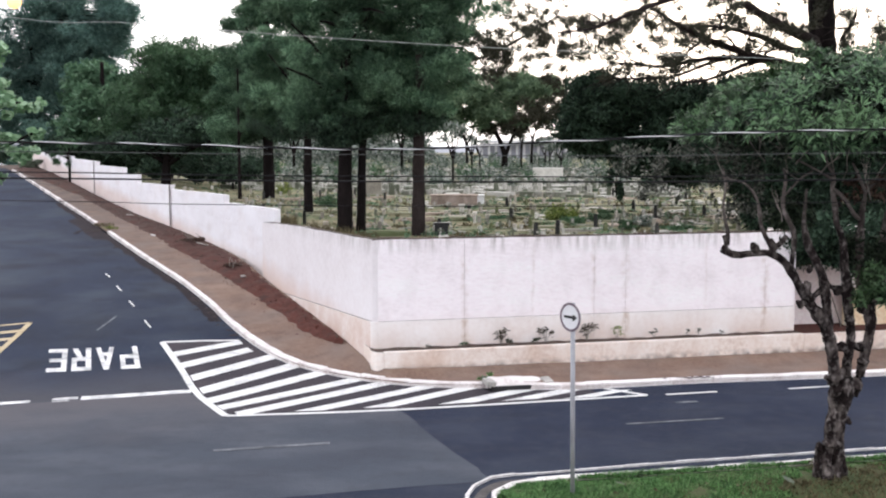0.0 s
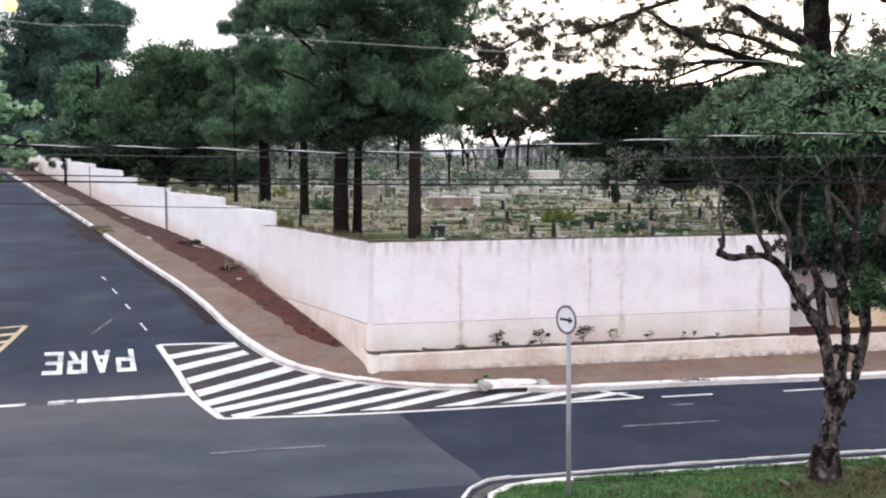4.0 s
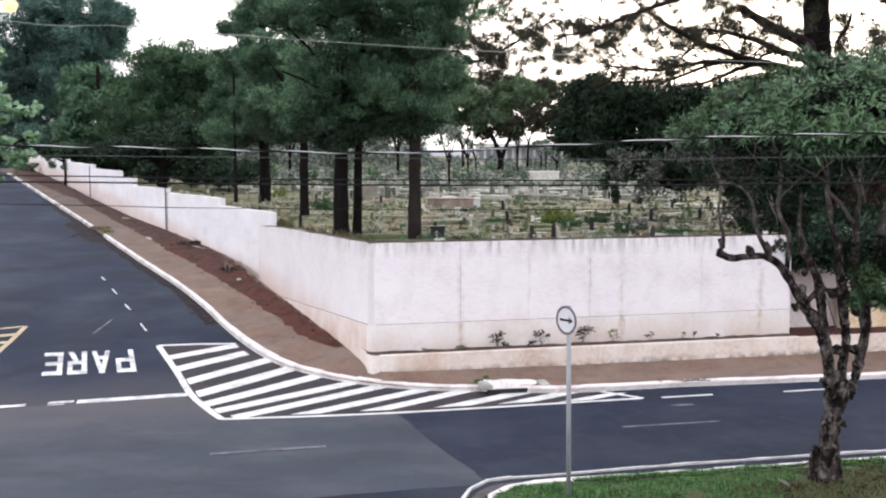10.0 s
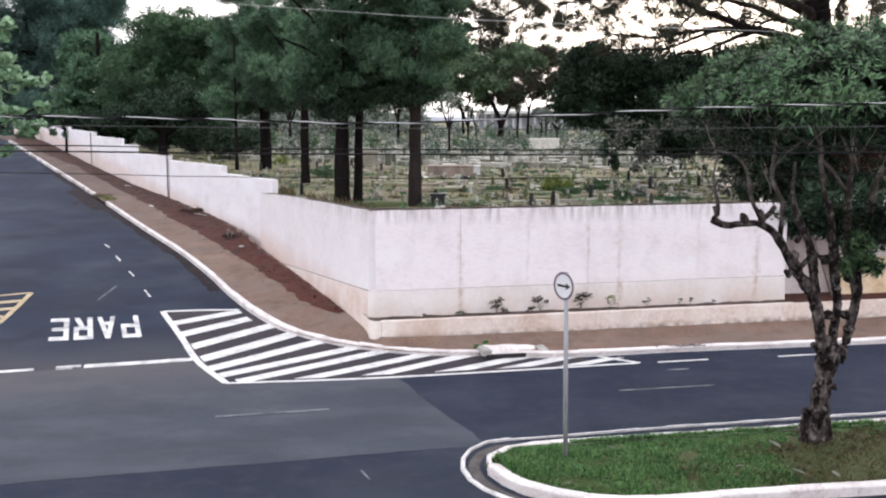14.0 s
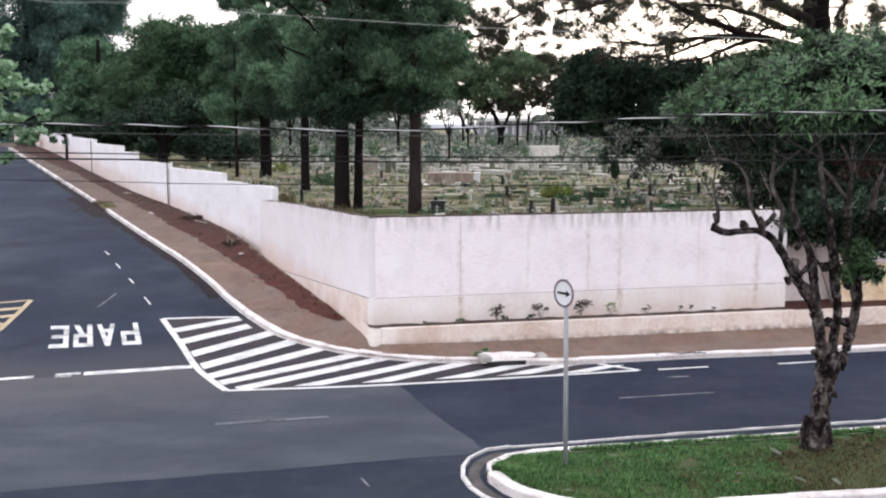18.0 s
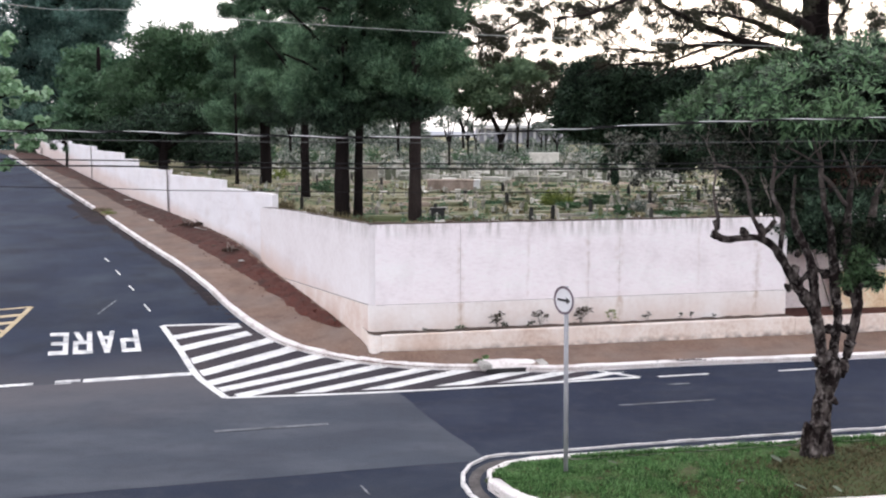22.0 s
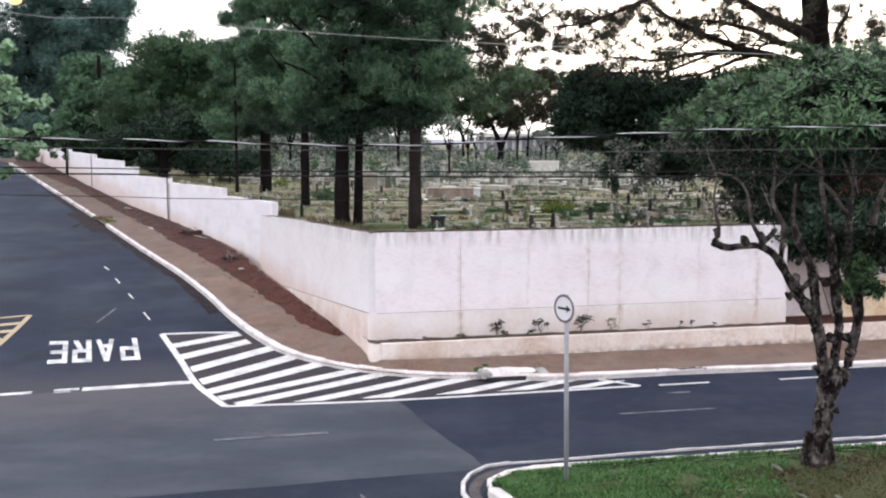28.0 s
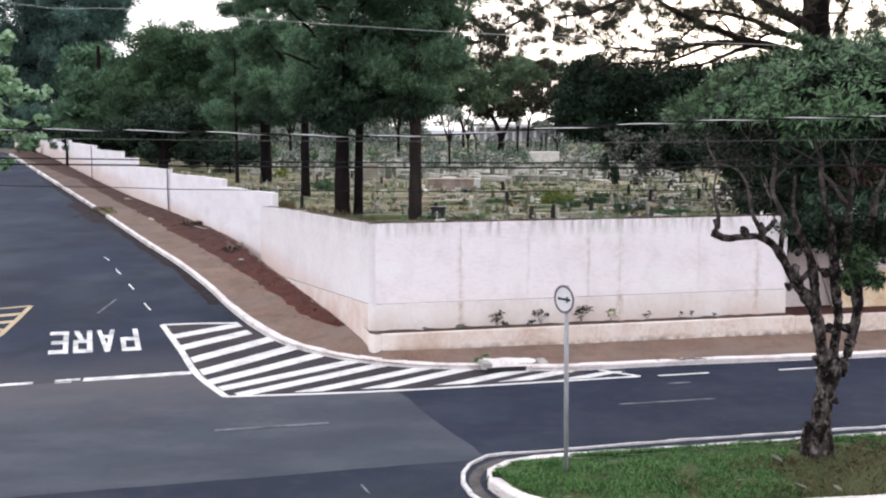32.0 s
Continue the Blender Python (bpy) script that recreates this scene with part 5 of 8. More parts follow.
bm.verts.ensure_lookup_table()
for k in range(48):
    j = (k + 1) % 48
    bm.faces.new([bm.verts[i] for i in (96 + k, 96 + j, 144 + j, 144 + k)])
    bm.faces.new([bm.verts[i] for i in (48 + k, 48 + j, 144 + j, 144 + k)])
    bm.faces.new([bm.verts[i] for i in (k, j, 96 + j, 96 + k)])
bmesh.ops.recalc_face_normals(bm, faces=bm.faces[:])
part("rim", bm, M_SIGNRIM, disc, "faded dark red rim")
bm = bmesh.new()
for shape in ([(-0.13, -0.018), (0.06, -0.018), (0.06, 0.018), (-0.13, 0.018)], [(0.05, -0.055), (0.14, 0.0), (0.05, 0.055)]):
    bm.faces.new([bm.verts.new(turn @ Vector((x, y, 0.0515))) for x, y in shape])
part("arrow", bm, M_BLACK, disc, "black arrow")
for z in (2.58, 2.78):
    bm = bmesh.new()
    box(bm, -0.03, 0, z, 0.08, 0.06, 0.03, 0.005)
    part("bracket", bm, M_STEEL, post)

# ---- drain slab on the kerb ----
slab = thing("drain_slab", (1.45, 21.98, 0.12), "broken whitewashed concrete drain cover tilted on the kerb", "drain cover")
bm = bmesh.new()
box(bm, 0, 0, 0.03, 1.32, 0.56, 0.07, 0.02, pose(0, 0, 0, 7, 2, 11))
bmesh.ops.subdivide_edges(bm, edges=[e for e in bm.edges if e.calc_length() > 0.3], cuts=6, use_grid_fill=True)
for v in bm.verts:
    v.co += Vector((0.05, 0.04, 0.02)) * noise.noise(v.co * 5)
part("cover", bm, M_KERB, slab)
bm = bmesh.new()
box(bm, -0.02, -0.28, -0.03, 1.1, 0.05, 0.10, 0.0, pose(0, 0, 0, 0, 0, 11))
part("inlet", bm, M_BLACK, slab, "dark drain opening")
bm = bmesh.new()
box(bm, -0.62, -0.10, 0.0, 0.22, 0.34, 0.12, 0.03, pose(0, 0, 0, 3, 9, 20))
box(bm, 0.74, -0.05, -0.03, 0.20, 0.40, 0.10, 0.03, pose(0, 0, 0, 3, -5, 12))
part("broken_edge", bm, M_CONC, slab, "broken grey concrete")
leaves("weed", [(0.78, 21.98, 0.24, 0.12, 0.08, 0.05), (0.95, 22.16, 0.28, 0.08, 0.06, 0.04)], 90, 0.09, 0.02, M_BLADE, 61, slab)
for k, (x, y, r) in enumerate(((-14.75, 43.9, 0.5), (-14.2, 43.1, 0.35))):
    tuft = thing("weed_tuft", (x, y, gz(x, y)), "tuft of weeds growing over the kerb", "weeds", "weeds along the kerb")
    leaves("blades", [(x, y, gz(x, y) + 0.14, r, r * 0.8, 0.10)], int(500 * r) + 60, 0.11, 0.02, M_YGREEN if k else M_STRAW, 70 + k, tuft)

R = random.Random(66)
bm = bmesh.new()
for _ in range(46):
    u = R.gauss(0, 0.28)
    r = R.uniform(0.012, 0.04)
    x, y = 5.45 + u * 0.96, 22.42 + u * 0.14 + R.gauss(0, 0.035)
    bmesh.ops.create_icosphere(bm, subdivisions=1, radius=1, matrix=Matrix.Translation((x, y, 0.15)) @ pose(0, 0, 0, 0, 0, R.uniform(0, 180)) @ Matrix.Diagonal((r * 1.7, r, r * 0.4, 1)))
tagged(ob_of("kerb_rubble", bm, M_GUTTER), "dark crumbs of broken mortar lying on the kerb", "rubble", kind="stuff")

# ---- plants in the planter ----


def sprig(p, height, n, spread, material, seed):
    R = random.Random(seed)
    q = along(p, -0.16)
    base = Vector((q.x, q.y, 0.68))
    t = thing("planter_plant", base, "small leafy plant in the planter at the foot of the wall", "plant", "planter plants")
    bm = bmesh.new()
    bm2 = bmesh.new()
    for k in range(max(1, n - 2)):
        a = 6.283 * k / max(1, n - 2) + R.uniform(-0.5, 0.5)
        tip = Vector((math.cos(a) * spread * R.uniform(0.2, 0.6), math.sin(a) * 0.06, height * R.uniform(0.55, 0.85)))
        limb(bm, [(0, 0, -0.04), (tip.x * 0.35, tip.y * 0.35, tip.z * 0.55), tip], 0.008, 0.005, 5)
        for j in range(9):
            b = R.uniform(0, 6.283)
            root = tip - Vector((0, 0, 0.35 * height * R.random() ** 2))
            d = Vector((math.cos(b), math.sin(b) * 0.7, R.uniform(0.0, 1.4))).normalized() * R.uniform(0.09, 0.18) * (0.5 + height)
            w = d.cross(Vector((0.2, 1, 0.3))).normalized() * 0.018
            droop = Vector((0, 0, -0.35 * d.length))
            bm2.faces.new([bm2.verts.new(root + v) for v in (Vector((0, 0, 0)), d * 0.55 + w, d + droop, d * 0.55 - w)])
    part("stem", bm, M_TWIG, t)
    part("leaves", bm2, material, t)


for k, (p, h, n, s, m) in enumerate(((2.05, 0.10, 3, 0.10, M_ROUND), (2.94, 0.45, 5, 0.28, M_PLUM), (3.12, 0.15, 3, 0.10, M_LEAF_D), (3.78, 0.14, 3, 0.10, M_LEAF_D), (4.02, 0.40, 5, 0.25, M_PLUM),
                                     (5.02, 0.46, 7, 0.30, M_PLUM), (5.78, 0.42, 3, 0.16, M_YGREEN), (6.72, 0.22, 3, 0.10, M_DRYLEAF), (7.55, 0.22, 2, 0.12, M_DRYLEAF), (7.85, 0.20, 2, 0.10, M_DRYLEAF), (8.45, 0.16, 2, 0.08, M_DRYLEAF), (1.2, 0.10, 2, 0.10, M_DRYLEAF))):
    sprig(p, h * 1.1, n + 1, s, m, 20 + k)

# ---- wires and street lamp ----


def pole_at(x, y, h, label, z0=0.0):
    t = thing("utility_pole", (x, y, z0), label, "utility pole")
    bm = bmesh.new()
    cyl(bm, (0, 0, -0.3), (0, 0, h), 0.16, 0.10, 14)
    part("shaft", bm, M_CONC, t, smooth=True)
    bm = bmesh.new()
    box(bm, 0, 0, h - 0.3, 0.10, 1.4, 0.12, 0.01)
    part("crossarm", bm, M_CONC, t)
    return t


pole_at(-9.0, 9.0, 8.2, "grey concrete utility pole carrying the street cables")
pole_at(11.5, 9.0, 8.2, "grey concrete utility pole carrying the street cables")


def wire(name, pts, r, material, label, strands=1, pitch=0.9):
    L = smooth_line(pts, 0.12 if strands > 1 else 0.6)
    t = thing(name, L[0], label, "cable", "overhead cables")
    for s in range(strands):
        bm = bmesh.new()
        Q = []
        for i, p in enumerate(L):
            if strands > 1:
                a = 2 * math.pi * (p.x / pitch + s / strands)
                Q.append(p + Vector((0, math.cos(a), math.sin(a))) * r * 1.1)
            else:
                Q.append(p)
        tube(bm, Q, r, 6)
        hold(ob_of("strand", bm, material[s] if isinstance(material, (list, tuple)) else material, smooth=True), t)
    return t


wire("twisted_cable", [(-9.00, 9.00, 5.26), (-6.00, 9.00, 5.25), (-3.89, 9.00, 5.23), (-2.40, 9.00, 5.21), (-0.91, 9.00, 5.17), (0.00, 9.00, 5.18), (1.07, 9.00, 5.24), (3.88, 9.00, 5.34), (11.50, 9.00, 5.39)], 0.0055, (M_BAREWIRE, M_CABLE, M_CABLE), "twisted overhead cable of black strands round a bare conductor", 3, 0.72)
wire("thin_cable", [(-9.00, 9.10, 5.16), (-3.94, 9.10, 5.15), (-1.93, 9.10, 5.13), (0.00, 9.10, 5.12), (1.59, 9.10, 5.11), (3.94, 9.10, 5.14), (11.50, 9.10, 5.18)], 0.004, M_GREYWIRE, "thin grey overhead cable above the junction")
wire("black_cable", [(-9.00, 8.90, 4.99), (-3.86, 8.90, 4.98), (-1.89, 8.90, 4.95), (0.00, 8.90, 4.94), (2.05, 8.90, 4.94), (3.86, 8.90, 4.97), (11.50, 8.90, 5.00)], 0.006, M_CABLE, "black overhead cable above the junction")
wire("black_cable", [(-9.00, 8.80, 4.94), (-3.82, 8.80, 4.93), (-1.87, 8.80, 4.91), (0.00, 8.80, 4.90), (2.03, 8.80, 4.90), (3.82, 8.80, 4.92), (11.50, 8.80, 4.95)], 0.008, M_CABLE, "black overhead cable above the junction")
wire("thin_cable", [(-9.00, 8.70, 4.77), (-3.78, 8.70, 4.75), (-2.34, 8.70, 4.72), (-1.47, 8.70, 4.71), (0.00, 8.70, 4.70), (2.01, 8.70, 4.71), (3.78, 8.70, 4.74), (11.50, 8.70, 4.79)], 0.0035, M_CABLE, "thin grey overhead cable above the junction")
pole_at(-16.0, 20.6, 9.4, "grey concrete utility pole beside the junction")
pole_at(21.0, 22.5, 8.4, "grey concrete utility pole beside the junction")
wire("pale_wire", [(-16.0, 20.0, 9.0), (-8.51, 20.00, 7.70), (-6.29, 20.00, 7.58), (-4.07, 20.00, 7.41), (0.61, 20.00, 7.11), (6.06, 20.00, 6.90), (8.55, 20.00, 6.83), (21.0, 22.0, 7.0)], 0.0065, M_WIRE_PALE, "pale overhead wire crossing the junction")

lamp = thing("street_lamp", (-16.0, 20.6, 8.94), "lit orange street lamp on a curved arm", "street lamp")
LP = Vector((-8.24, 20.00, 7.96))
bm = bmesh.new()
limb(bm, [(-16.0, 20.5, 8.9), (-13.5, 20.3, 9.1), LP + Vector((-0.5, 0, 0.1)), LP + Vector((-0.25, 0, 0.05))], 0.035, 0.03, 8)
hold(ob_of("arm", bm, M_STEEL, smooth=True), lamp)
bm = bmesh.new()
bmesh.ops.create_uvsphere(bm, u_segments=20, v_segments=10, radius=1, matrix=Matrix.Translation(LP + Vector((-0.08, 0.05, 0.15))) @ Matrix.Diagonal((0.26, 0.14, 0.07, 1)))
hold(ob_of("housing", bm, M_STEEL, smooth=True), lamp)
bm = bmesh.new()
bmesh.ops.create_uvsphere(bm, u_segments=20, v_segments=10, radius=1, matrix=Matrix.Translation(LP) @ Matrix.Diagonal((0.14, 0.12, 0.13, 1)))
hold(ob_of("globe", bm, M_LAMP, label="glowing orange glass", smooth=True), lamp)

# ---- trees ----


def stand(name, x, y, z, label, group=""):
    return thing(name, (x, y, z), label, "tree", group)


def wood(t, name, limbs, material, seed=1, seg=9, wob=0.10):
    rng = random.Random(seed)
    bm = bmesh.new()
    for pts, r0, r1 in limbs:
        limb(bm, pts, r0, r1, seg, rng, wob, 0.16 if wob > 0.15 else 0.35)
    return hold(ob_of(name, bm, material, smooth=True), t)


# island tree: a short forked trunk, cut-back limbs and a wide dome of glossy leaves
it = stand("island_tree", 6.0, 15.55, 0.15, "dome-crowned tree with glossy leaves and mottled forked trunk")
def shaped(t, name, limbs, material, seed):
    """Knobbly limbs: each a line of points with its own radius at every point."""
    rng = random.Random(seed)
    bm = bmesh.new()
    for pts, radii in limbs:
        L = smooth_line([(*p, r) for p, r in zip(pts, radii)], 0.06)
        tube(bm, [q.to_3d() for q in L], [q.w * (1 + 0.16 * noise.noise(q.to_3d() * 7)) for q in L], 12, 0.10, rng)
    return hold(ob_of(name, bm, material, smooth=True), t)


shaped(it, "trunk", [
    ([(5.94, 15.55, 0.12), (5.92, 15.55, 0.32), (5.94, 15.55, 0.64), (5.93, 15.55, 0.96), (5.96, 15.55, 1.14), (6.00, 15.55, 1.39), (6.03, 15.55, 1.64), (6.04, 15.55, 1.75)], [0.166, 0.156, 0.142, 0.142, 0.140, 0.165, 0.17, 0.123]),
    ([(5.69, 15.50, 0.15), (5.69, 15.50, 0.38), (5.70, 15.50, 0.67)], [0.099, 0.08, 0.066]),
    ([(6.13, 15.60, 0.07), (6.08, 15.60, 0.35), (6.03, 15.60, 0.63)], [0.076, 0.078, 0.078]),
    ([(5.79, 15.38, 0.15), (5.76, 15.41, 0.41), (5.82, 15.45, 0.73)], [0.105, 0.087, 0.082])], M_BARK3, 5)
shaped(it, "limb", [
    ([(5.93, 15.50, 1.44), (5.86, 15.47, 1.88), (5.78, 15.44, 2.24), (5.69, 15.41, 2.51), (5.57, 15.38, 2.69), (5.46, 15.35, 2.81), (5.34, 15.32, 2.98), (5.21, 15.28, 3.18), (5.07, 15.25, 3.40), (4.92, 15.22, 3.56), (4.72, 15.19, 3.65), (4.45, 15.16, 3.65), (4.23, 15.13, 3.63), (4.04, 15.10, 3.71)], [0.103, 0.086, 0.094, 0.098, 0.103, 0.085, 0.077, 0.064, 0.064, 0.059, 0.055, 0.051, 0.05, 0.055]),
    ([(4.04, 15.10, 3.71), (4.08, 15.10, 3.81), (4.04, 15.10, 3.92)], [0.05, 0.042, 0.034]),
    ([(4.09, 15.10, 3.78), (4.09, 15.08, 3.95), (4.04, 15.06, 4.14), (4.00, 15.04, 4.37), (4.02, 15.02, 4.65), (3.96, 15.00, 4.94)], [0.034, 0.029, 0.025, 0.02, 0.017, 0.011]),
    ([(4.76, 15.20, 3.65), (4.80, 15.20, 3.75), (4.74, 15.20, 3.85)], [0.051, 0.051, 0.042]),
    ([(4.77, 15.20, 3.74), (4.66, 15.17, 3.91), (4.58, 15.15, 4.10), (4.55, 15.12, 4.27), (4.50, 15.10, 4.45), (4.40, 15.07, 4.60), (4.28, 15.05, 4.69), (4.11, 15.03, 4.73), (3.93, 15.00, 4.79)], [0.042, 0.032, 0.029, 0.027, 0.023, 0.021, 0.017, 0.015, 0.011]),
    ([(4.80, 15.20, 3.72), (4.91, 15.22, 3.80), (5.00, 15.25, 3.90)], [0.042, 0.038, 0.034]),
    ([(5.10, 15.30, 3.38), (5.11, 15.27, 3.66), (5.11, 15.24, 3.90), (5.03, 15.21, 4.09), (4.92, 15.19, 4.30), (4.91, 15.16, 4.52), (4.92, 15.13, 4.77), (4.82, 15.10, 4.98)], [0.038, 0.038, 0.038, 0.036, 0.032, 0.029, 0.022, 0.015]),
    ([(4.90, 15.10, 4.50), (5.09, 15.05, 4.73), (5.27, 15.00, 4.87)], [0.02, 0.017, 0.012]),
    ([(5.29, 15.25, 2.92), (5.21, 15.20, 2.87)], [0.051, 0.055]),
    ([(5.41, 15.25, 2.94), (5.33, 15.22, 3.08), (5.33, 15.20, 3.20)], [0.051, 0.047, 0.042])], M_BARK3, 6)
shaped(it, "limb", [
    ([(5.76, 15.50, 2.36), (5.72, 15.48, 2.76), (5.68, 15.47, 3.03), (5.65, 15.46, 3.21), (5.58, 15.44, 3.38), (5.48, 15.43, 3.56), (5.39, 15.41, 3.73), (5.33, 15.39, 3.91), (5.29, 15.38, 4.08), (5.30, 15.37, 4.35), (5.31, 15.35, 4.59)], [0.086, 0.073, 0.073, 0.073, 0.064, 0.064, 0.06, 0.051, 0.034, 0.026, 0.017]),
    ([(5.65, 15.40, 3.13), (5.54, 15.32, 3.07), (5.42, 15.25, 2.99)], [0.043, 0.043, 0.034])], M_BARK3, 7)
shaped(it, "limb", [
    ([(6.09, 15.60, 1.58), (6.09, 15.59, 1.85), (6.11, 15.57, 2.11), (6.13, 15.56, 2.35), (6.09, 15.55, 2.65), (6.04, 15.53, 2.91), (6.04, 15.52, 3.11), (5.97, 15.51, 3.37), (5.95, 15.49, 3.64), (5.89, 15.48, 3.90), (5.81, 15.47, 4.09), (5.77, 15.45, 4.33), (5.72, 15.44, 4.59), (5.73, 15.43, 4.78), (5.62, 15.41, 4.97), (5.57, 15.40, 5.22)], [0.104, 0.074, 0.069, 0.065, 0.069, 0.078, 0.073, 0.065, 0.056, 0.047, 0.043, 0.039, 0.036, 0.029, 0.021, 0.015]),
    ([(5.72, 15.40, 4.72), (5.37, 15.27, 4.89), (5.06, 15.13, 5.02), (4.68, 15.00, 5.12)], [0.022, 0.017, 0.014, 0.011]),
    ([(5.72, 15.42, 4.59), (5.93, 15.48, 4.42), (6.11, 15.54, 4.19), (6.24, 15.60, 4.10)], [0.034, 0.029, 0.031, 0.031])], M_BARK3, 8)
shaped(it, "limb", [
    ([(6.19, 15.65, 1.43), (6.32, 15.65, 1.73), (6.37, 15.64, 2.00), (6.43, 15.64, 2.29), (6.45, 15.64, 2.52), (6.42, 15.63, 2.74), (6.35, 15.63, 2.95), (6.27, 15.63, 3.18), (6.22, 15.62, 3.40), (6.23, 15.62, 3.62), (6.23, 15.62, 3.87), (6.24, 15.61, 4.10), (6.25, 15.61, 4.32), (6.28, 15.61, 4.51), (6.18, 15.60, 4.75), (6.07, 15.60, 4.97)], [0.113, 0.074, 0.074, 0.074, 0.078, 0.096, 0.087, 0.074, 0.065, 0.069, 0.061, 0.052, 0.039, 0.028, 0.023, 0.017]),
    ([(6.26, 15.60, 4.48), (6.37, 15.55, 4.65), (6.53, 15.50, 4.69)], [0.021, 0.016, 0.011])], M_BARK3, 9)
shaped(it, "limb", [
    ([(6.48, 15.75, 2.72), (6.58, 15.78, 3.09), (6.63, 15.80, 3.38), (6.67, 15.82, 3.69), (6.71, 15.85, 3.96), (6.76, 15.88, 4.22), (6.86, 15.90, 4.48)], [0.07, 0.079, 0.079, 0.075, 0.062, 0.049, 0.035])], M_BARK3, 10)
R = random.Random(31)


def fork(out, a, d, length, r, depth):
    """A thin crooked branch that forks again and again."""
    pts = [a]
    for k in range(3):
        d = (d + Vector((R.uniform(-0.35, 0.35), R.uniform(-0.35, 0.35), R.uniform(-0.15, 0.3)))).normalized()
        pts.append(pts[-1] + d * length / 3)
    out.append((pts, r, r * 0.55))
    if depth:
        for k in range(2 + (R.random() < 0.4)):
            fork(out, pts[R.choice((1, 2, 3))], (d + Vector((R.uniform(-0.9, 0.9), R.uniform(-0.7, 0.7), R.uniform(-0.2, 0.5)))).normalized(), length * R.uniform(0.55, 0.8), r * 0.58, depth - 1)


tw = []
for x, z, dx, dz in ((4.75, 4.15, -0.5, 0.9), (4.95, 4.75, -0.8, 0.5), (5.10, 4.95, 0.4, 0.9), (5.35, 4.80, 0.6, 0.8), (5.60, 4.85, -0.6, 0.8), (5.72, 4.70, 0.5, 0.8), (6.05, 4.45, -0.3, 0.9), (6.20, 4.72, 0.5, 0.8), (6.40, 4.35, 0.6, 0.8), (6.55, 4.60, 0.3, 1.0), (4.10, 4.60, -0.4, 0.8), (5.0, 5.1, -0.9, 0.3), (4.5, 5.0, -0.9, 0.4)):
    fork(tw, Vector((x, 15.0 + R.uniform(-0.3, 0.3), z)), Vector((dx, R.uniform(-0.6, 0.1), dz)).normalized(), R.uniform(0.40, 0.65), 0.011, 2)
wood(it, "twig_spray", tw, M_TWIG, 10, 5, 0.0)["kind"] = "stuff"
R = random.Random(131)
for x, y, z, r in ((4.51, 15.15, 3.72, 0.068), (4.06, 15.10, 3.69, 0.060), (5.21, 15.20, 2.89, 0.060), (5.32, 15.20, 3.18, 0.056), (5.88, 15.50, 3.06, 0.081), (5.97, 15.50, 2.20, 0.073), (6.05, 15.50, 1.97, 0.068), (6.25, 15.55, 2.19, 0.077),
                   (6.32, 15.55, 1.97, 0.068), (5.65, 15.42, 3.16, 0.077), (6.01, 15.50, 3.12, 0.081), (5.93, 15.45, 1.79, 0.103), (6.19, 15.55, 1.60, 0.111), (5.83, 15.45, 1.71, 0.094), (6.07, 15.45, 1.08, 0.060), (5.84, 15.42, 0.73, 0.103),
                   (5.68, 15.45, 0.65, 0.068), (4.80, 15.20, 3.72, 0.060), (5.64, 15.42, 2.59, 0.086), (6.32, 15.60, 2.77, 0.094), (6.09, 15.52, 2.59, 0.068), (5.39, 15.35, 3.40, 0.051), (5.98, 15.50, 3.29, 0.068)):
    bm = bmesh.new()
    c = Vector((x, y, z))
    bmesh.ops.create_icosphere(bm, subdivisions=3, radius=1, matrix=Matrix.Translation(c) @ pose(0, 0, 0, R.uniform(0, 90), R.uniform(0, 90), 0) @ Matrix.Diagonal((r * 1.25, r, r * 0.85, 1)))
    for v in bm.verts:
        v.co += (v.co - c) * (0.5 * noise.noise(v.co * 16) + 0.25 * noise.noise(v.co * 40))
    hold(ob_of("burl", bm, M_BARK3, smooth=True), it)
CX, CY, CZ = 6.12, 15.6, 5.36
tips = []
R = random.Random(17)
while len(tips) < 3500:
    a, h = R.uniform(0, 6.283), R.random() ** 1.2
    rr = 2.70 * (1 - h) ** 0.48
    p = Vector((CX + rr * math.cos(a), CY + rr * math.sin(a), CZ + h * 1.16))
    gap = noise.noise(p * 2.3)
    if gap < -0.12 and R.random() < 0.85:
        continue
    d = Vector((math.cos(a) * (1 - 0.6 * h), math.sin(a) * (1 - 0.6 * h), 0.35 + 0.9 * h)).normalized()
    tips.append((p + d * (0.30 * gap + 0.10 * noise.noise(p * 6) + R.uniform(-0.08, 0.05)), d))
for k in range(60):
    tips.append((Vector((R.uniform(4.6, 5.7), R.uniform(13.3, 14.2), R.uniform(5.14, 5.34))), Vector((R.uniform(-0.3, 0.3), -0.6, -0.1)).normalized()))
rosettes("crown", tips, 9, 0.134, 0.028, M_LEAF, 41, it)
# shade under the dome comes from the darker leaf colour
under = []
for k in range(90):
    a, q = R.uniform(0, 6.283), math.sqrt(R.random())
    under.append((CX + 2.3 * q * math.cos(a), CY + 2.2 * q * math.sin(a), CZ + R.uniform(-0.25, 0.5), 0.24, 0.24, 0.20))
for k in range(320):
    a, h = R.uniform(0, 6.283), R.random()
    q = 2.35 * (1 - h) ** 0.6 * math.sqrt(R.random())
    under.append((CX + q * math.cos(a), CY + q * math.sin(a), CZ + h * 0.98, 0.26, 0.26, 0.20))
leaves("inner_leaves", under, 20000, 0.14, 0.05, M_LEAF_D, 42, it, 0.2, "dull leaves under the dome with shade put in their colour")
brown = [(6.30 + R.uniform(-0.35, 0.55), 15.6 + R.uniform(-0.4, 0.4), 4.55 + R.uniform(-0.12, 0.16), 0.14, 0.16, 0.08) for _ in range(16)]
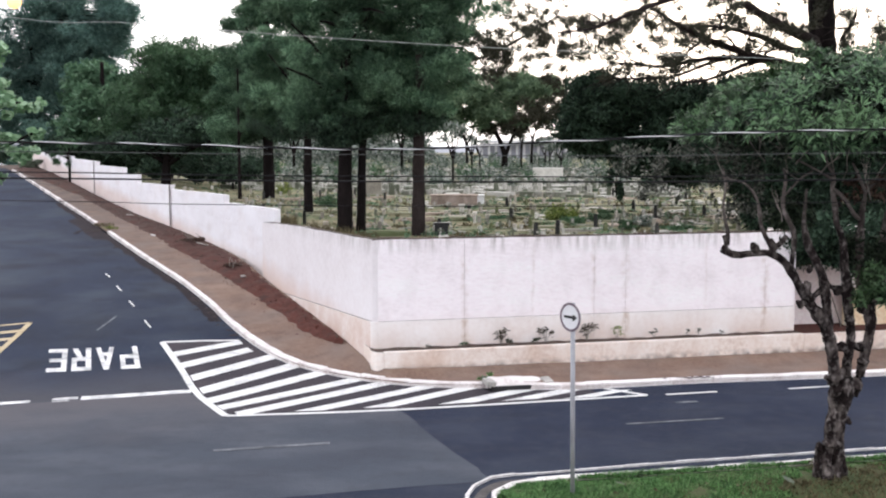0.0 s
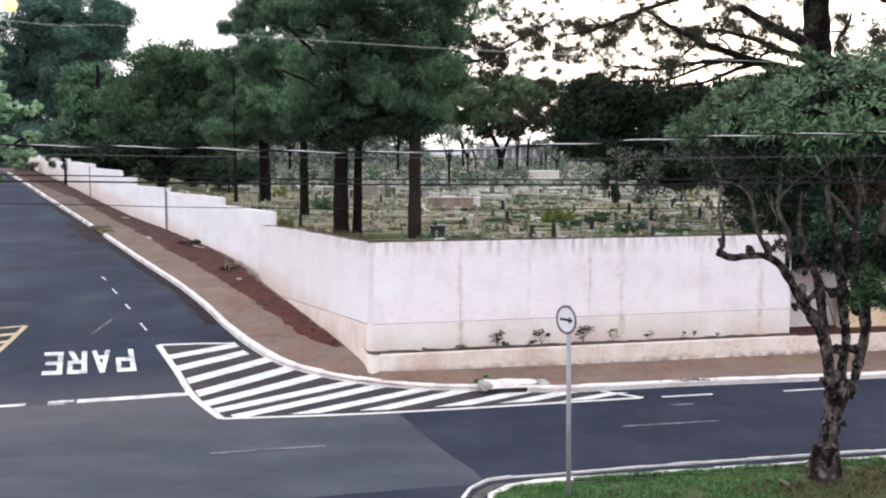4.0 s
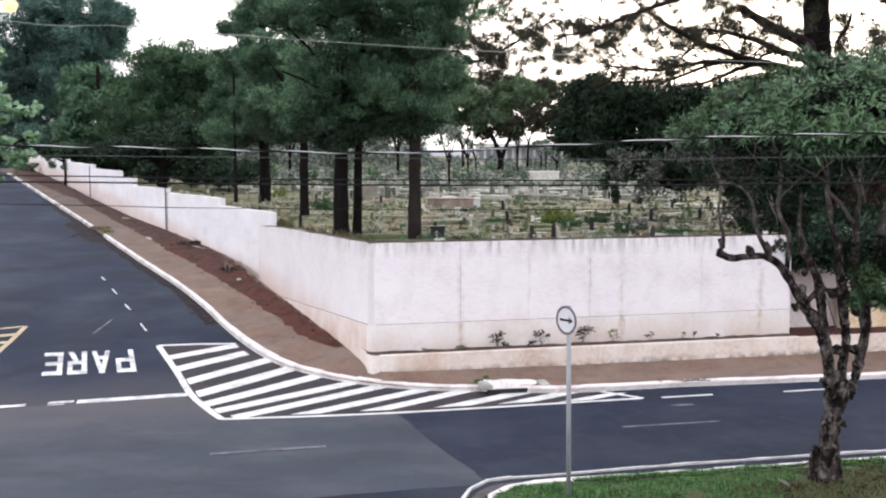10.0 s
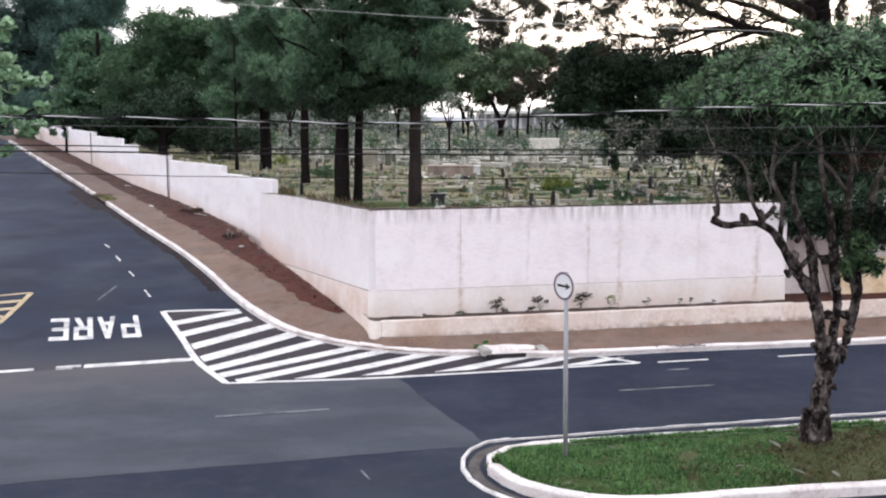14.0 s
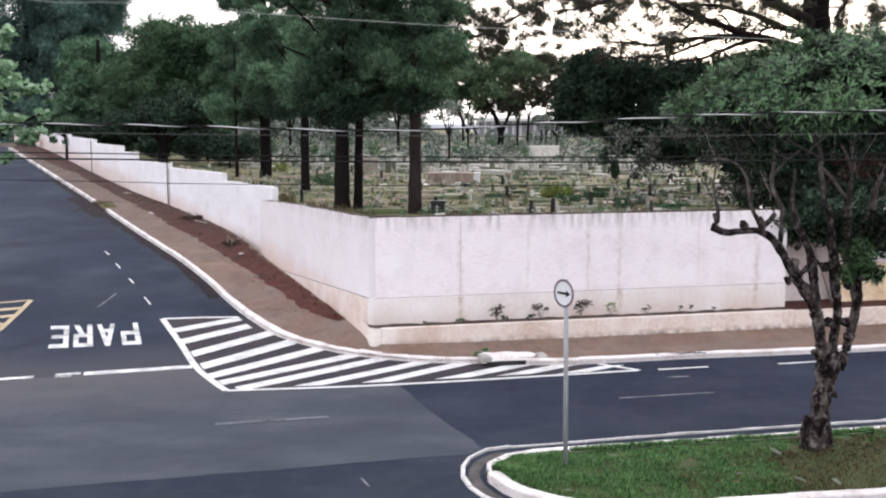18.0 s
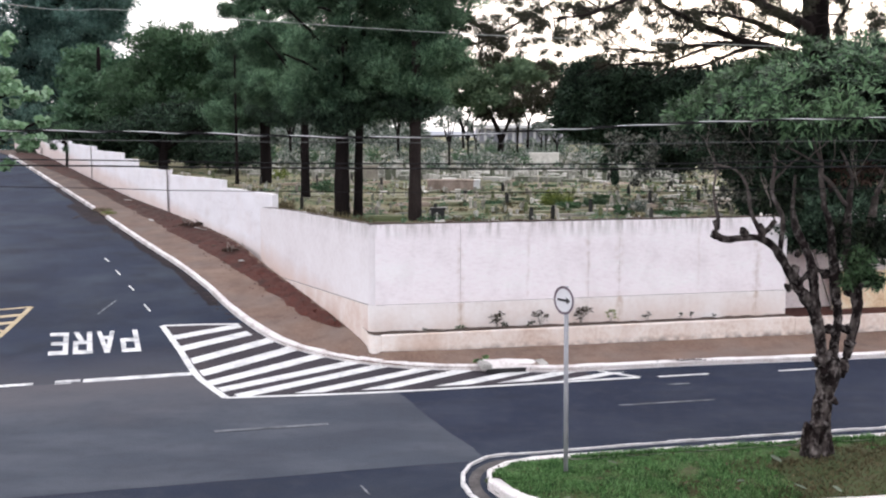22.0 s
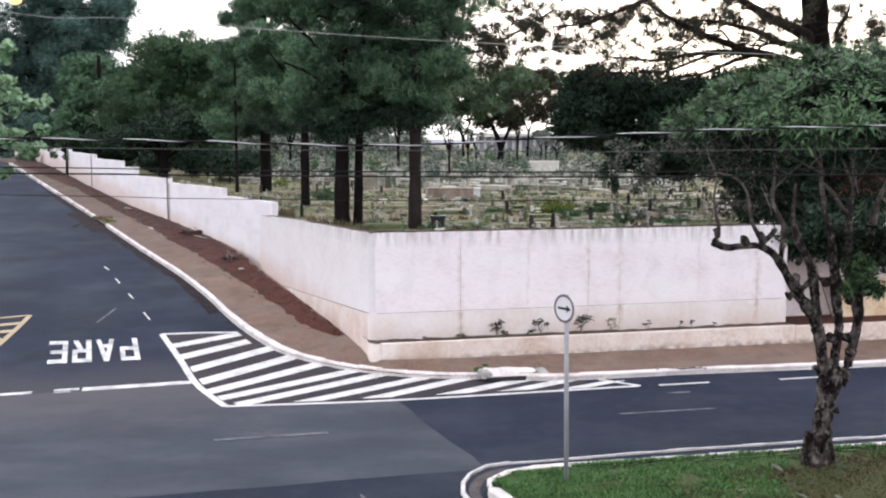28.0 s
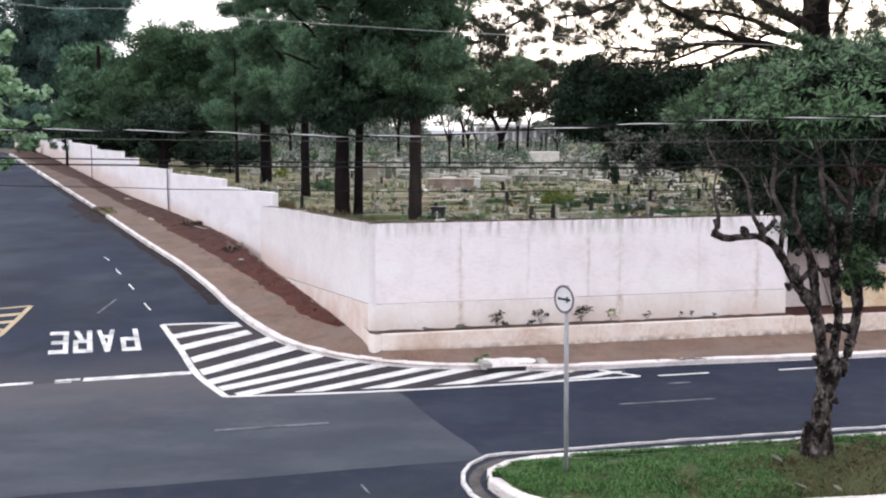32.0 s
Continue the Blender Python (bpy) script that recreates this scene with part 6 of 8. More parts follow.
leaves("withered_leaves", brown, 420, 0.11, 0.035, M_LITTER, 47, it, 0.1, "withered reddish-brown leaves among the twigs", up=-0.6)
leaves("shoot_foliage", [(*TP(1520, 445, 15.5), 0.25, 0.3, 0.30), (*TP(1500, 475, 15.4), 0.14, 0.15, 0.15), (*TP(1548, 475, 15.4), 0.18, 0.15, 0.16)], 1100, 0.15, 0.04, M_LEAF, 43, it, 0.2, "fresh green shoots on the limbs", up=-0.5)
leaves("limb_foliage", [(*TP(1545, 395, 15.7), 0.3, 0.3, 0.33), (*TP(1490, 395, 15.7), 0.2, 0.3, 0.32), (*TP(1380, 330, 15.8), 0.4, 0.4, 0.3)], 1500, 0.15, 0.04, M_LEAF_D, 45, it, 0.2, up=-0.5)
# grey-green hanging foliage on the dome's shaded side
grey = []
for k in range(230):
    x, y = R.uniform(1070, 1335), R.uniform(212, 350)
    if y > 258 + 0.42 * (x - 1070) + 60 * noise.noise((x * 0.02, y * 0.02, 3)) or noise.noise((x * 0.03, y * 0.05, 9)) < -0.12:
        continue
    grey.append((*TP(x, y, 16.2 + R.uniform(-0.6, 0.8)), 0.14, 0.18, 0.12))
leaves("hanging_sprays", grey, 2300, 0.085, 0.034, M_DRYLEAF, 44, it, 0.2, "sparse grey-green sprays with gaps")

# pines behind the wall


def pine(x, y, z, girth, height, blobs, n, seed, label, lean=(0, 0), bark=None, mat=None, size=0.19, k=30, rel=0.46, name="pine_tree", wide=0.15):
    t = stand(name, x, y, z, label, "cemetery pines")
    R = random.Random(seed)
    limbs = [([(x, y, z - 1.6), (x + lean[0] * 0.3, y + lean[1] * 0.3, z + height * 0.3), (x + lean[0] * 0.8, y, z + height * 0.65), (x + lean[0], y + lean[1], z + height)], girth, girth * 0.35)]
    for b in blobs:
        for _ in range(4):
            zs = z + height * R.uniform(0.35, 0.8)
            e = (b[0] + R.uniform(-0.7, 0.7) * b[3], b[1] + R.uniform(-0.7, 0.7) * b[4], b[2] + R.uniform(-0.5, 0.5) * b[5])
            s = (x + lean[0] * 0.5, y, min(zs, e[2] - 0.1))
            limbs.append(([s, ((s[0] + e[0]) / 2, (s[1] + e[1]) / 2, (s[2] + e[2]) / 2 + 0.25), e], girth * 0.28, 0.03))
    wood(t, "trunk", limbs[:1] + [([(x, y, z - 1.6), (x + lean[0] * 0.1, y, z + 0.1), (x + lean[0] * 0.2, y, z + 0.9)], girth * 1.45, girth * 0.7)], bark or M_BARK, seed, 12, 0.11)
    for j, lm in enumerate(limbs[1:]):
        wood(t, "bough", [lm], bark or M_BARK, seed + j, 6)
    cl = clumps(blobs, k, rel, seed, 0.62) + [tuple(b[:3]) + tuple(v * 0.55 for v in b[3:]) for b in blobs]
    leaves("crown", cl, n, size, size * wide, mat or M_PINE, seed + 2, t, 0.3, up=0.5, bend=0.15, out=1.8)
    return t


dense = "tall dark green pine behind the cemetery wall"
pine(-3.33, 33.30, 2.49, 0.28, 10.2, [(-4.08, 33.30, 7.27, 2.04, 2.04, 1.48), (-2.26, 33.30, 7.46, 1.85, 2.04, 1.48), (-3.33, 33.30, 8.71, 2.41, 2.22, 1.67), (-2.59, 33.30, 9.92, 2.59, 2.22, 1.48), (-4.83, 33.76, 9.82, 2.06, 1.85, 1.50), (-3.67, 33.67, 6.61, 0.84, 1.11, 0.56)], 118000, 101, dense, (0.2, 0))
pine(-2.85, 33.67, 2.47, 0.18, 8.3, [(-2.70, 34.23, 6.60, 1.14, 1.39, 0.95), (-1.76, 34.23, 8.07, 1.33, 1.39, 1.14)], 40000, 102, "slim forked pine behind the cemetery wall", (0.30, 0))
pine(-0.92, 33.00, 2.44, 0.24, 10, [(-0.81, 33.50, 6.93, 1.40, 2.00, 1.30), (-0.07, 33.50, 8.01, 1.49, 2.00, 1.30), (-0.80, 33.50, 9.08, 1.67, 2.00, 1.30), (0.11, 33.50, 10.14, 1.67, 2.00, 1.30)], 62000, 103, "reddish-barked pine close behind the cemetery wall", (0.1, 0), M_BARK2)
pine(-5.46, 40.40, 2.61, 0.21, 9, [(-6.38, 41.00, 7.31, 1.82, 2.00, 1.59), (-7.02, 41.00, 8.64, 1.82, 2.00, 1.59), (-5.48, 41.00, 7.09, 1.37, 2.00, 1.37)], 95000, 104, dense)
pine(-8.69, 50.00, 2.71, 0.33, 11, [(-9.70, 50.00, 7.51, 1.94, 2.50, 1.94), (-9.11, 50.00, 9.39, 1.94, 2.50, 1.67), (-8.34, 50.00, 6.97, 1.94, 2.50, 1.39), (-9.34, 50.00, 11.26, 1.53, 2.50, 1.39), (-10.07, 50.00, 8.99, 1.11, 2.00, 1.53)], 105000, 105, dense)
pine(-9.50, 47.00, 2.79, 0.10, 6, [(-10.14, 48.00, 5.98, 1.07, 1.50, 0.93)], 5000, 106, "thin young pine behind the cemetery wall")
pine(-19.08, 70.00, 3.06, 0.40, 6.8, [(-18.58, 70.00, 8.05, 3.50, 4.00, 3.11), (-16.62, 70.00, 9.56, 2.72, 4.00, 2.33), (-20.53, 70.00, 7.29, 2.72, 4.00, 2.33), (-18.13, 70.00, 10.13, 3.11, 4.00, 2.14), (-18.10, 70.00, 10.99, 2.72, 4.00, 1.63), (-15.63, 70.00, 10.39, 1.94, 4.00, 1.56), (-21.45, 72.00, 8.99, 1.80, 4.00, 1.60), (-18.97, 72.00, 6.37, 1.80, 3.00, 1.00)], 115000, 107, "round-crowned broad tree behind the street wall", (0, 0), None, M_ROUND, 0.27, 44, 0.9, "broad_tree", 0.3)
# darker needles put the shade of the lower crowns into colour
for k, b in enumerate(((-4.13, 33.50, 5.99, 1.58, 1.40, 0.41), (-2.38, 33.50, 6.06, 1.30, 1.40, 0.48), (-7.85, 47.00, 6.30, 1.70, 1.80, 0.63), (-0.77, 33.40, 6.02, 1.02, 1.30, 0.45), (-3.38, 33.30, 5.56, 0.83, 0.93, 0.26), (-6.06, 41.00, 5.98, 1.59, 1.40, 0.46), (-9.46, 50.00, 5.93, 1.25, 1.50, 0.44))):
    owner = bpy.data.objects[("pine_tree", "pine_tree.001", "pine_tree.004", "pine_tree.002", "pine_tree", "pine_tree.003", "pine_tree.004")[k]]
    leaves("dead_sprays", clumps([b], 44, 0.4, 400 + k, 0.6), 4500, 0.2, 0.03, M_PINE_D, 410 + k, owner, 0.2, "lower needles with shade put in their colour", up=-0.4)
pine(-24.72, 74.00, 3.40, 0.35, 8, [(-23.90, 75.00, 7.40, 1.90, 3.00, 2.30), (-22.66, 74.00, 8.90, 2.10, 4.00, 1.90), (-24.20, 75.00, 5.40, 1.80, 3.00, 1.50)], 13500, 108, "dark broad tree beside the street wall", (0, 0), None, M_PINE, 0.5, 34, 0.8, "broad_tree", 0.3)
pine(-28.93, 80.00, 3.46, 0.35, 5, [(-27.06, 78.00, 9.64, 1.73, 3.00, 2.17), (-28.23, 78.00, 7.53, 1.52, 3.00, 2.17), (-26.38, 78.00, 10.69, 1.08, 3.00, 1.30), (-26.10, 73.00, 6.90, 1.20, 1.50, 1.50), (-25.40, 73.00, 8.60, 1.00, 1.50, 1.20), (-26.60, 73.00, 5.40, 1.10, 1.50, 1.10)], 15000, 109, "pale green broad tree beside the street", (0, 0), None, M_PALE, 0.5, 30, 0.7, "broad_tree", 0.3)
pine(-36.02, 90.00, 3.67, 0.6, 22, [(-36.82, 90.00, 6.91, 4.50, 5.00, 3.50), (-34.16, 90.00, 10.81, 4.50, 5.00, 3.50), (-31.55, 90.00, 14.19, 4.25, 5.00, 3.00), (-35.47, 90.00, 14.19, 5.50, 5.00, 4.00), (-33.30, 90.00, 18.48, 5.25, 5.00, 4.00), (-37.61, 90.00, 10.81, 4.00, 5.00, 4.00), (-29.45, 90.00, 15.15, 1.40, 3.00, 1.50), (-28.60, 90.00, 16.82, 1.10, 3.00, 1.25), (-31.16, 90.00, 11.78, 2.75, 4.00, 2.25)], 200000, 110, "huge blue-green conifer beyond the end of the wall", (0.5, 0), None, M_CONIFER, 0.36, 60, 1.0, "conifer", 0.22)
pine(-17.88, 80.00, 2.71, 0.4, 7.2, [(-18.21, 80.00, 6.72, 2.67, 3.00, 2.22), (-16.82, 80.00, 9.32, 2.22, 3.00, 2.67)], 14000, 111, "dark tree behind the pines", (0, 0), None, M_PINE, 0.55, 30, 0.8, "broad_tree", 0.3)
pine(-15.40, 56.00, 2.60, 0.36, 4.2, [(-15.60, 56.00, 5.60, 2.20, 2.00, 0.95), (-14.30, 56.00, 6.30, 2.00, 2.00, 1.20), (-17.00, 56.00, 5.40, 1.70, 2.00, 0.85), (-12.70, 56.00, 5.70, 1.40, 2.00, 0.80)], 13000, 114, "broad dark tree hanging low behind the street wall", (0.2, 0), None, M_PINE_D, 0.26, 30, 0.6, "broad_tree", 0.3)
wood(bpy.data.objects["pine_tree.001"], "root_flare", [([(-3.12, 33.4, 1.9), (-3.12, 33.4, 2.45), (-3.10, 33.45, 2.85)], 0.30, 0.03), ([(-3.62, 33.3, 2.0), (-3.52, 33.3, 2.4), (-3.38, 33.3, 3.1)], 0.16, 0.06)], M_BARK, 115, 12)
# wide tree in the middle distance with a flat crown and forked stems
mt = stand("broad_tree", *(6.14, 110.00, 2.34), "wide flat-crowned tree with forked stems in the cemetery", "cemetery trees")
wood(mt, "trunk", [([(6.20, 110.00, 3.32), (6.19, 110.00, 4.59), (5.82, 110.00, 5.79), (5.08, 110.00, 7.29), (3.98, 110.00, 9.09)], 0.34, 0.12), ([(6.31, 110.00, 4.59), (6.79, 110.00, 5.79), (7.32, 110.00, 7.29), (7.91, 110.00, 9.09)], 0.24, 0.10), ([(2.19, 110.00, 3.69), (2.06, 110.00, 5.79), (1.45, 110.00, 7.89)], 0.16, 0.08), ([(2.06, 110.00, 5.49), (2.66, 110.00, 6.69), (3.14, 110.00, 8.19)], 0.10, 0.06), ([(9.11, 110.00, 3.69), (9.21, 110.00, 6.09), (9.91, 110.00, 8.19), (10.91, 110.00, 10.28)], 0.15, 0.06), ([(9.21, 110.00, 6.09), (8.71, 110.00, 7.59)], 0.10, 0.05)], M_BARK, 51)
leaves("crown", clumps([(4.88, 110.00, 11.17, 4.58, 5.00, 2.20), (7.89, 110.00, 11.35, 2.44, 5.00, 1.83), (9.69, 110.00, 11.70, 3.06, 4.00, 1.22), (1.57, 110.00, 10.57, 3.67, 4.00, 2.93), (3.99, 110.00, 8.79, 4.58, 4.00, 1.53), (-0.54, 110.00, 9.09, 2.44, 4.00, 3.06)], 46, 0.8, 52), 26000, 0.6, 0.17, M_HAZY, 53, mt, 0.3)
leaves("brown_sprays", clumps([(10.92, 110.00, 9.68, 1.83, 3.00, 2.75), (9.43, 110.00, 8.19, 2.44, 3.00, 1.22), (5.81, 110.00, 7.29, 3.67, 3.00, 0.73)], 30, 0.55, 152), 5200, 0.5, 0.12, M_SPRIG, 153, mt, 0.2, "thin brownish sprays with sky between")
# dark dense tree
dk = stand("dark_tree", *(12.75, 42.00, 2.31), "dense very dark evergreen behind the wall", "cemetery trees")
wood(dk, "trunk", [([(12.75, 42.00, 2.18), (12.56, 42.00, 4.39), (11.22, 42.00, 6.23)], 0.16, 0.10), ([(11.70, 42.00, 5.54), (9.41, 42.00, 4.85), (7.69, 41.50, 4.97), (6.82, 41.00, 4.19), (6.77, 41.00, 3.28)], 0.06, 0.02)], M_BARK, 54)
leaves("crown", clumps([(6.36, 42.00, 6.68, 1.40, 2.00, 1.17), (7.98, 42.00, 6.46, 1.87, 2.00, 1.40), (6.27, 42.00, 5.59, 1.21, 2.00, 0.98), (8.02, 42.00, 4.97, 1.87, 2.00, 1.17), (10.30, 43.00, 6.25, 2.15, 2.00, 1.31), (12.95, 44.00, 6.52, 2.20, 2.00, 1.47), (10.12, 43.00, 4.37, 1.91, 2.00, 0.96), (11.70, 43.00, 6.88, 1.43, 2.00, 0.84), (12.46, 43.00, 6.77, 1.10, 1.50, 0.86), (9.57, 43.00, 6.93, 1.67, 2.00, 0.67), (6.00, 42.00, 7.55, 0.98, 2.00, 0.61), (7.50, 42.00, 7.18, 1.28, 2.00, 0.56), (10.87, 43.00, 6.88, 1.43, 2.00, 0.57), (5.22, 42.00, 6.23, 0.58, 1.50, 1.40), (9.95, 43.00, 7.10, 1.20, 1.60, 0.70), (11.10, 43.00, 7.15, 1.20, 1.60, 0.80), (12.30, 43.00, 7.30, 1.20, 1.60, 0.92), (13.30, 43.00, 7.50, 1.10, 1.50, 0.95)], 40, 0.5, 55), 112000, 0.26, 0.065, M_PINE_D, 56, dk, 0.3)
leaves("hanging_spray", clumps([(6.86, 41.00, 3.46, 0.18, 0.20, 0.59), (7.25, 41.00, 4.28, 0.55, 0.30, 0.32), (6.60, 41.00, 4.14, 0.23, 0.20, 0.46), (8.08, 41.00, 3.96, 0.46, 0.30, 0.23)], 12, 0.13, 156), 2400, 0.2, 0.04, M_PINE_D, 157, dk, 0.2)
rd = stand("dark_tree", *(12.02, 34.00, 2.31), "dense dark evergreen seen behind the island tree", "cemetery trees")
wood(rd, "trunk", [([(12.03, 34.00, 2.76), (11.95, 34.00, 4.55), (12.05, 34.00, 6.40)], 0.3, 0.12)], M_BARK, 57)
leaves("crown", clumps([(11.29, 33.00, 3.29, 1.28, 1.50, 1.10), (12.77, 33.00, 2.92, 1.47, 1.50, 1.28), (12.32, 34.00, 4.55, 2.08, 2.00, 1.32), (13.83, 33.00, 3.65, 1.28, 1.50, 1.65), (10.29, 33.00, 3.11, 0.55, 1.00, 0.55), (11.60, 29.00, 2.06, 0.97, 0.80, 0.48), (9.40, 33.00, 4.65, 0.95, 1.00, 0.60), (10.50, 33.00, 4.95, 1.20, 1.20, 0.70), (9.90, 33.00, 4.00, 0.85, 1.00, 0.55), (10.90, 33.00, 3.95, 1.10, 1.00, 0.90), (8.60, 33.20, 4.95, 0.70, 0.80, 0.35), (12.40, 33.00, 5.40, 1.50, 1.20, 0.55), (9.30, 33.00, 5.35, 1.20, 1.00, 0.30), (14.20, 33.00, 5.20, 1.30, 1.00, 0.90), (13.00, 33.00, 4.40, 0.95, 0.80, 0.65), (14.10, 33.00, 4.30, 0.95, 0.80, 0.75)], 34, 0.42, 58), 96000, 0.22, 0.05, M_PINE_D, 59, rd, 0.3)
# shrub filling the recess, and dark growth behind the street wall
rs = thing("recess_shrub", (*along(12.4, 0.45), 0.6), "overgrown shrub filling the recess beyond the wall, darkened for shade", "shrub")
wood(rs, "stem", [([(*along(12.4, 0.45), 0.5), (*along(12.3, 0.45), 1.6), (*along(12.2, 0.4), 2.6)], 0.02, 0.012), ([(*along(12.2, 0.45), 0.5), (*along(11.5, 0.5), 2.4)], 0.018, 0.01)], M_TWIG, 70)
# dark needle colour puts the canopy's shade into this shrub
leaves("foliage", clumps([(9.00, 25.20, 3.01, 0.63, 0.40, 0.48), (9.77, 25.20, 3.07, 0.63, 0.40, 0.59), (10.56, 25.20, 2.90, 0.63, 0.40, 0.60), (10.90, 24.95, 2.62, 0.50, 0.30, 0.40), (8.70, 25.60, 3.26, 0.36, 0.30, 0.28), (8.80, 25.60, 2.79, 0.50, 0.30, 0.40), (9.44, 25.40, 2.67, 0.85, 0.30, 0.48), (10.21, 25.20, 2.62, 0.84, 0.30, 0.48)], 16, 0.3, 71), 21000, 0.17, 0.05, M_PINE_D, 72, rs, 0.3)
# some of these bushes are added as dark shade under the crowns
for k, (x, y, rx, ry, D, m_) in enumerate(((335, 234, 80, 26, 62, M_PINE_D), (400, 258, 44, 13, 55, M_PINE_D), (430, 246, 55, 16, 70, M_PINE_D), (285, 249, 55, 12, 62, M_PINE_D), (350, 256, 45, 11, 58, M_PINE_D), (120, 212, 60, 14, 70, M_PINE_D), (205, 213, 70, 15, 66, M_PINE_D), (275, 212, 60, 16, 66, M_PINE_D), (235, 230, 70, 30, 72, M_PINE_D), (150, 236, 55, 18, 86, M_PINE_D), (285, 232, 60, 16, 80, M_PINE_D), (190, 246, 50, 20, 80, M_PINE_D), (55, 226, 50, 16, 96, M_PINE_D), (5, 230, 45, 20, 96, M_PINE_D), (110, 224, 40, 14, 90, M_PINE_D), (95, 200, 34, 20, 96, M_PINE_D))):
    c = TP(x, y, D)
    t = thing("understorey_bush", (c[0], c[1], lz(*pq(c[0], c[1]))), "dark bushy growth behind the wall, partly standing in for shade", "bush", "bushes behind the wall")
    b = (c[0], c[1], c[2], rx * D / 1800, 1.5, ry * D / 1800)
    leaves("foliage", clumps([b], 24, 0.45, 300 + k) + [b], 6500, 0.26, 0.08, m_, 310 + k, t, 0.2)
# great pine with spreading bare boughs
gp = stand("great_pine", *(14.86, 40.00, 2.30), "great old pine with long spreading boughs and hanging needle sprays", "cemetery pines")
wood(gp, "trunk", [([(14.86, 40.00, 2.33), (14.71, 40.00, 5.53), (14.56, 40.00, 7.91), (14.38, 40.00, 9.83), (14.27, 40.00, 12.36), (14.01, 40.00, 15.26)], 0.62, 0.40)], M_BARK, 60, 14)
BO = [
    ([(14.30, 40.00, 8.92), (13.86, 39.56, 9.26), (13.32, 39.12, 9.42), (12.24, 38.68, 9.80), (11.64, 38.24, 10.01), (10.77, 37.80, 10.42)], 0.26, 0.14),
    ([(14.31, 40.00, 8.60), (13.54, 39.69, 8.84), (12.67, 39.37, 9.03), (11.75, 39.06, 9.39), (11.18, 38.74, 9.46), (10.40, 38.43, 9.61), (9.61, 38.11, 9.65), (8.85, 37.80, 9.62)], 0.17, 0.04),
    ([(14.33, 40.00, 8.06), (13.14, 39.73, 8.36), (11.83, 39.45, 8.63), (11.01, 39.17, 8.82), (10.14, 38.90, 9.10), (9.52, 38.62, 9.26), (8.75, 38.35, 9.60), (8.21, 38.08, 9.81), (7.71, 37.80, 10.08)], 0.19, 0.07)]
BO += [
    ([(13.45, 40.00, 8.32), (11.73, 39.69, 8.59), (10.60, 39.37, 8.63), (9.73, 39.06, 8.54), (8.88, 38.74, 8.39), (7.95, 38.43, 8.22), (7.18, 38.11, 8.25), (6.04, 37.80, 8.31)], 0.13, 0.03),
    ([(12.56, 40.00, 8.66), (11.43, 39.45, 8.40), (10.50, 38.90, 8.04), (9.58, 38.35, 7.71), (8.68, 37.80, 7.60)], 0.10, 0.04),
    ([(11.04, 39.45, 8.66), (10.01, 39.36, 8.45), (9.04, 39.12, 8.06), (8.33, 38.68, 7.84), (7.29, 38.24, 7.77), (6.05, 37.80, 7.74)], 0.07, 0.025)]
BO += [
    ([(14.52, 40.00, 8.70), (14.80, 39.56, 8.62), (15.08, 39.12, 8.92), (14.69, 38.68, 9.27), (14.75, 38.24, 9.59), (14.80, 37.80, 10.02)], 0.11, 0.06),
    ([(9.52, 38.62, 9.26), (9.13, 38.50, 8.92), (8.47, 37.80, 8.41)], 0.05, 0.02),
    ([(11.01, 39.17, 8.82), (10.60, 38.90, 9.23), (9.98, 37.80, 9.48)], 0.05, 0.02),
    ([(12.67, 39.37, 9.03), (11.99, 38.90, 8.81), (11.14, 37.80, 8.75)], 0.06, 0.02)]
BO += [
    ([(14.33, 40.00, 11.10), (10.59, 38.00, 11.21), (7.34, 37.00, 10.27), (5.27, 36.50, 9.43), (3.84, 36.00, 9.18)], 0.16, 0.03),
    ([(14.27, 40.00, 12.36), (16.16, 39.00, 10.95), (17.85, 38.00, 10.00)], 0.14, 0.04)]
for j, lm in enumerate(BO):
    wood(gp, "bough", [lm], M_BARK2, 61 + j, 8)
tw = []
R = random.Random(62)
for pts, r0, r1 in BO:
    L = smooth_line(pts, 0.5)
    for p in L[len(L) // 4:]:
        for _ in range(3):
            e = p + Vector((R.uniform(-1.3, 0.4), R.uniform(-0.5, 0.5), R.uniform(-0.7, 0.55)))
            tw.append(([p, p.lerp(e, 0.5) + Vector((0, 0, R.uniform(-0.05, 0.12))), e], 0.028, 0.007))
wood(gp, "twig_spray", tw, M_BARK2, 63, 5)["kind"] = "stuff"
spr = []
for x0, x1, y0, y1, k in ((1030, 1250, -10, 45, 70), (1000, 1060, -20, 60, 26), (1060, 1330, -90, 0, 90), (1040, 1200, 50, 98, 34), (1480, 1570, -30, 45, 34), (1250, 1450, -60, 15, 45), (1330, 1560, -160, -60, 80), (1150, 1330, 55, 100, 16), (1200, 1400, -5, 40, 34), (1540, 1570, 0, 60, 14)):
    for _ in range(k):
        r = R.uniform(0.14, 0.36)
        spr.append((*TP(R.uniform(x0, x1), R.uniform(y0, y1), 38 + R.uniform(-1.5, 1.5)), r, r, r * 0.8))
leaves("needle_sprays", spr, 40000, 0.20, 0.024, M_SPRIG, 64, gp, 0.2, "hanging sprays with sky between", bend=0.1)
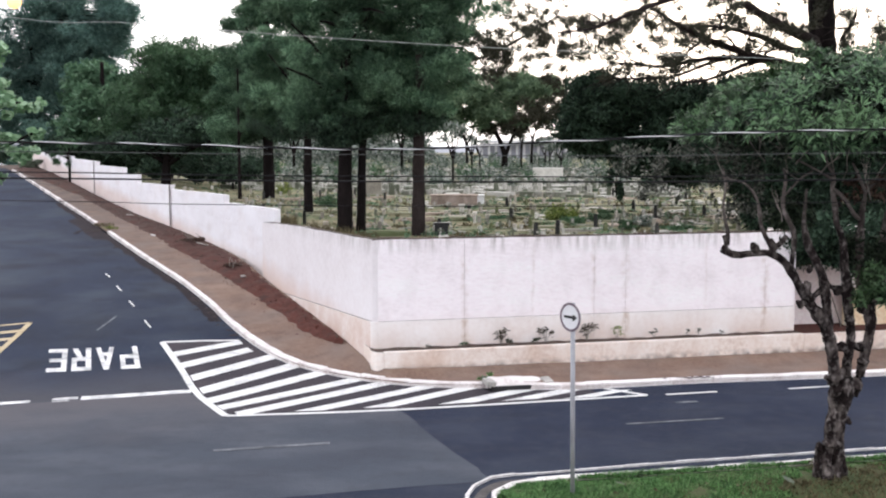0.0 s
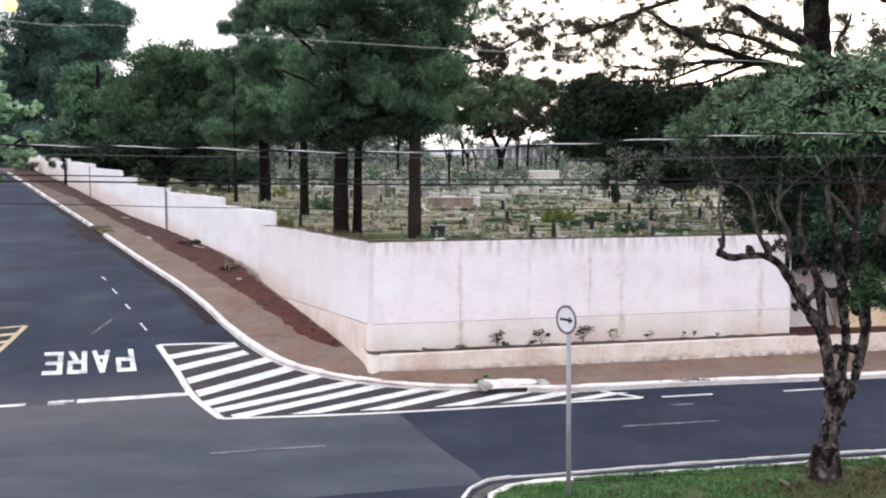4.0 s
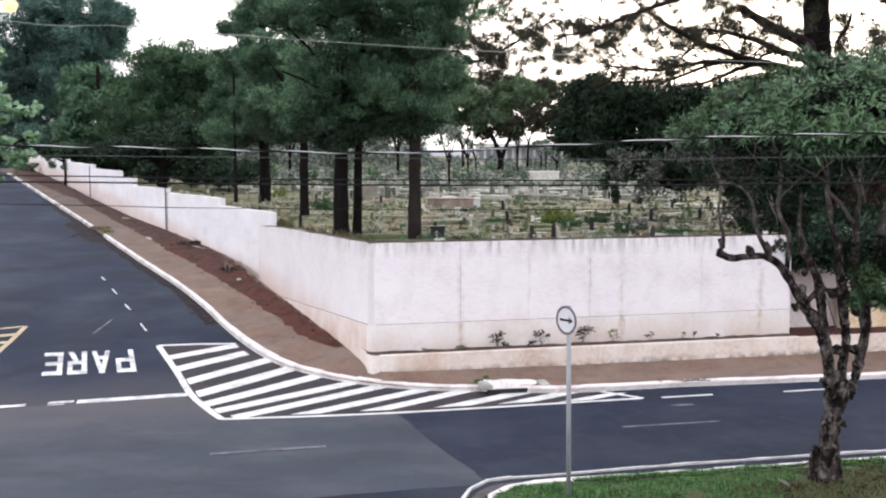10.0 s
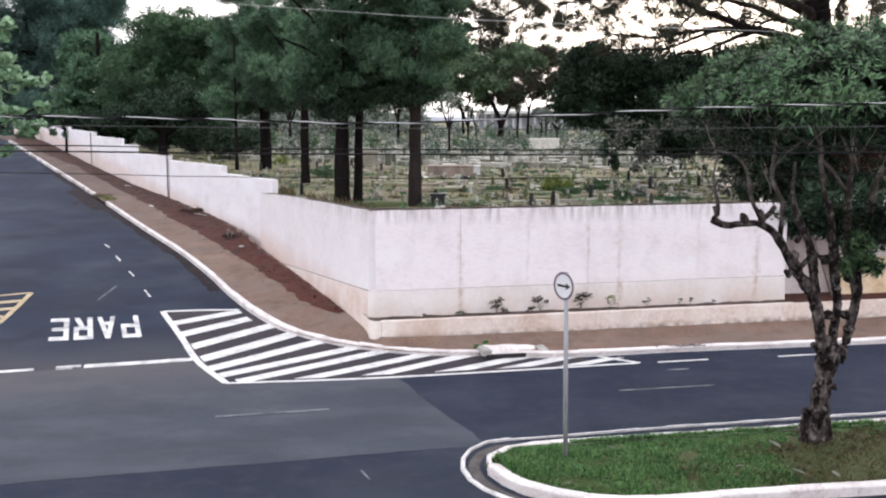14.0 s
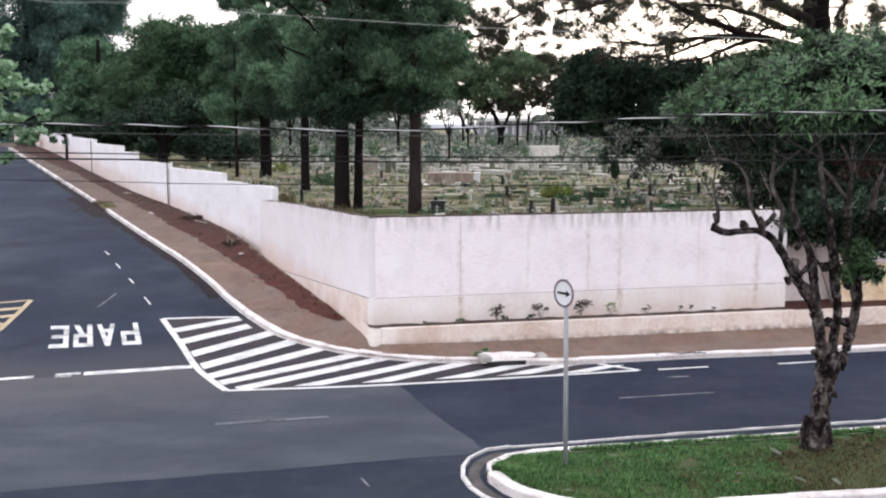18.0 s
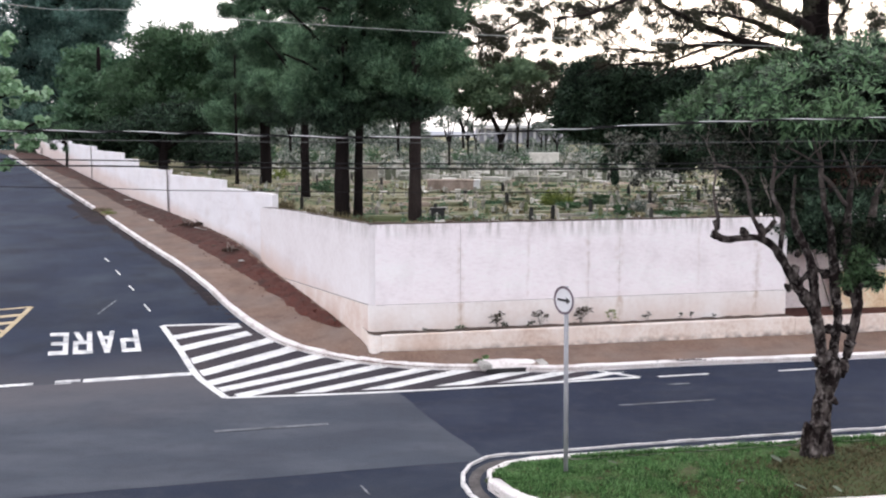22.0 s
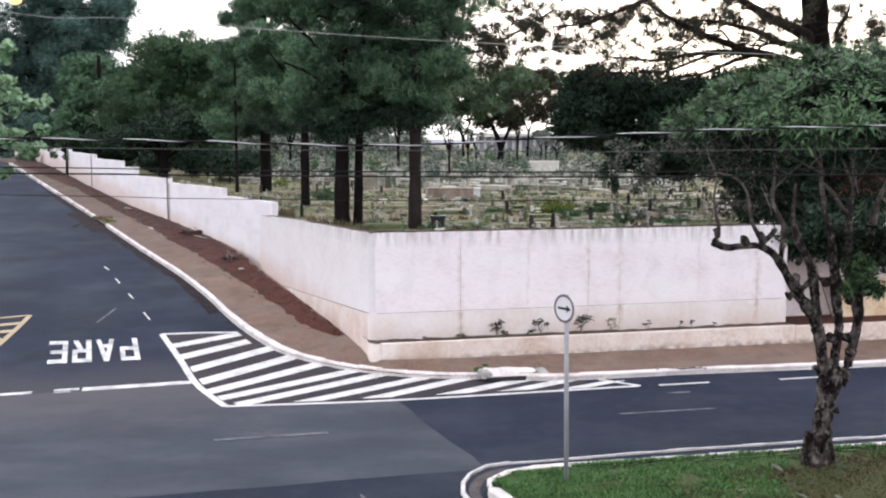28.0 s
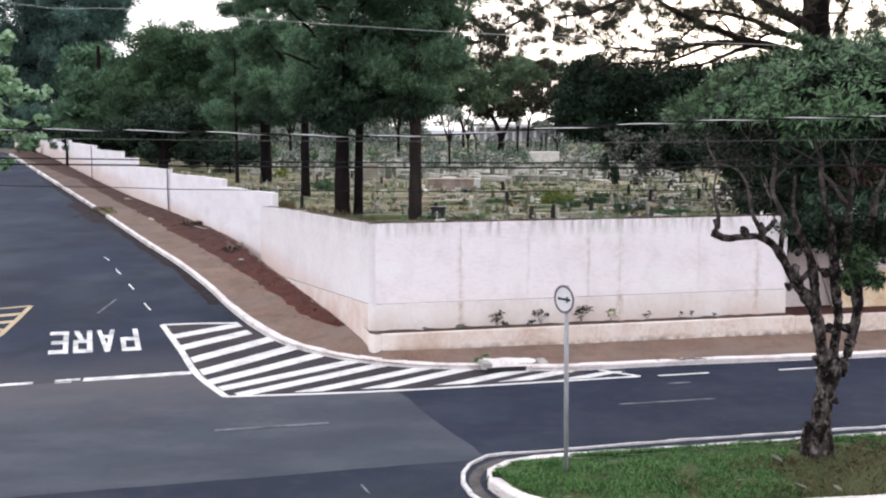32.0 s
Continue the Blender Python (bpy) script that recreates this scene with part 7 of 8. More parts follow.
# sparse sprays of a pine against the sky
sp = stand("sparse_pine", *(-1.62, 58.00, 2.32), "thin pine with open sprays against the sky", "cemetery pines")
wood(sp, "trunk", [([(-1.62, 58.00, 1.9), (-1.55, 58.00, 6.5), (0.4, 54.00, 9.6), (1.71, 48.00, 12.28)], 0.12, 0.06), ([(0.4, 54.00, 9.6), (2.2, 52.0, 9.9), (3.97, 50.00, 10.73), (5.10, 48.00, 11.27)], 0.08, 0.03), ([(0.4, 54.00, 9.6), (0.9, 50.00, 9.9), (0.40, 46.00, 9.67)], 0.08, 0.03)], M_BARK, 65)
spr = []
for x0, x1, y0, y1, k in ((815, 890, 5, 60, 52), (890, 960, -30, 40, 46), (950, 1010, -20, 50, 28), (800, 1000, 45, 95, 34), (820, 1000, -110, -20, 60), (960, 1000, 90, 170, 22), (900, 960, 130, 165, 14), (850, 900, 40, 80, 16)):
    for _ in range(k):
        r = R.uniform(0.18, 0.42)
        spr.append((*TP(R.uniform(x0, x1), R.uniform(y0, y1), 50 + R.uniform(-2, 2)), r, r, r * 0.8))
leaves("needle_sprays", spr, 27000, 0.24, 0.032, M_SPRIG, 66, sp, 0.2, "open sprays with sky between", bend=0.1)

# branches of the street tree that reach in over the side street
ft = stand("street_tree", -6.4, 10.5, 0.0, "street tree with fresh light green leaves reaching over the road")
wood(ft, "trunk", [([(-6.4, 10.5, -0.2), (-6.35, 10.5, 2), (-6.3, 10.6, 3.8), (-6.3, 10.7, 6.8)], 0.16, 0.06),
                   ([(-6.3, 10.6, 3.8), (-4.94, 11.00, 5.11), (-4.63, 11.00, 5.20), (-4.29, 11.00, 5.35)], 0.05, 0.012), ([(-6.3, 10.7, 5.0), (-4.92, 11.00, 5.53), (-4.55, 11.00, 5.65), (-4.22, 11.00, 5.64)], 0.045, 0.01),
                   ([(-6.3, 10.7, 5.6), (-4.88, 11.00, 6.12), (-4.61, 11.00, 6.21)], 0.03, 0.01), ([(-6.3, 10.6, 3.6), (-5.02, 11.00, 4.75), (-4.65, 11.00, 4.86)], 0.03, 0.01)], M_BARK, 67, 8)
disc_leaves("crown", [(-4.61, 11.00, 5.68, 0.17, 0.20, 0.10), (-4.65, 11.00, 5.84, 0.08, 0.20, 0.06), (-4.38, 11.00, 5.59, 0.12, 0.15, 0.06), (-4.25, 11.00, 5.64, 0.06, 0.10, 0.06), (-4.60, 11.00, 5.53, 0.06, 0.10, 0.05), (-4.29, 11.00, 5.34, 0.07, 0.10, 0.07), (-4.67, 11.00, 5.27, 0.10, 0.20, 0.07), (-4.53, 11.00, 5.29, 0.07, 0.12, 0.04), (-4.47, 11.00, 5.10, 0.10, 0.20, 0.09), (-4.63, 11.00, 5.18, 0.09, 0.20, 0.05), (-4.32, 11.00, 5.16, 0.05, 0.10, 0.04), (-4.63, 11.00, 6.21, 0.09, 0.15, 0.07), (-4.68, 11.00, 6.09, 0.06, 0.15, 0.07), (-4.70, 11.00, 4.87, 0.10, 0.20, 0.06), (-5.09, 11.00, 5.59, 0.37, 0.50, 0.79)], 1500, 0.036, M_LIME, 68, ft)

# ---- distance ----
verts, faces = [], []
for i in range(121):
    a = radians(-50 + i * 100 / 120)
    h = 12 + 9 * noise.noise((i * 0.09, 3, 0)) + 3 * noise.noise((i * 0.3, 8, 0))
    verts += [(900 * math.sin(a), 900 * math.cos(a), -5), (900 * math.sin(a), 900 * math.cos(a), h), (1100 * math.sin(a), 1100 * math.cos(a), -5)]
    if i:
        b = 3 * i
        faces += [(b - 3, b, b + 1, b - 2), (b - 2, b + 1, b + 2, b - 1)]
# the ridge carries the horizon's pale haze in its base colour
tagged(mesh_of("distant_ridge", verts, faces, M_HAZE, smooth=True), "distant ridge on the horizon with haze put in its grey colour", "hill", kind="structure")
R = random.Random(80)
cl = []
for k in range(330):
    x = R.uniform(330, 1250)
    y = 234 - R.random() ** 1.5 * (72 if x < 745 else 14 if x < 1000 else 40)
    D = R.uniform(170, 300)
    r = R.uniform(1.2, 3.0) * (0.45 if 745 < x < 1010 else 1)
    cl.append((*TP(x, y + (6 if 745 < x < 1010 else 0), D), r * 1.3, r, r))
tagged(leaves("distant_trees", cl, 50000, 0.9, 0.4, M_FARTREE, 81, None, 0.3), "line of distant trees beyond the cemetery, haze put in their colour", "trees", kind="stuff")
cl = []
for k in range(620):
    x = R.uniform(370, 1250)
    D = R.uniform(72, 190)
    r = 0.2 + 0.85 * R.random() ** 2.6
    g = GP(x, D)
    cl.append((g[0], g[1], g[2] + r * 0.6, r * 1.2, r, r))
tagged(leaves("dark_shrubs", cl[:150], 11000, 0.30, 0.12, M_ROUND, 83, None, 0.3), "dark green shrubs among the far graves", "shrubs", kind="stuff")
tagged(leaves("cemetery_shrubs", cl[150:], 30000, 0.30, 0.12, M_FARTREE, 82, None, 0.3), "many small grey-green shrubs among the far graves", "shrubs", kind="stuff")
for k, (x, y, D, h, sp_, th) in enumerate(((795, 258, 85, 4.2, 0.9, 0.12), (828, 240, 120, 4.5, 1.0, 0.16), (915, 238, 130, 5.0, 0.8, 0.16), (985, 240, 120, 3.4, 1.0, 0.13), (965, 240, 140, 4.0, 0.9, 0.14), (705, 240, 110, 6, 0.8, 0.2), (842, 238, 140, 4.0, 1.2, 0.12), (515, 240, 110, 5, 1.0, 0.2))):
    g = GP(x, D)
    t = stand("small_tree", *g, "small bare-stemmed tree far off in the cemetery", "far small trees")
    R2 = random.Random(90 + k)
    lm = [([g, (g[0], g[1], g[2] + h * 0.5)], th, th * 0.7)]
    bl = []
    for j in range(5):
        e = (g[0] + R2.uniform(-1, 1) * sp_ * 1.6, g[1] + R2.uniform(-1, 1), g[2] + h * R2.uniform(0.85, 1.2))
        lm.append(([(g[0], g[1], g[2] + h * 0.45), (g[0] + (e[0] - g[0]) * 0.4, g[1], g[2] + h * 0.7), e], th * 0.6, 0.03))
        bl.append((*e, 0.8, 0.8, 0.45))
    wood(t, "trunk", lm, M_BARK, 91 + k, 6)
    leaves("crown", bl, 500, 0.35, 0.14, M_FARTREE, 92 + k, t, 0.2)
hall = thing("distant_building", (52, 330, 1), "low distant building with regular piers, paled for haze", "building")
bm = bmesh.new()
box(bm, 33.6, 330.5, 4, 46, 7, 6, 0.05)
hold(ob_of("body", bm, M_FARSHADE, label="back wall with shade put in its colour"), hall)
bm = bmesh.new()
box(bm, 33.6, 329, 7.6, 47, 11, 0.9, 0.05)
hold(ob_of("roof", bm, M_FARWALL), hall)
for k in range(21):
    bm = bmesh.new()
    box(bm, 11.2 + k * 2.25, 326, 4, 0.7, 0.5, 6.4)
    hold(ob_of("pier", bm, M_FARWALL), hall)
far_tree = stand("small_tree", 14.4, 150.0, 2.3, "round tree before the far building, haze put in its colour", "far small trees")
wood(far_tree, "trunk", [([(14.4, 150, 2.2), (14.5, 150, 5.4)], 0.16, 0.10), ([(14.45, 150, 4.2), (13.6, 150, 5.8)], 0.10, 0.05)], M_BARK, 98, 6)
leaves("crown", clumps([(14.4, 150, 6.2, 1.6, 1.6, 0.9)], 18, 0.5, 99), 2200, 0.35, 0.14, M_FARTREE, 97, far_tree, 0.2)

# ---- cemetery graves ----
STONES = [surf("stone_grey", [(0.20, 0.185, 0.16), (0.30, 0.275, 0.235), (0.40, 0.37, 0.32)], 3, 0.9, 0.4, per_object=0.5),
          surf("stone_pale", [(0.42, 0.40, 0.37), (0.56, 0.54, 0.50), (0.66, 0.64, 0.60)], 3, 0.85, 0.3, per_object=0.5),
          surf("stone_dark", [(0.012, 0.012, 0.012), (0.026, 0.026, 0.025), (0.05, 0.048, 0.045)], 3, 0.9, 0.3, per_object=0.4),
          surf("stone_tan", [(0.24, 0.195, 0.155), (0.35, 0.285, 0.235), (0.44, 0.37, 0.315)], 3, 0.9, 0.4, per_object=0.4),
          surf("stone_mossy", [(0.09, 0.11, 0.05), (0.15, 0.16, 0.09), (0.24, 0.23, 0.16)], 3, 0.95, 0.5, per_object=0.5)]


def grave(kind, material, slab_l, slab_w, slab_h, head_h, head_w, label):
    t = thing("grave", (0, -60, 2), label, "grave", "rows of graves")
    bm = bmesh.new()
    box(bm, 0, 0, slab_h / 2 - 0.05, slab_w, slab_l, slab_h + 0.1, 0.03)
    part("kerbing", bm, material, t)
    bm = bmesh.new()
    box(bm, 0, 0, slab_h + 0.02, slab_w - 0.16, slab_l - 0.16, 0.05, 0.015)
    part("slab", bm, material if kind != 1 else STONES[4], t)
    if head_h:
        bm = bmesh.new()
        box(bm, 0, slab_l / 2 - 0.09, slab_h + head_h / 2, head_w, 0.12, head_h, 0.02)
        if kind % 2:
            box(bm, 0, slab_l / 2 - 0.09, slab_h + head_h + 0.02, head_w * 0.6, 0.10, 0.12, 0.02)
        part("headstone", bm, material, t)
    return t


protos = [grave(0, STONES[0], 1.4, 0.6, 0.06, 0.24, 0.18, "low grey stone grave with a headstone in the grass"),
          grave(1, STONES[4], 1.5, 0.7, 0.09, 0.0, 0.4, "mossy grass-topped grave kerb"),
          grave(2, STONES[1], 1.1, 0.45, 0.05, 0.26, 0.14, "pale stone grave with a small headstone"),
          grave(3, STONES[2], 0.3, 0.2, 0.05, 0.40, 0.12, "narrow dark grave marker"),
          grave(4, STONES[3], 1.4, 0.6, 0.10, 0.0, 0.6, "tan plastered raised grave"),
          grave(5, STONES[4], 1.4, 0.6, 0.06, 0.26, 0.14, "low weathered mossy grave with a short headstone"),
          grave(6, STONES[0], 0.25, 0.2, 0.04, 0.30, 0.11, "small grey upright grave marker")]
R = random.Random(55)
count = 0
weights = (4, 6, 2, 3, 3, 6, 5)
first = {}
for row in range(60):
    D = 33.0 + row * 1.15 * (1 + row * 0.010)
    x = -0.30 * D + R.uniform(0, 2)
    while x < 0.36 * D and count < 300:
        p, q = pq(x, D)
        if (p > 3.2 or p > 2.9 and q > 11) and q > 1.5 and R.random() < (0.75 if D < 55 else 0.5):
            k = R.choices(range(7), weights)[0]
            m = pose(x + R.uniform(-0.2, 0.2), D + R.uniform(-0.3, 0.3), lz(p, q) - 0.02, R.uniform(-2, 2), R.uniform(-2, 2), 90 + 13 + R.uniform(-7, 7) if R.random() < 0.75 else 13 + R.uniform(-8, 8))
            if k in first:
                copy_thing(protos[k], m)
            else:
                first[k] = 1
                protos[k].matrix_basis = m
            count += 1
        x += R.uniform(1.1, 2.4)

# small crosses, kerb stones and clods of turned earth between the graves
V, F = [], []
CUBE = [(a, b, c) for a in (-0.5, 0.5) for b in (-0.5, 0.5) for c in (0, 1)]
QUAD = ((0, 1, 3, 2), (4, 6, 7, 5), (0, 4, 5, 1), (2, 3, 7, 6), (1, 5, 7, 3))


def chip(x, y, z, sx, sy, sz, turn):
    b = len(V)
    m = Matrix.Translation((x, y, z)) @ pose(0, 0, 0, R.uniform(-5, 5), R.uniform(-5, 5), turn)
    V.extend(m @ Vector((c[0] * sx, c[1] * sy, c[2] * sz)) for c in CUBE)
    F.extend(tuple(b + i for i in f) for f in QUAD)


for k in range(760):
    D = 32 + 42 * R.random() ** 1.15
    x = R.uniform(-0.20, 0.30) * D
    p, q = pq(x, D)
    if p < 3.0 or q < 1.2 or x < -1.2 and D < 37:
        continue
    z, turn = lz(p, q) - 0.03, 13 + R.uniform(-12, 12)
    c = R.random()
    if c < 0.3:
        h = R.uniform(0.2, 0.38)
        chip(x, D, z, 0.05, 0.05, h, turn)
        chip(x, D, z + h * 0.62, 0.2, 0.045, 0.05, turn)
    elif c < 0.6:
        chip(x, D, z, R.uniform(0.06, 0.14), 0.08, R.uniform(0.15, 0.32), turn)
    else:
        chip(x, D, z, R.uniform(0.4, 1.1), R.uniform(0.12, 0.4), R.uniform(0.05, 0.11), turn + R.choice((0, 90)))
tagged(mesh_of("grave_markers", V, F, M_FARGRAVE), "small crosses, kerb stones and markers between the graves", "graves", kind="stuff")

bm = bmesh.new()
for k in range(1500):
    D = 58 + 92 * R.random() ** 0.9
    x = R.uniform(-0.22, 0.24) * D
    w, l, h = R.choice(((0.7, 1.6, 0.2), (0.25, 0.2, 0.6), (0.3, 0.2, 0.45), (0.8, 1.7, 0.3)))
    box(bm, 0, 0, h / 2 - 0.05, w, l, h + 0.1, 0, Matrix.Translation((x, D, lz(*pq(x, D)))) @ pose(0, 0, 0, 0, 0, R.uniform(0, 180)))
tagged(ob_of("far_graves", bm, M_FARGRAVE), "many small weathered graves farther off in the cemetery", "graves", kind="stuff")
# tufts of grass and low herbs between the graves
cl = []
for k in range(900):
    D = 31 + 45 * R.random() ** 1.3
    x = R.uniform(-0.24, 0.26) * D
    p, q = pq(x, D)
    if p < (2.5 if q < 9 else 1.9) or q < 0.6:
        continue
    r = R.uniform(0.10, 0.30)
    cl.append((x, D, lz(p, q) + 0.05, r * 1.6, r, r * 0.5))
half_n = len(cl) // 2
tagged(leaves("grave_tufts", cl[:half_n], 16000, 0.14, 0.04, M_PALE, 85, None, 0.1), "tufts of green grass between the graves", "grass", kind="stuff")
tagged(leaves("dry_tufts", cl[half_n:], 14000, 0.14, 0.04, M_STRAW, 86, None, 0.1), "tufts of yellowing herbs between the graves", "grass", kind="stuff")

M_TOMB = surf("stained_pinkish_plaster", [(0.20, 0.155, 0.13), (0.33, 0.26, 0.225), (0.44, 0.36, 0.32)], 2.2, 0.9, 0.5, fine=8)
overlay(M_TOMB, (0.10, 0.075, 0.06), -10, -9, 0.6, 2.5, (1, 1, 0.5), 0.54)


def block(name, at, size, material, label, category="tomb", turn=0, cap=None):
    t = thing(name, Matrix.Translation(at) @ pose(0, 0, 0, 0, 0, turn), label, category)
    bm = bmesh.new()
    box(bm, 0, 0, size[2] / 2 - 0.1, size[0], size[1], size[2] + 0.2, 0.02)
    part("body", bm, material, t)
    bm = bmesh.new()
    box(bm, 0, 0, size[2] + 0.03, size[0] + 0.08, size[1] + 0.08, 0.08, 0.02)
    part("cap", bm, cap or material, t)
    return t


block("tomb", (-0.17, 33.00, 2.30), (0.44, 0.4, 0.46), M_BLACK, "black square tomb close behind the wall")
block("tomb", (1.64, 50.30, 2.34), (0.38, 0.3, 0.55), M_SIGN, "small white upright tomb among graves")
block("tomb", (0.35, 48.90, 2.34), (2.2, 1.0, 0.62), M_TOMB, "long tan plastered tomb")
block("tomb", (9.10, 92.00, 2.30), (2.6, 1.2, 1.15), STONES[1], "pale low tomb far off in the cemetery")
block("tomb", (0.61, 42.00, 2.45), (0.18, 0.15, 0.42), STONES[1], "small pale headstone in the grass")
block("tomb", (1.04, 38.00, 2.47), (0.10, 0.10, 0.32), STONES[1], "small pale headstone in the grass")
block("tomb", (0.93, 42.00, 2.45), (0.12, 0.12, 0.36), STONES[2], "small dark headstone in the grass")
block("tomb", (-4.15, 58.00, 2.57), (0.9, 0.4, 0.8), STONES[0], "grey upright tomb between the pines")
for k, (x, y, D, r, m, lab) in enumerate(((987, 319, 47, 0.62, M_YGREEN, "yellow-green shrub among the graves"), (972, 322, 44, 0.40, M_YGREEN, "yellow-green shrub among the graves"), (1098, 330, 46, 0.25, M_ROUND, "small green shrub among the graves"),
                                           (1003, 324, 46, 0.35, M_YGREEN, "yellow-green shrub among the graves"), (490, 288, 56, 0.7, M_YGREEN, "yellow-green shrub beyond the pines"), (575, 310, 54, 0.5, M_ROUND, "green shrub behind the pines"), (680, 372, 33, 0.35, M_SPRIG, "brownish shrub against the wall"), (655, 374, 31, 0.25, M_SPRIG, "brownish shrub against the wall"),
                                           (705, 366, 34, 0.3, M_SPRIG, "brownish shrub against the wall"), (565, 352, 34, 0.30, M_DRYLEAF, "dry shrub against the street wall"), (500, 342, 37, 0.35, M_STRAW, "dry shrub against the street wall"), (530, 352, 35, 0.3, M_DRYLEAF, "dry shrub against the street wall"), (1130, 330, 50, 0.4, M_FARTREE, "grey-green shrub among the graves"))):
    D = 1800 * 2.72 / (y + 14 - 213)
    g = GP(x, D)
    c = (g[0], g[1], g[2] + r * 0.45)
    t = thing("shrub", (g[0], g[1], min(g[2], c[2] - r * 0.5)), lab, "shrub", "cemetery shrubs")
    leaves("foliage", [(c[0], c[1], c[2], r * 1.1, r, r * 0.7)] + clumps([(c[0], c[1], c[2], r * 1.1, r, r * 0.7)], 8, r * 0.3, 200 + k), 900, 0.13, 0.045, m, 210 + k, t, 0.2)
    wood(t, "stem", [([(g[0], g[1], min(g[2], c[2] - r * 0.5) - 0.1), (g[0] + 0.05, g[1], c[2])], 0.03, 0.01)], M_BARK, 220 + k, 5)

for k, (x, y, w, l, h) in enumerate(((1005, 343, 0.75, 0.5, 0.30), (1050, 334, 0.85, 0.5, 0.28), (1070, 327, 0.80, 0.4, 0.28), (1032, 338, 0.5, 0.3, 0.20), (1105, 352, 0.6, 0.3, 0.14), (880, 338, 0.8, 0.4, 0.12), (905, 330, 0.9, 0.35, 0.12), (960, 305, 1.2, 0.4, 0.16), (1190, 352, 1.0, 0.4, 0.12))):
    D = 1800 * 2.9 / (y + 6 - 213)
    g = GP(x, D)
    t = thing("clipped_hedge", g, "low clipped dark green hedge round a grave", "hedge", "clipped hedges")
    bl = [(g[0] + w * (i / 5 - 0.5), g[1] + l * (j - 0.5) * 0.6, g[2] + h * 0.5, w * 0.14, l * 0.3, h * 0.55) for i in range(6) for j in range(2)]
    leaves("foliage", bl, 1600, 0.06, 0.035, M_ROUND, 500 + k, t, 0.3)
    wood(t, "stem", [([(g[0], g[1], g[2] - 0.1), (g[0], g[1], g[2] + h * 0.8)], 0.03, 0.02)], M_BARK, 520 + k, 5)
# tall dry grass along the top of the corner wall
cl = []
for k in range(70):
    u = R.uniform(0.10, 0.98)
    w = CORNER.lerp(S1, u) + n1 * R.uniform(0.35, 1.1)
    p, q = pq(w.x, w.y)
    cl.append((w.x, w.y, max(lz(p, q), 2.3) + 0.38 + 0.1 * R.random(), 0.16, 0.16, 0.26))
tagged(leaves("tall_dry_grass", cl, 6000, 0.34, 0.014, M_STRAW, 540, None, 0.1, up=2.2), "tall dry grass standing behind the top of the corner wall", "grass", kind="stuff")

# weeds and brown stalks behind the main wall's top, thickest about the pines
cl = []
for k in range(60):
    q = R.uniform(0.6, 3.2)
    w = CORNER + ER * (0.5 + 0.16 * q + 4.6 * R.random() ** 1.4) + EL * q
    cl.append((w.x, w.y, lz(*pq(w.x, w.y)) + 0.16, 0.22, 0.22, 0.16))
tagged(leaves("weeds", cl, 4200, 0.20, 0.030, M_PLUM, 541, None, 0.1, up=1.2), "brownish weeds growing behind the wall about the pines", "weeds", kind="stuff")
tagged(leaves("green_weeds", cl[::2], 1800, 0.18, 0.035, M_ROUND, 542, None, 0.1, up=1.0), "green weeds growing behind the wall about the pines", "weeds", kind="stuff")

# pale bush and slender trees at the far end of the street pavement
c = TP(46, 240, 73)
g = (c[0], c[1], c[2] - 1.0)
t = thing("roadside_bush", g, "pale grey-green bush on the far pavement before the wall", "bush")
leaves("foliage", clumps([(c[0], c[1], c[2], 0.75, 0.6, 0.62)], 20, 0.3, 601, 0.6), 2600, 0.22, 0.09, M_GREYLEAF, 602, t, 0.3)
wood(t, "stem", [([(c[0], c[1], g[2] - 0.2), (c[0] + 0.05, c[1], c[2])], 0.05, 0.02)], M_BARK, 603, 6)
c = TP(117, 268, 64)
t = thing("roadside_tree", c, "slender dark tree with hanging branches before the street wall", "tree")
tw = [([(c[0], c[1], c[2] - 0.5), (c[0] + 0.03, c[1], c[2] + 0.7), (c[0] - 0.05, c[1], c[2] + 1.3), (c[0] + 0.12, c[1], c[2] + 2.2)], 0.10, 0.05)]
for k in range(7):
    e = (R.uniform(-1.0, 0.7), R.uniform(-0.5, 0.3), R.uniform(0.9, 2.1))
    tw.append(([(c[0], c[1], c[2] + 1.2), (c[0] + e[0] * 0.6, c[1] + e[1], c[2] + e[2] + 0.25), (c[0] + e[0], c[1] + e[1], c[2] + e[2] - 0.15)], 0.04, 0.015))
wood(t, "trunk", tw, M_BARK, 604, 6)
leaves("foliage", [(q[0][2][0], q[0][2][1], q[0][2][2], 0.26, 0.2, 0.20) for q in tw[1:]] + [(c[0], c[1], c[2] + 2.2, 0.8, 0.5, 0.35)], 1500, 0.16, 0.06, M_ROUND, 605, t, 0.2, up=-0.3)

# heaps of dead leaves and sticks on the bank
for k, (hx, hy) in enumerate(((-7.0, 33.8), (-9.6, 38.9))):
    b = min(bverts, key=lambda v: (v[0] - hx) ** 2 + (v[1] - hy) ** 2)
    t = thing("litter_heap", b, "heap of dead leaves and sticks on the earth bank", "litter", "litter heaps")
    leaves("dead_leaves", [(b[0] + R.uniform(-0.3, 0.3), b[1] + R.uniform(-0.6, 0.6), b[2] + 0.02, 0.22, 0.4, 0.06) for _ in range(4)], 500, 0.09, 0.04, M_LITTER, 560 + k, t, 0.2)
    wood(t, "stick", [([(b[0] + R.uniform(-0.4, 0.4), b[1] + R.uniform(-0.8, 0.8), b[2] + 0.02), (b[0] + R.uniform(-0.4, 0.4), b[1] + R.uniform(-0.8, 0.8), b[2] + 0.22)], 0.014, 0.008) for _ in range(6)], M_TWIG, 570 + k, 5)

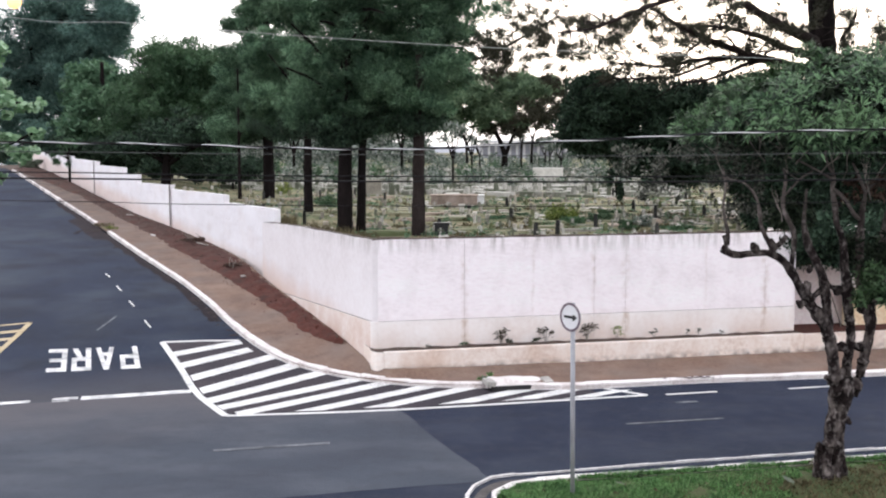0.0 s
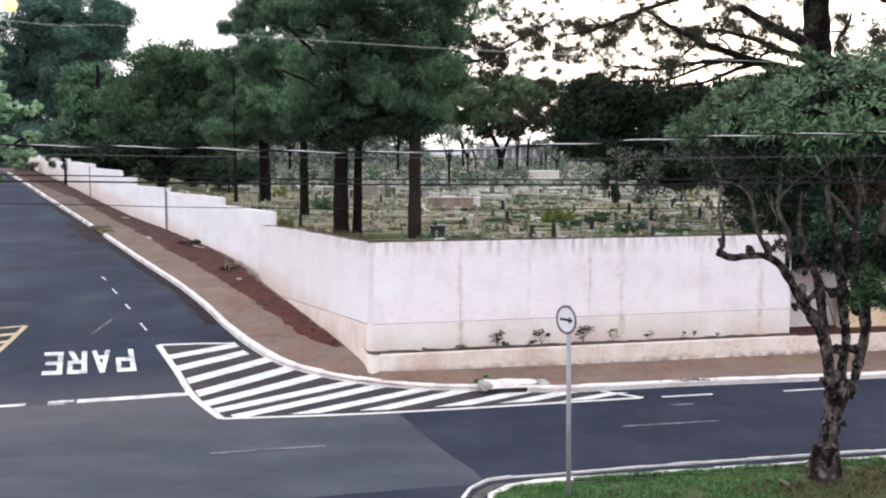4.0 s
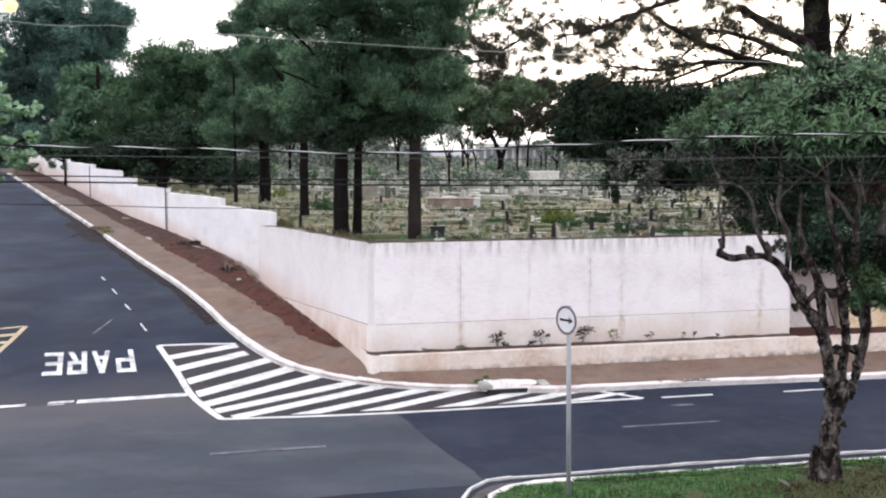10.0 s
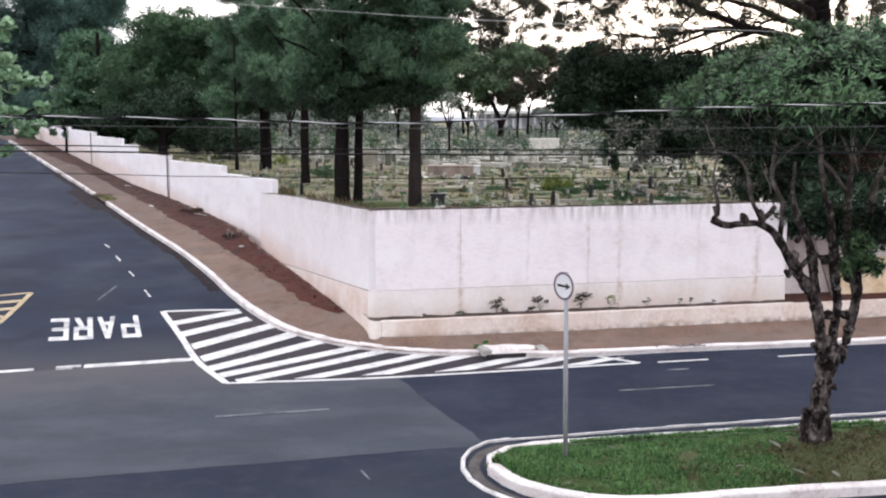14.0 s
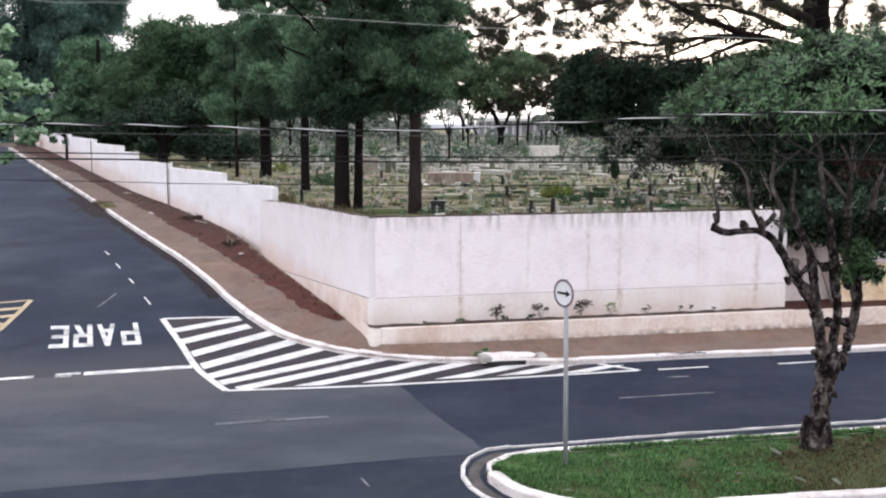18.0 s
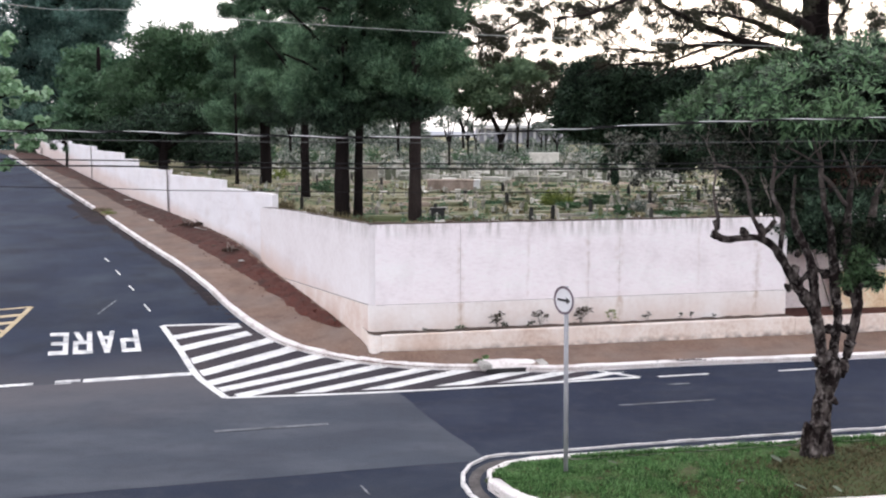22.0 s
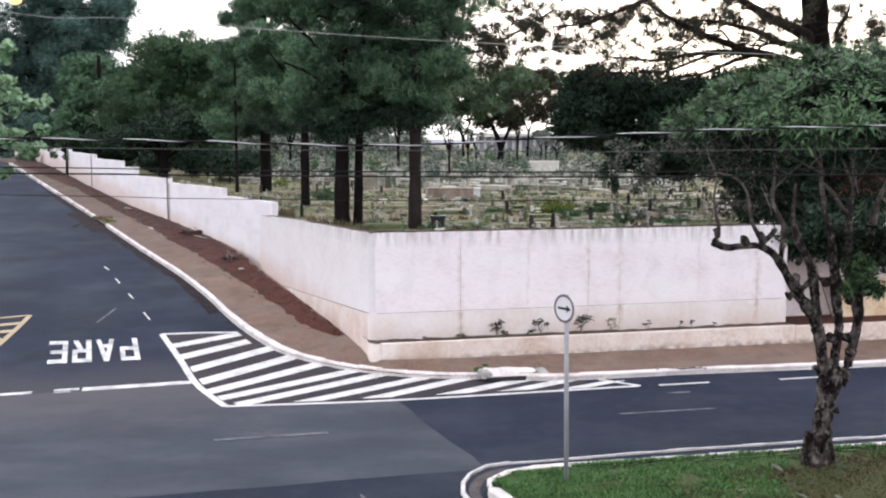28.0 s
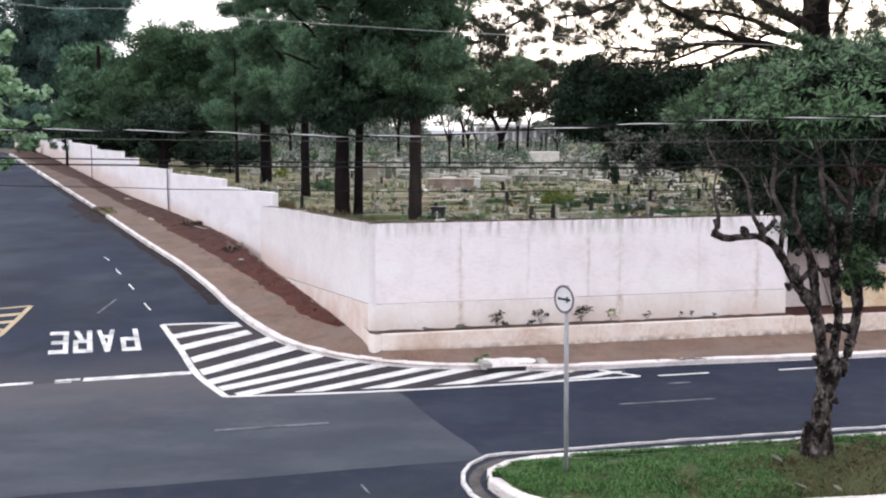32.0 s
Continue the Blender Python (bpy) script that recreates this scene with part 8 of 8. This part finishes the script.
# ---- car ----
CAR_L, CAR_W, WB, WR = 4.15, 1.64, 2.46, 0.29


def loft(bm, stations):
    """Rings of equal length joined one to the next, with caps."""
    rings = [[bm.verts.new(v) for v in s] for s in stations]
    for a, b in zip(rings, rings[1:]):
        for j in range(len(a)):
            k = (j + 1) % len(a)
            bm.faces.new((a[j], a[k], b[k], b[j]))
    bm.faces.new(rings[0][::-1])
    bm.faces.new(rings[-1])
    bmesh.ops.recalc_face_normals(bm, faces=bm.faces[:])
    return bm


def build_car():
    """A dark four-door saloon, nose towards +x, origin on the road under its middle."""
    car = thing("car", (0, 0, 0), "dark blue four-door saloon car with lit headlamps, driving past", "car")
    # x, sill height, shoulder height, half width
    prof = [(2.07, 0.36, 0.55, 0.50), (2.02, 0.26, 0.64, 0.66), (1.90, 0.21, 0.70, 0.74), (1.65, 0.19, 0.78, 0.79), (1.25, 0.19, 0.86, 0.81), (0.85, 0.19, 0.92, 0.82), (0.2, 0.19, 0.93, 0.82),
            (-0.6, 0.19, 0.95, 0.82), (-1.2, 0.19, 0.97, 0.81), (-1.6, 0.21, 0.97, 0.79), (-1.9, 0.25, 0.95, 0.75), (-2.02, 0.32, 0.90, 0.68), (-2.06, 0.42, 0.80, 0.60)]
    st = []
    for x, z0, z1, w in prof:
        zm = z0 + (z1 - z0) * 0.5
        ring = [(w * 0.86, z0), (w * 0.985, z0 + 0.09), (w, zm), (w * 0.985, z1 - 0.12), (w * 0.92, z1 - 0.03), (w * 0.84, z1 + 0.002), (w * 0.5, z1 + 0.015)]
        st.append([(x, y, z) for y, z in ring] + [(x, -y, z) for y, z in reversed(ring)])
    bm = bmesh.new()
    loft(bm, st)
    body = part("body", bm, M_CARPAINT, car, smooth=True)
    gh = [(0.98, 0.90, 0.91, 0.74), (0.62, 0.91, 1.14, 0.70), (0.28, 0.92, 1.31, 0.64), (0.0, 0.93, 1.36, 0.62), (-0.5, 0.94, 1.365, 0.62), (-0.85, 0.95, 1.33, 0.62), (-1.10, 0.96, 1.24, 0.64), (-1.45, 0.96, 1.07, 0.68), (-1.68, 0.95, 0.97, 0.70)]
    st = []
    for x, z0, z1, w in gh:
        wt = w * (0.98 if z1 - z0 < 0.1 else 0.86)
        wb = 0.74
        ring = [(wb, z0 - 0.03), (wb * 0.5 + wt * 0.5, (z0 + z1) / 2), (wt, z1 - 0.04), (wt * 0.94, z1 - 0.012), (wt * 0.86, z1), (wt * 0.4, z1 + 0.010)]
        st.append([(x, y, z) for y, z in ring] + [(x, -y, z) for y, z in reversed(ring)])
    bm = bmesh.new()
    loft(bm, st)
    part("roof", bm, M_CARPAINT, car, smooth=True)

    def pane(name, pts, off, glass=None):
        bm = bmesh.new()
        vs = [bm.verts.new(Vector(p) + Vector(off)) for p in pts]
        f = bm.faces.new(vs)
        r = bmesh.ops.extrude_face_region(bm, geom=[f])
        bmesh.ops.translate(bm, vec=Vector(off) * -0.6, verts=[v for v in r["geom"] if isinstance(v, bmesh.types.BMVert)])
        bmesh.ops.recalc_face_normals(bm, faces=bm.faces[:])
        return part(name, bm, glass or M_GLASS, car)

    pane("windscreen", [(0.95, 0.62, 0.955), (0.31, 0.50, 1.285), (0.31, -0.50, 1.285), (0.95, -0.62, 0.955)], (0.012, 0, 0.018))
    pane("rear_window", [(-1.08, 0.50, 1.255), (-1.58, 0.58, 1.01), (-1.58, -0.58, 1.01), (-1.08, -0.50, 1.255)], (-0.012, 0, 0.02))
    for s in (1, -1):
        pane("side_window", [(0.62, s * 0.722, 0.95), (0.24, s * 0.60, 1.26), (-0.16, s * 0.575, 1.295), (-0.18, s * 0.735, 0.95)], (0, s * 0.025, 0), M_GLASS_SIDE)
        pane("side_window", [(-0.26, s * 0.735, 0.96), (-0.24, s * 0.575, 1.295), (-0.78, s * 0.585, 1.27), (-1.02, s * 0.735, 0.98)], (0, s * 0.025, 0), M_GLASS_SIDE)
        bm = bmesh.new()
        bmesh.ops.create_uvsphere(bm, u_segments=16, v_segments=10, radius=1, matrix=Matrix.Translation((1.90, s * 0.54, 0.62)) @ pose(0, 0, 0, 0, 0, -s * -18) @ Matrix.Diagonal((0.19, 0.23, 0.125, 1)))
        part("headlamp", bm, M_HEAD, body, "lit headlamp", smooth=True)
        bm = bmesh.new()
        box(bm, 1.93, s * 0.60, 0.43, 0.14, 0.24, 0.07, 0.02)
        part("indicator", bm, M_AMBER, body, "amber indicator lamp")
        bm = bmesh.new()
        box(bm, -1.98, s * 0.56, 0.78, 0.14, 0.26, 0.20, 0.03)
        part("tail_lamp", bm, M_TAIL, body, "red tail lamp")
        bm = bmesh.new()
        bmesh.ops.create_uvsphere(bm, u_segments=12, v_segments=8, radius=1, matrix=Matrix.Translation((0.66, s * 0.86, 0.98)) @ Matrix.Diagonal((0.07, 0.10, 0.06, 1)))
        part("mirror", bm, M_CARPAINT, car, smooth=True)
        for x in (0.0, -0.85):
            bm = bmesh.new()
            box(bm, x - 0.12, s * 0.825, 0.82, 0.16, 0.03, 0.03, 0.008)
            part("door_handle", bm, M_TRIM, body)
        for x in (0.72, -0.2, -1.05):
            bm = bmesh.new()
            box(bm, x, s * 0.812, 0.58, 0.008, 0.016, 0.58)
            part("door_gap", bm, M_TRIM, body)
        bm = bmesh.new()
        box(bm, 0.0, s * 0.80, 0.25, 1.7, 0.07, 0.10, 0.02)
        part("sill", bm, M_TRIM, body)
        # arches are not cut: black discs stand in for the shade inside them
        for x in (WB / 2, -WB / 2):
            bm = bmesh.new()
            bmesh.ops.create_cone(bm, cap_ends=True, segments=28, radius1=0.345, radius2=0.345, depth=0.10, matrix=Matrix.Translation((x, s * 0.772, 0.31)) @ pose(0, 0, 0, 90, 0, 0))
            part("wheel_arch", bm, M_TRIM, car, "black disc for the shade in the wheel arch")
    # black box hung low, added for the dark shade under the car
    bm = bmesh.new()
    box(bm, 0.0, 0, 0.19, 3.7, 1.46, 0.20, 0.03)
    part("underbody", bm, M_TRIM, car, "low black underside put in for the shade below")
    bm = bmesh.new()
    box(bm, 2.03, 0, 0.36, 0.10, 1.20, 0.10, 0.03)
    part("front_grille", bm, M_TRIM, body)
    bm = bmesh.new()
    box(bm, 2.085, 0, 0.46, 0.015, 0.40, 0.12, 0.004)
    part("front_plate", bm, M_CONC, car, "grey plate")
    bm = bmesh.new()
    box(bm, -2.065, 0, 0.62, 0.015, 0.40, 0.12, 0.004)
    part("rear_plate", bm, M_CONC, car, "grey plate")
    wheels = []
    for x in (WB / 2, -WB / 2):
        for s in (1, -1):
            w = thing("wheel", (x, s * 0.745, WR), "", "")
            for key in ("label", "category"):
                if key in w:
                    del w[key]
            w.parent = car
            bm = bmesh.new()
            prof_t = [(0.20, -0.085), (0.265, -0.09), (WR, -0.06), (WR, 0.06), (0.265, 0.09), (0.20, 0.085)]
            st = []
            for k in range(29):
                a = 2 * math.pi * k / 28
                st.append([(r * math.cos(a), y, r * math.sin(a)) for r, y in prof_t])
            rings = [[bm.verts.new(v) for v in r] for r in st[:-1]]
            for k in range(28):
                A, B = rings[k], rings[(k + 1) % 28]
                for j in range(6):
                    jj = (j + 1) % 6
                    bm.faces.new((A[j], A[jj], B[jj], B[j]))
            bmesh.ops.recalc_face_normals(bm, faces=bm.faces[:])
            part("tyre", bm, M_TYRE, w, smooth=True)
            bm = bmesh.new()
            bmesh.ops.create_cone(bm, cap_ends=True, segments=28, radius1=0.20, radius2=0.20, depth=0.186, matrix=pose(0, 0, 0, 90, 0, 0))
            for k in range(9):
                m = pose(0, 0, 0, 0, 40 * k, 0)
                box(bm, 0.11, s * 0.094, 0, 0.15, 0.02, 0.045, 0.006, m)
            bmesh.ops.create_cone(bm, cap_ends=True, segments=18, radius1=0.06, radius2=0.045, depth=0.03, matrix=pose(0, s * 0.10, 0, 90 * s, 0, 0))
            part("rim", bm, M_RIM, w)
            wheels.append(w)
    return car, wheels


car, wheels = build_car()
CAR_DIR = radians(192.9)
CAR_X0 = Vector((13.23, 22.86))          # middle of the car at the start of the clip
SPEED = 11.75


def car_way(t):
    """Metres driven since the start: steady through the junction, then braking to a halt down the road."""
    if t < 2.4:
        return SPEED * t
    u = min(t, 7.4) - 2.4
    return SPEED * 2.4 + SPEED * u - SPEED * u * u / 10


def motions():
    rows, spins = [], {id(w): [] for w in wheels}
    ts = [k / 30 for k in range(0, 225)] + [8.0, 20.0, 32.0]
    for t in ts:
        s = car_way(t)
        p = CAR_X0 + Vector((math.cos(CAR_DIR), math.sin(CAR_DIR))) * s
        rows.append((t, pose(p.x, p.y, 0.012, 0, 0, math.degrees(CAR_DIR))))
        for w in wheels:
            spins[id(w)].append((t, Matrix.Translation(WHEEL_AT[w.name]) @ Matrix.Rotation(s / WR, 4, "Y")))
    walk(car, rows)
    for w in wheels:
        walk(w, spins[id(w)])


WHEEL_AT = {w.name: w.matrix_basis.translation.copy() for w in wheels}
motions()
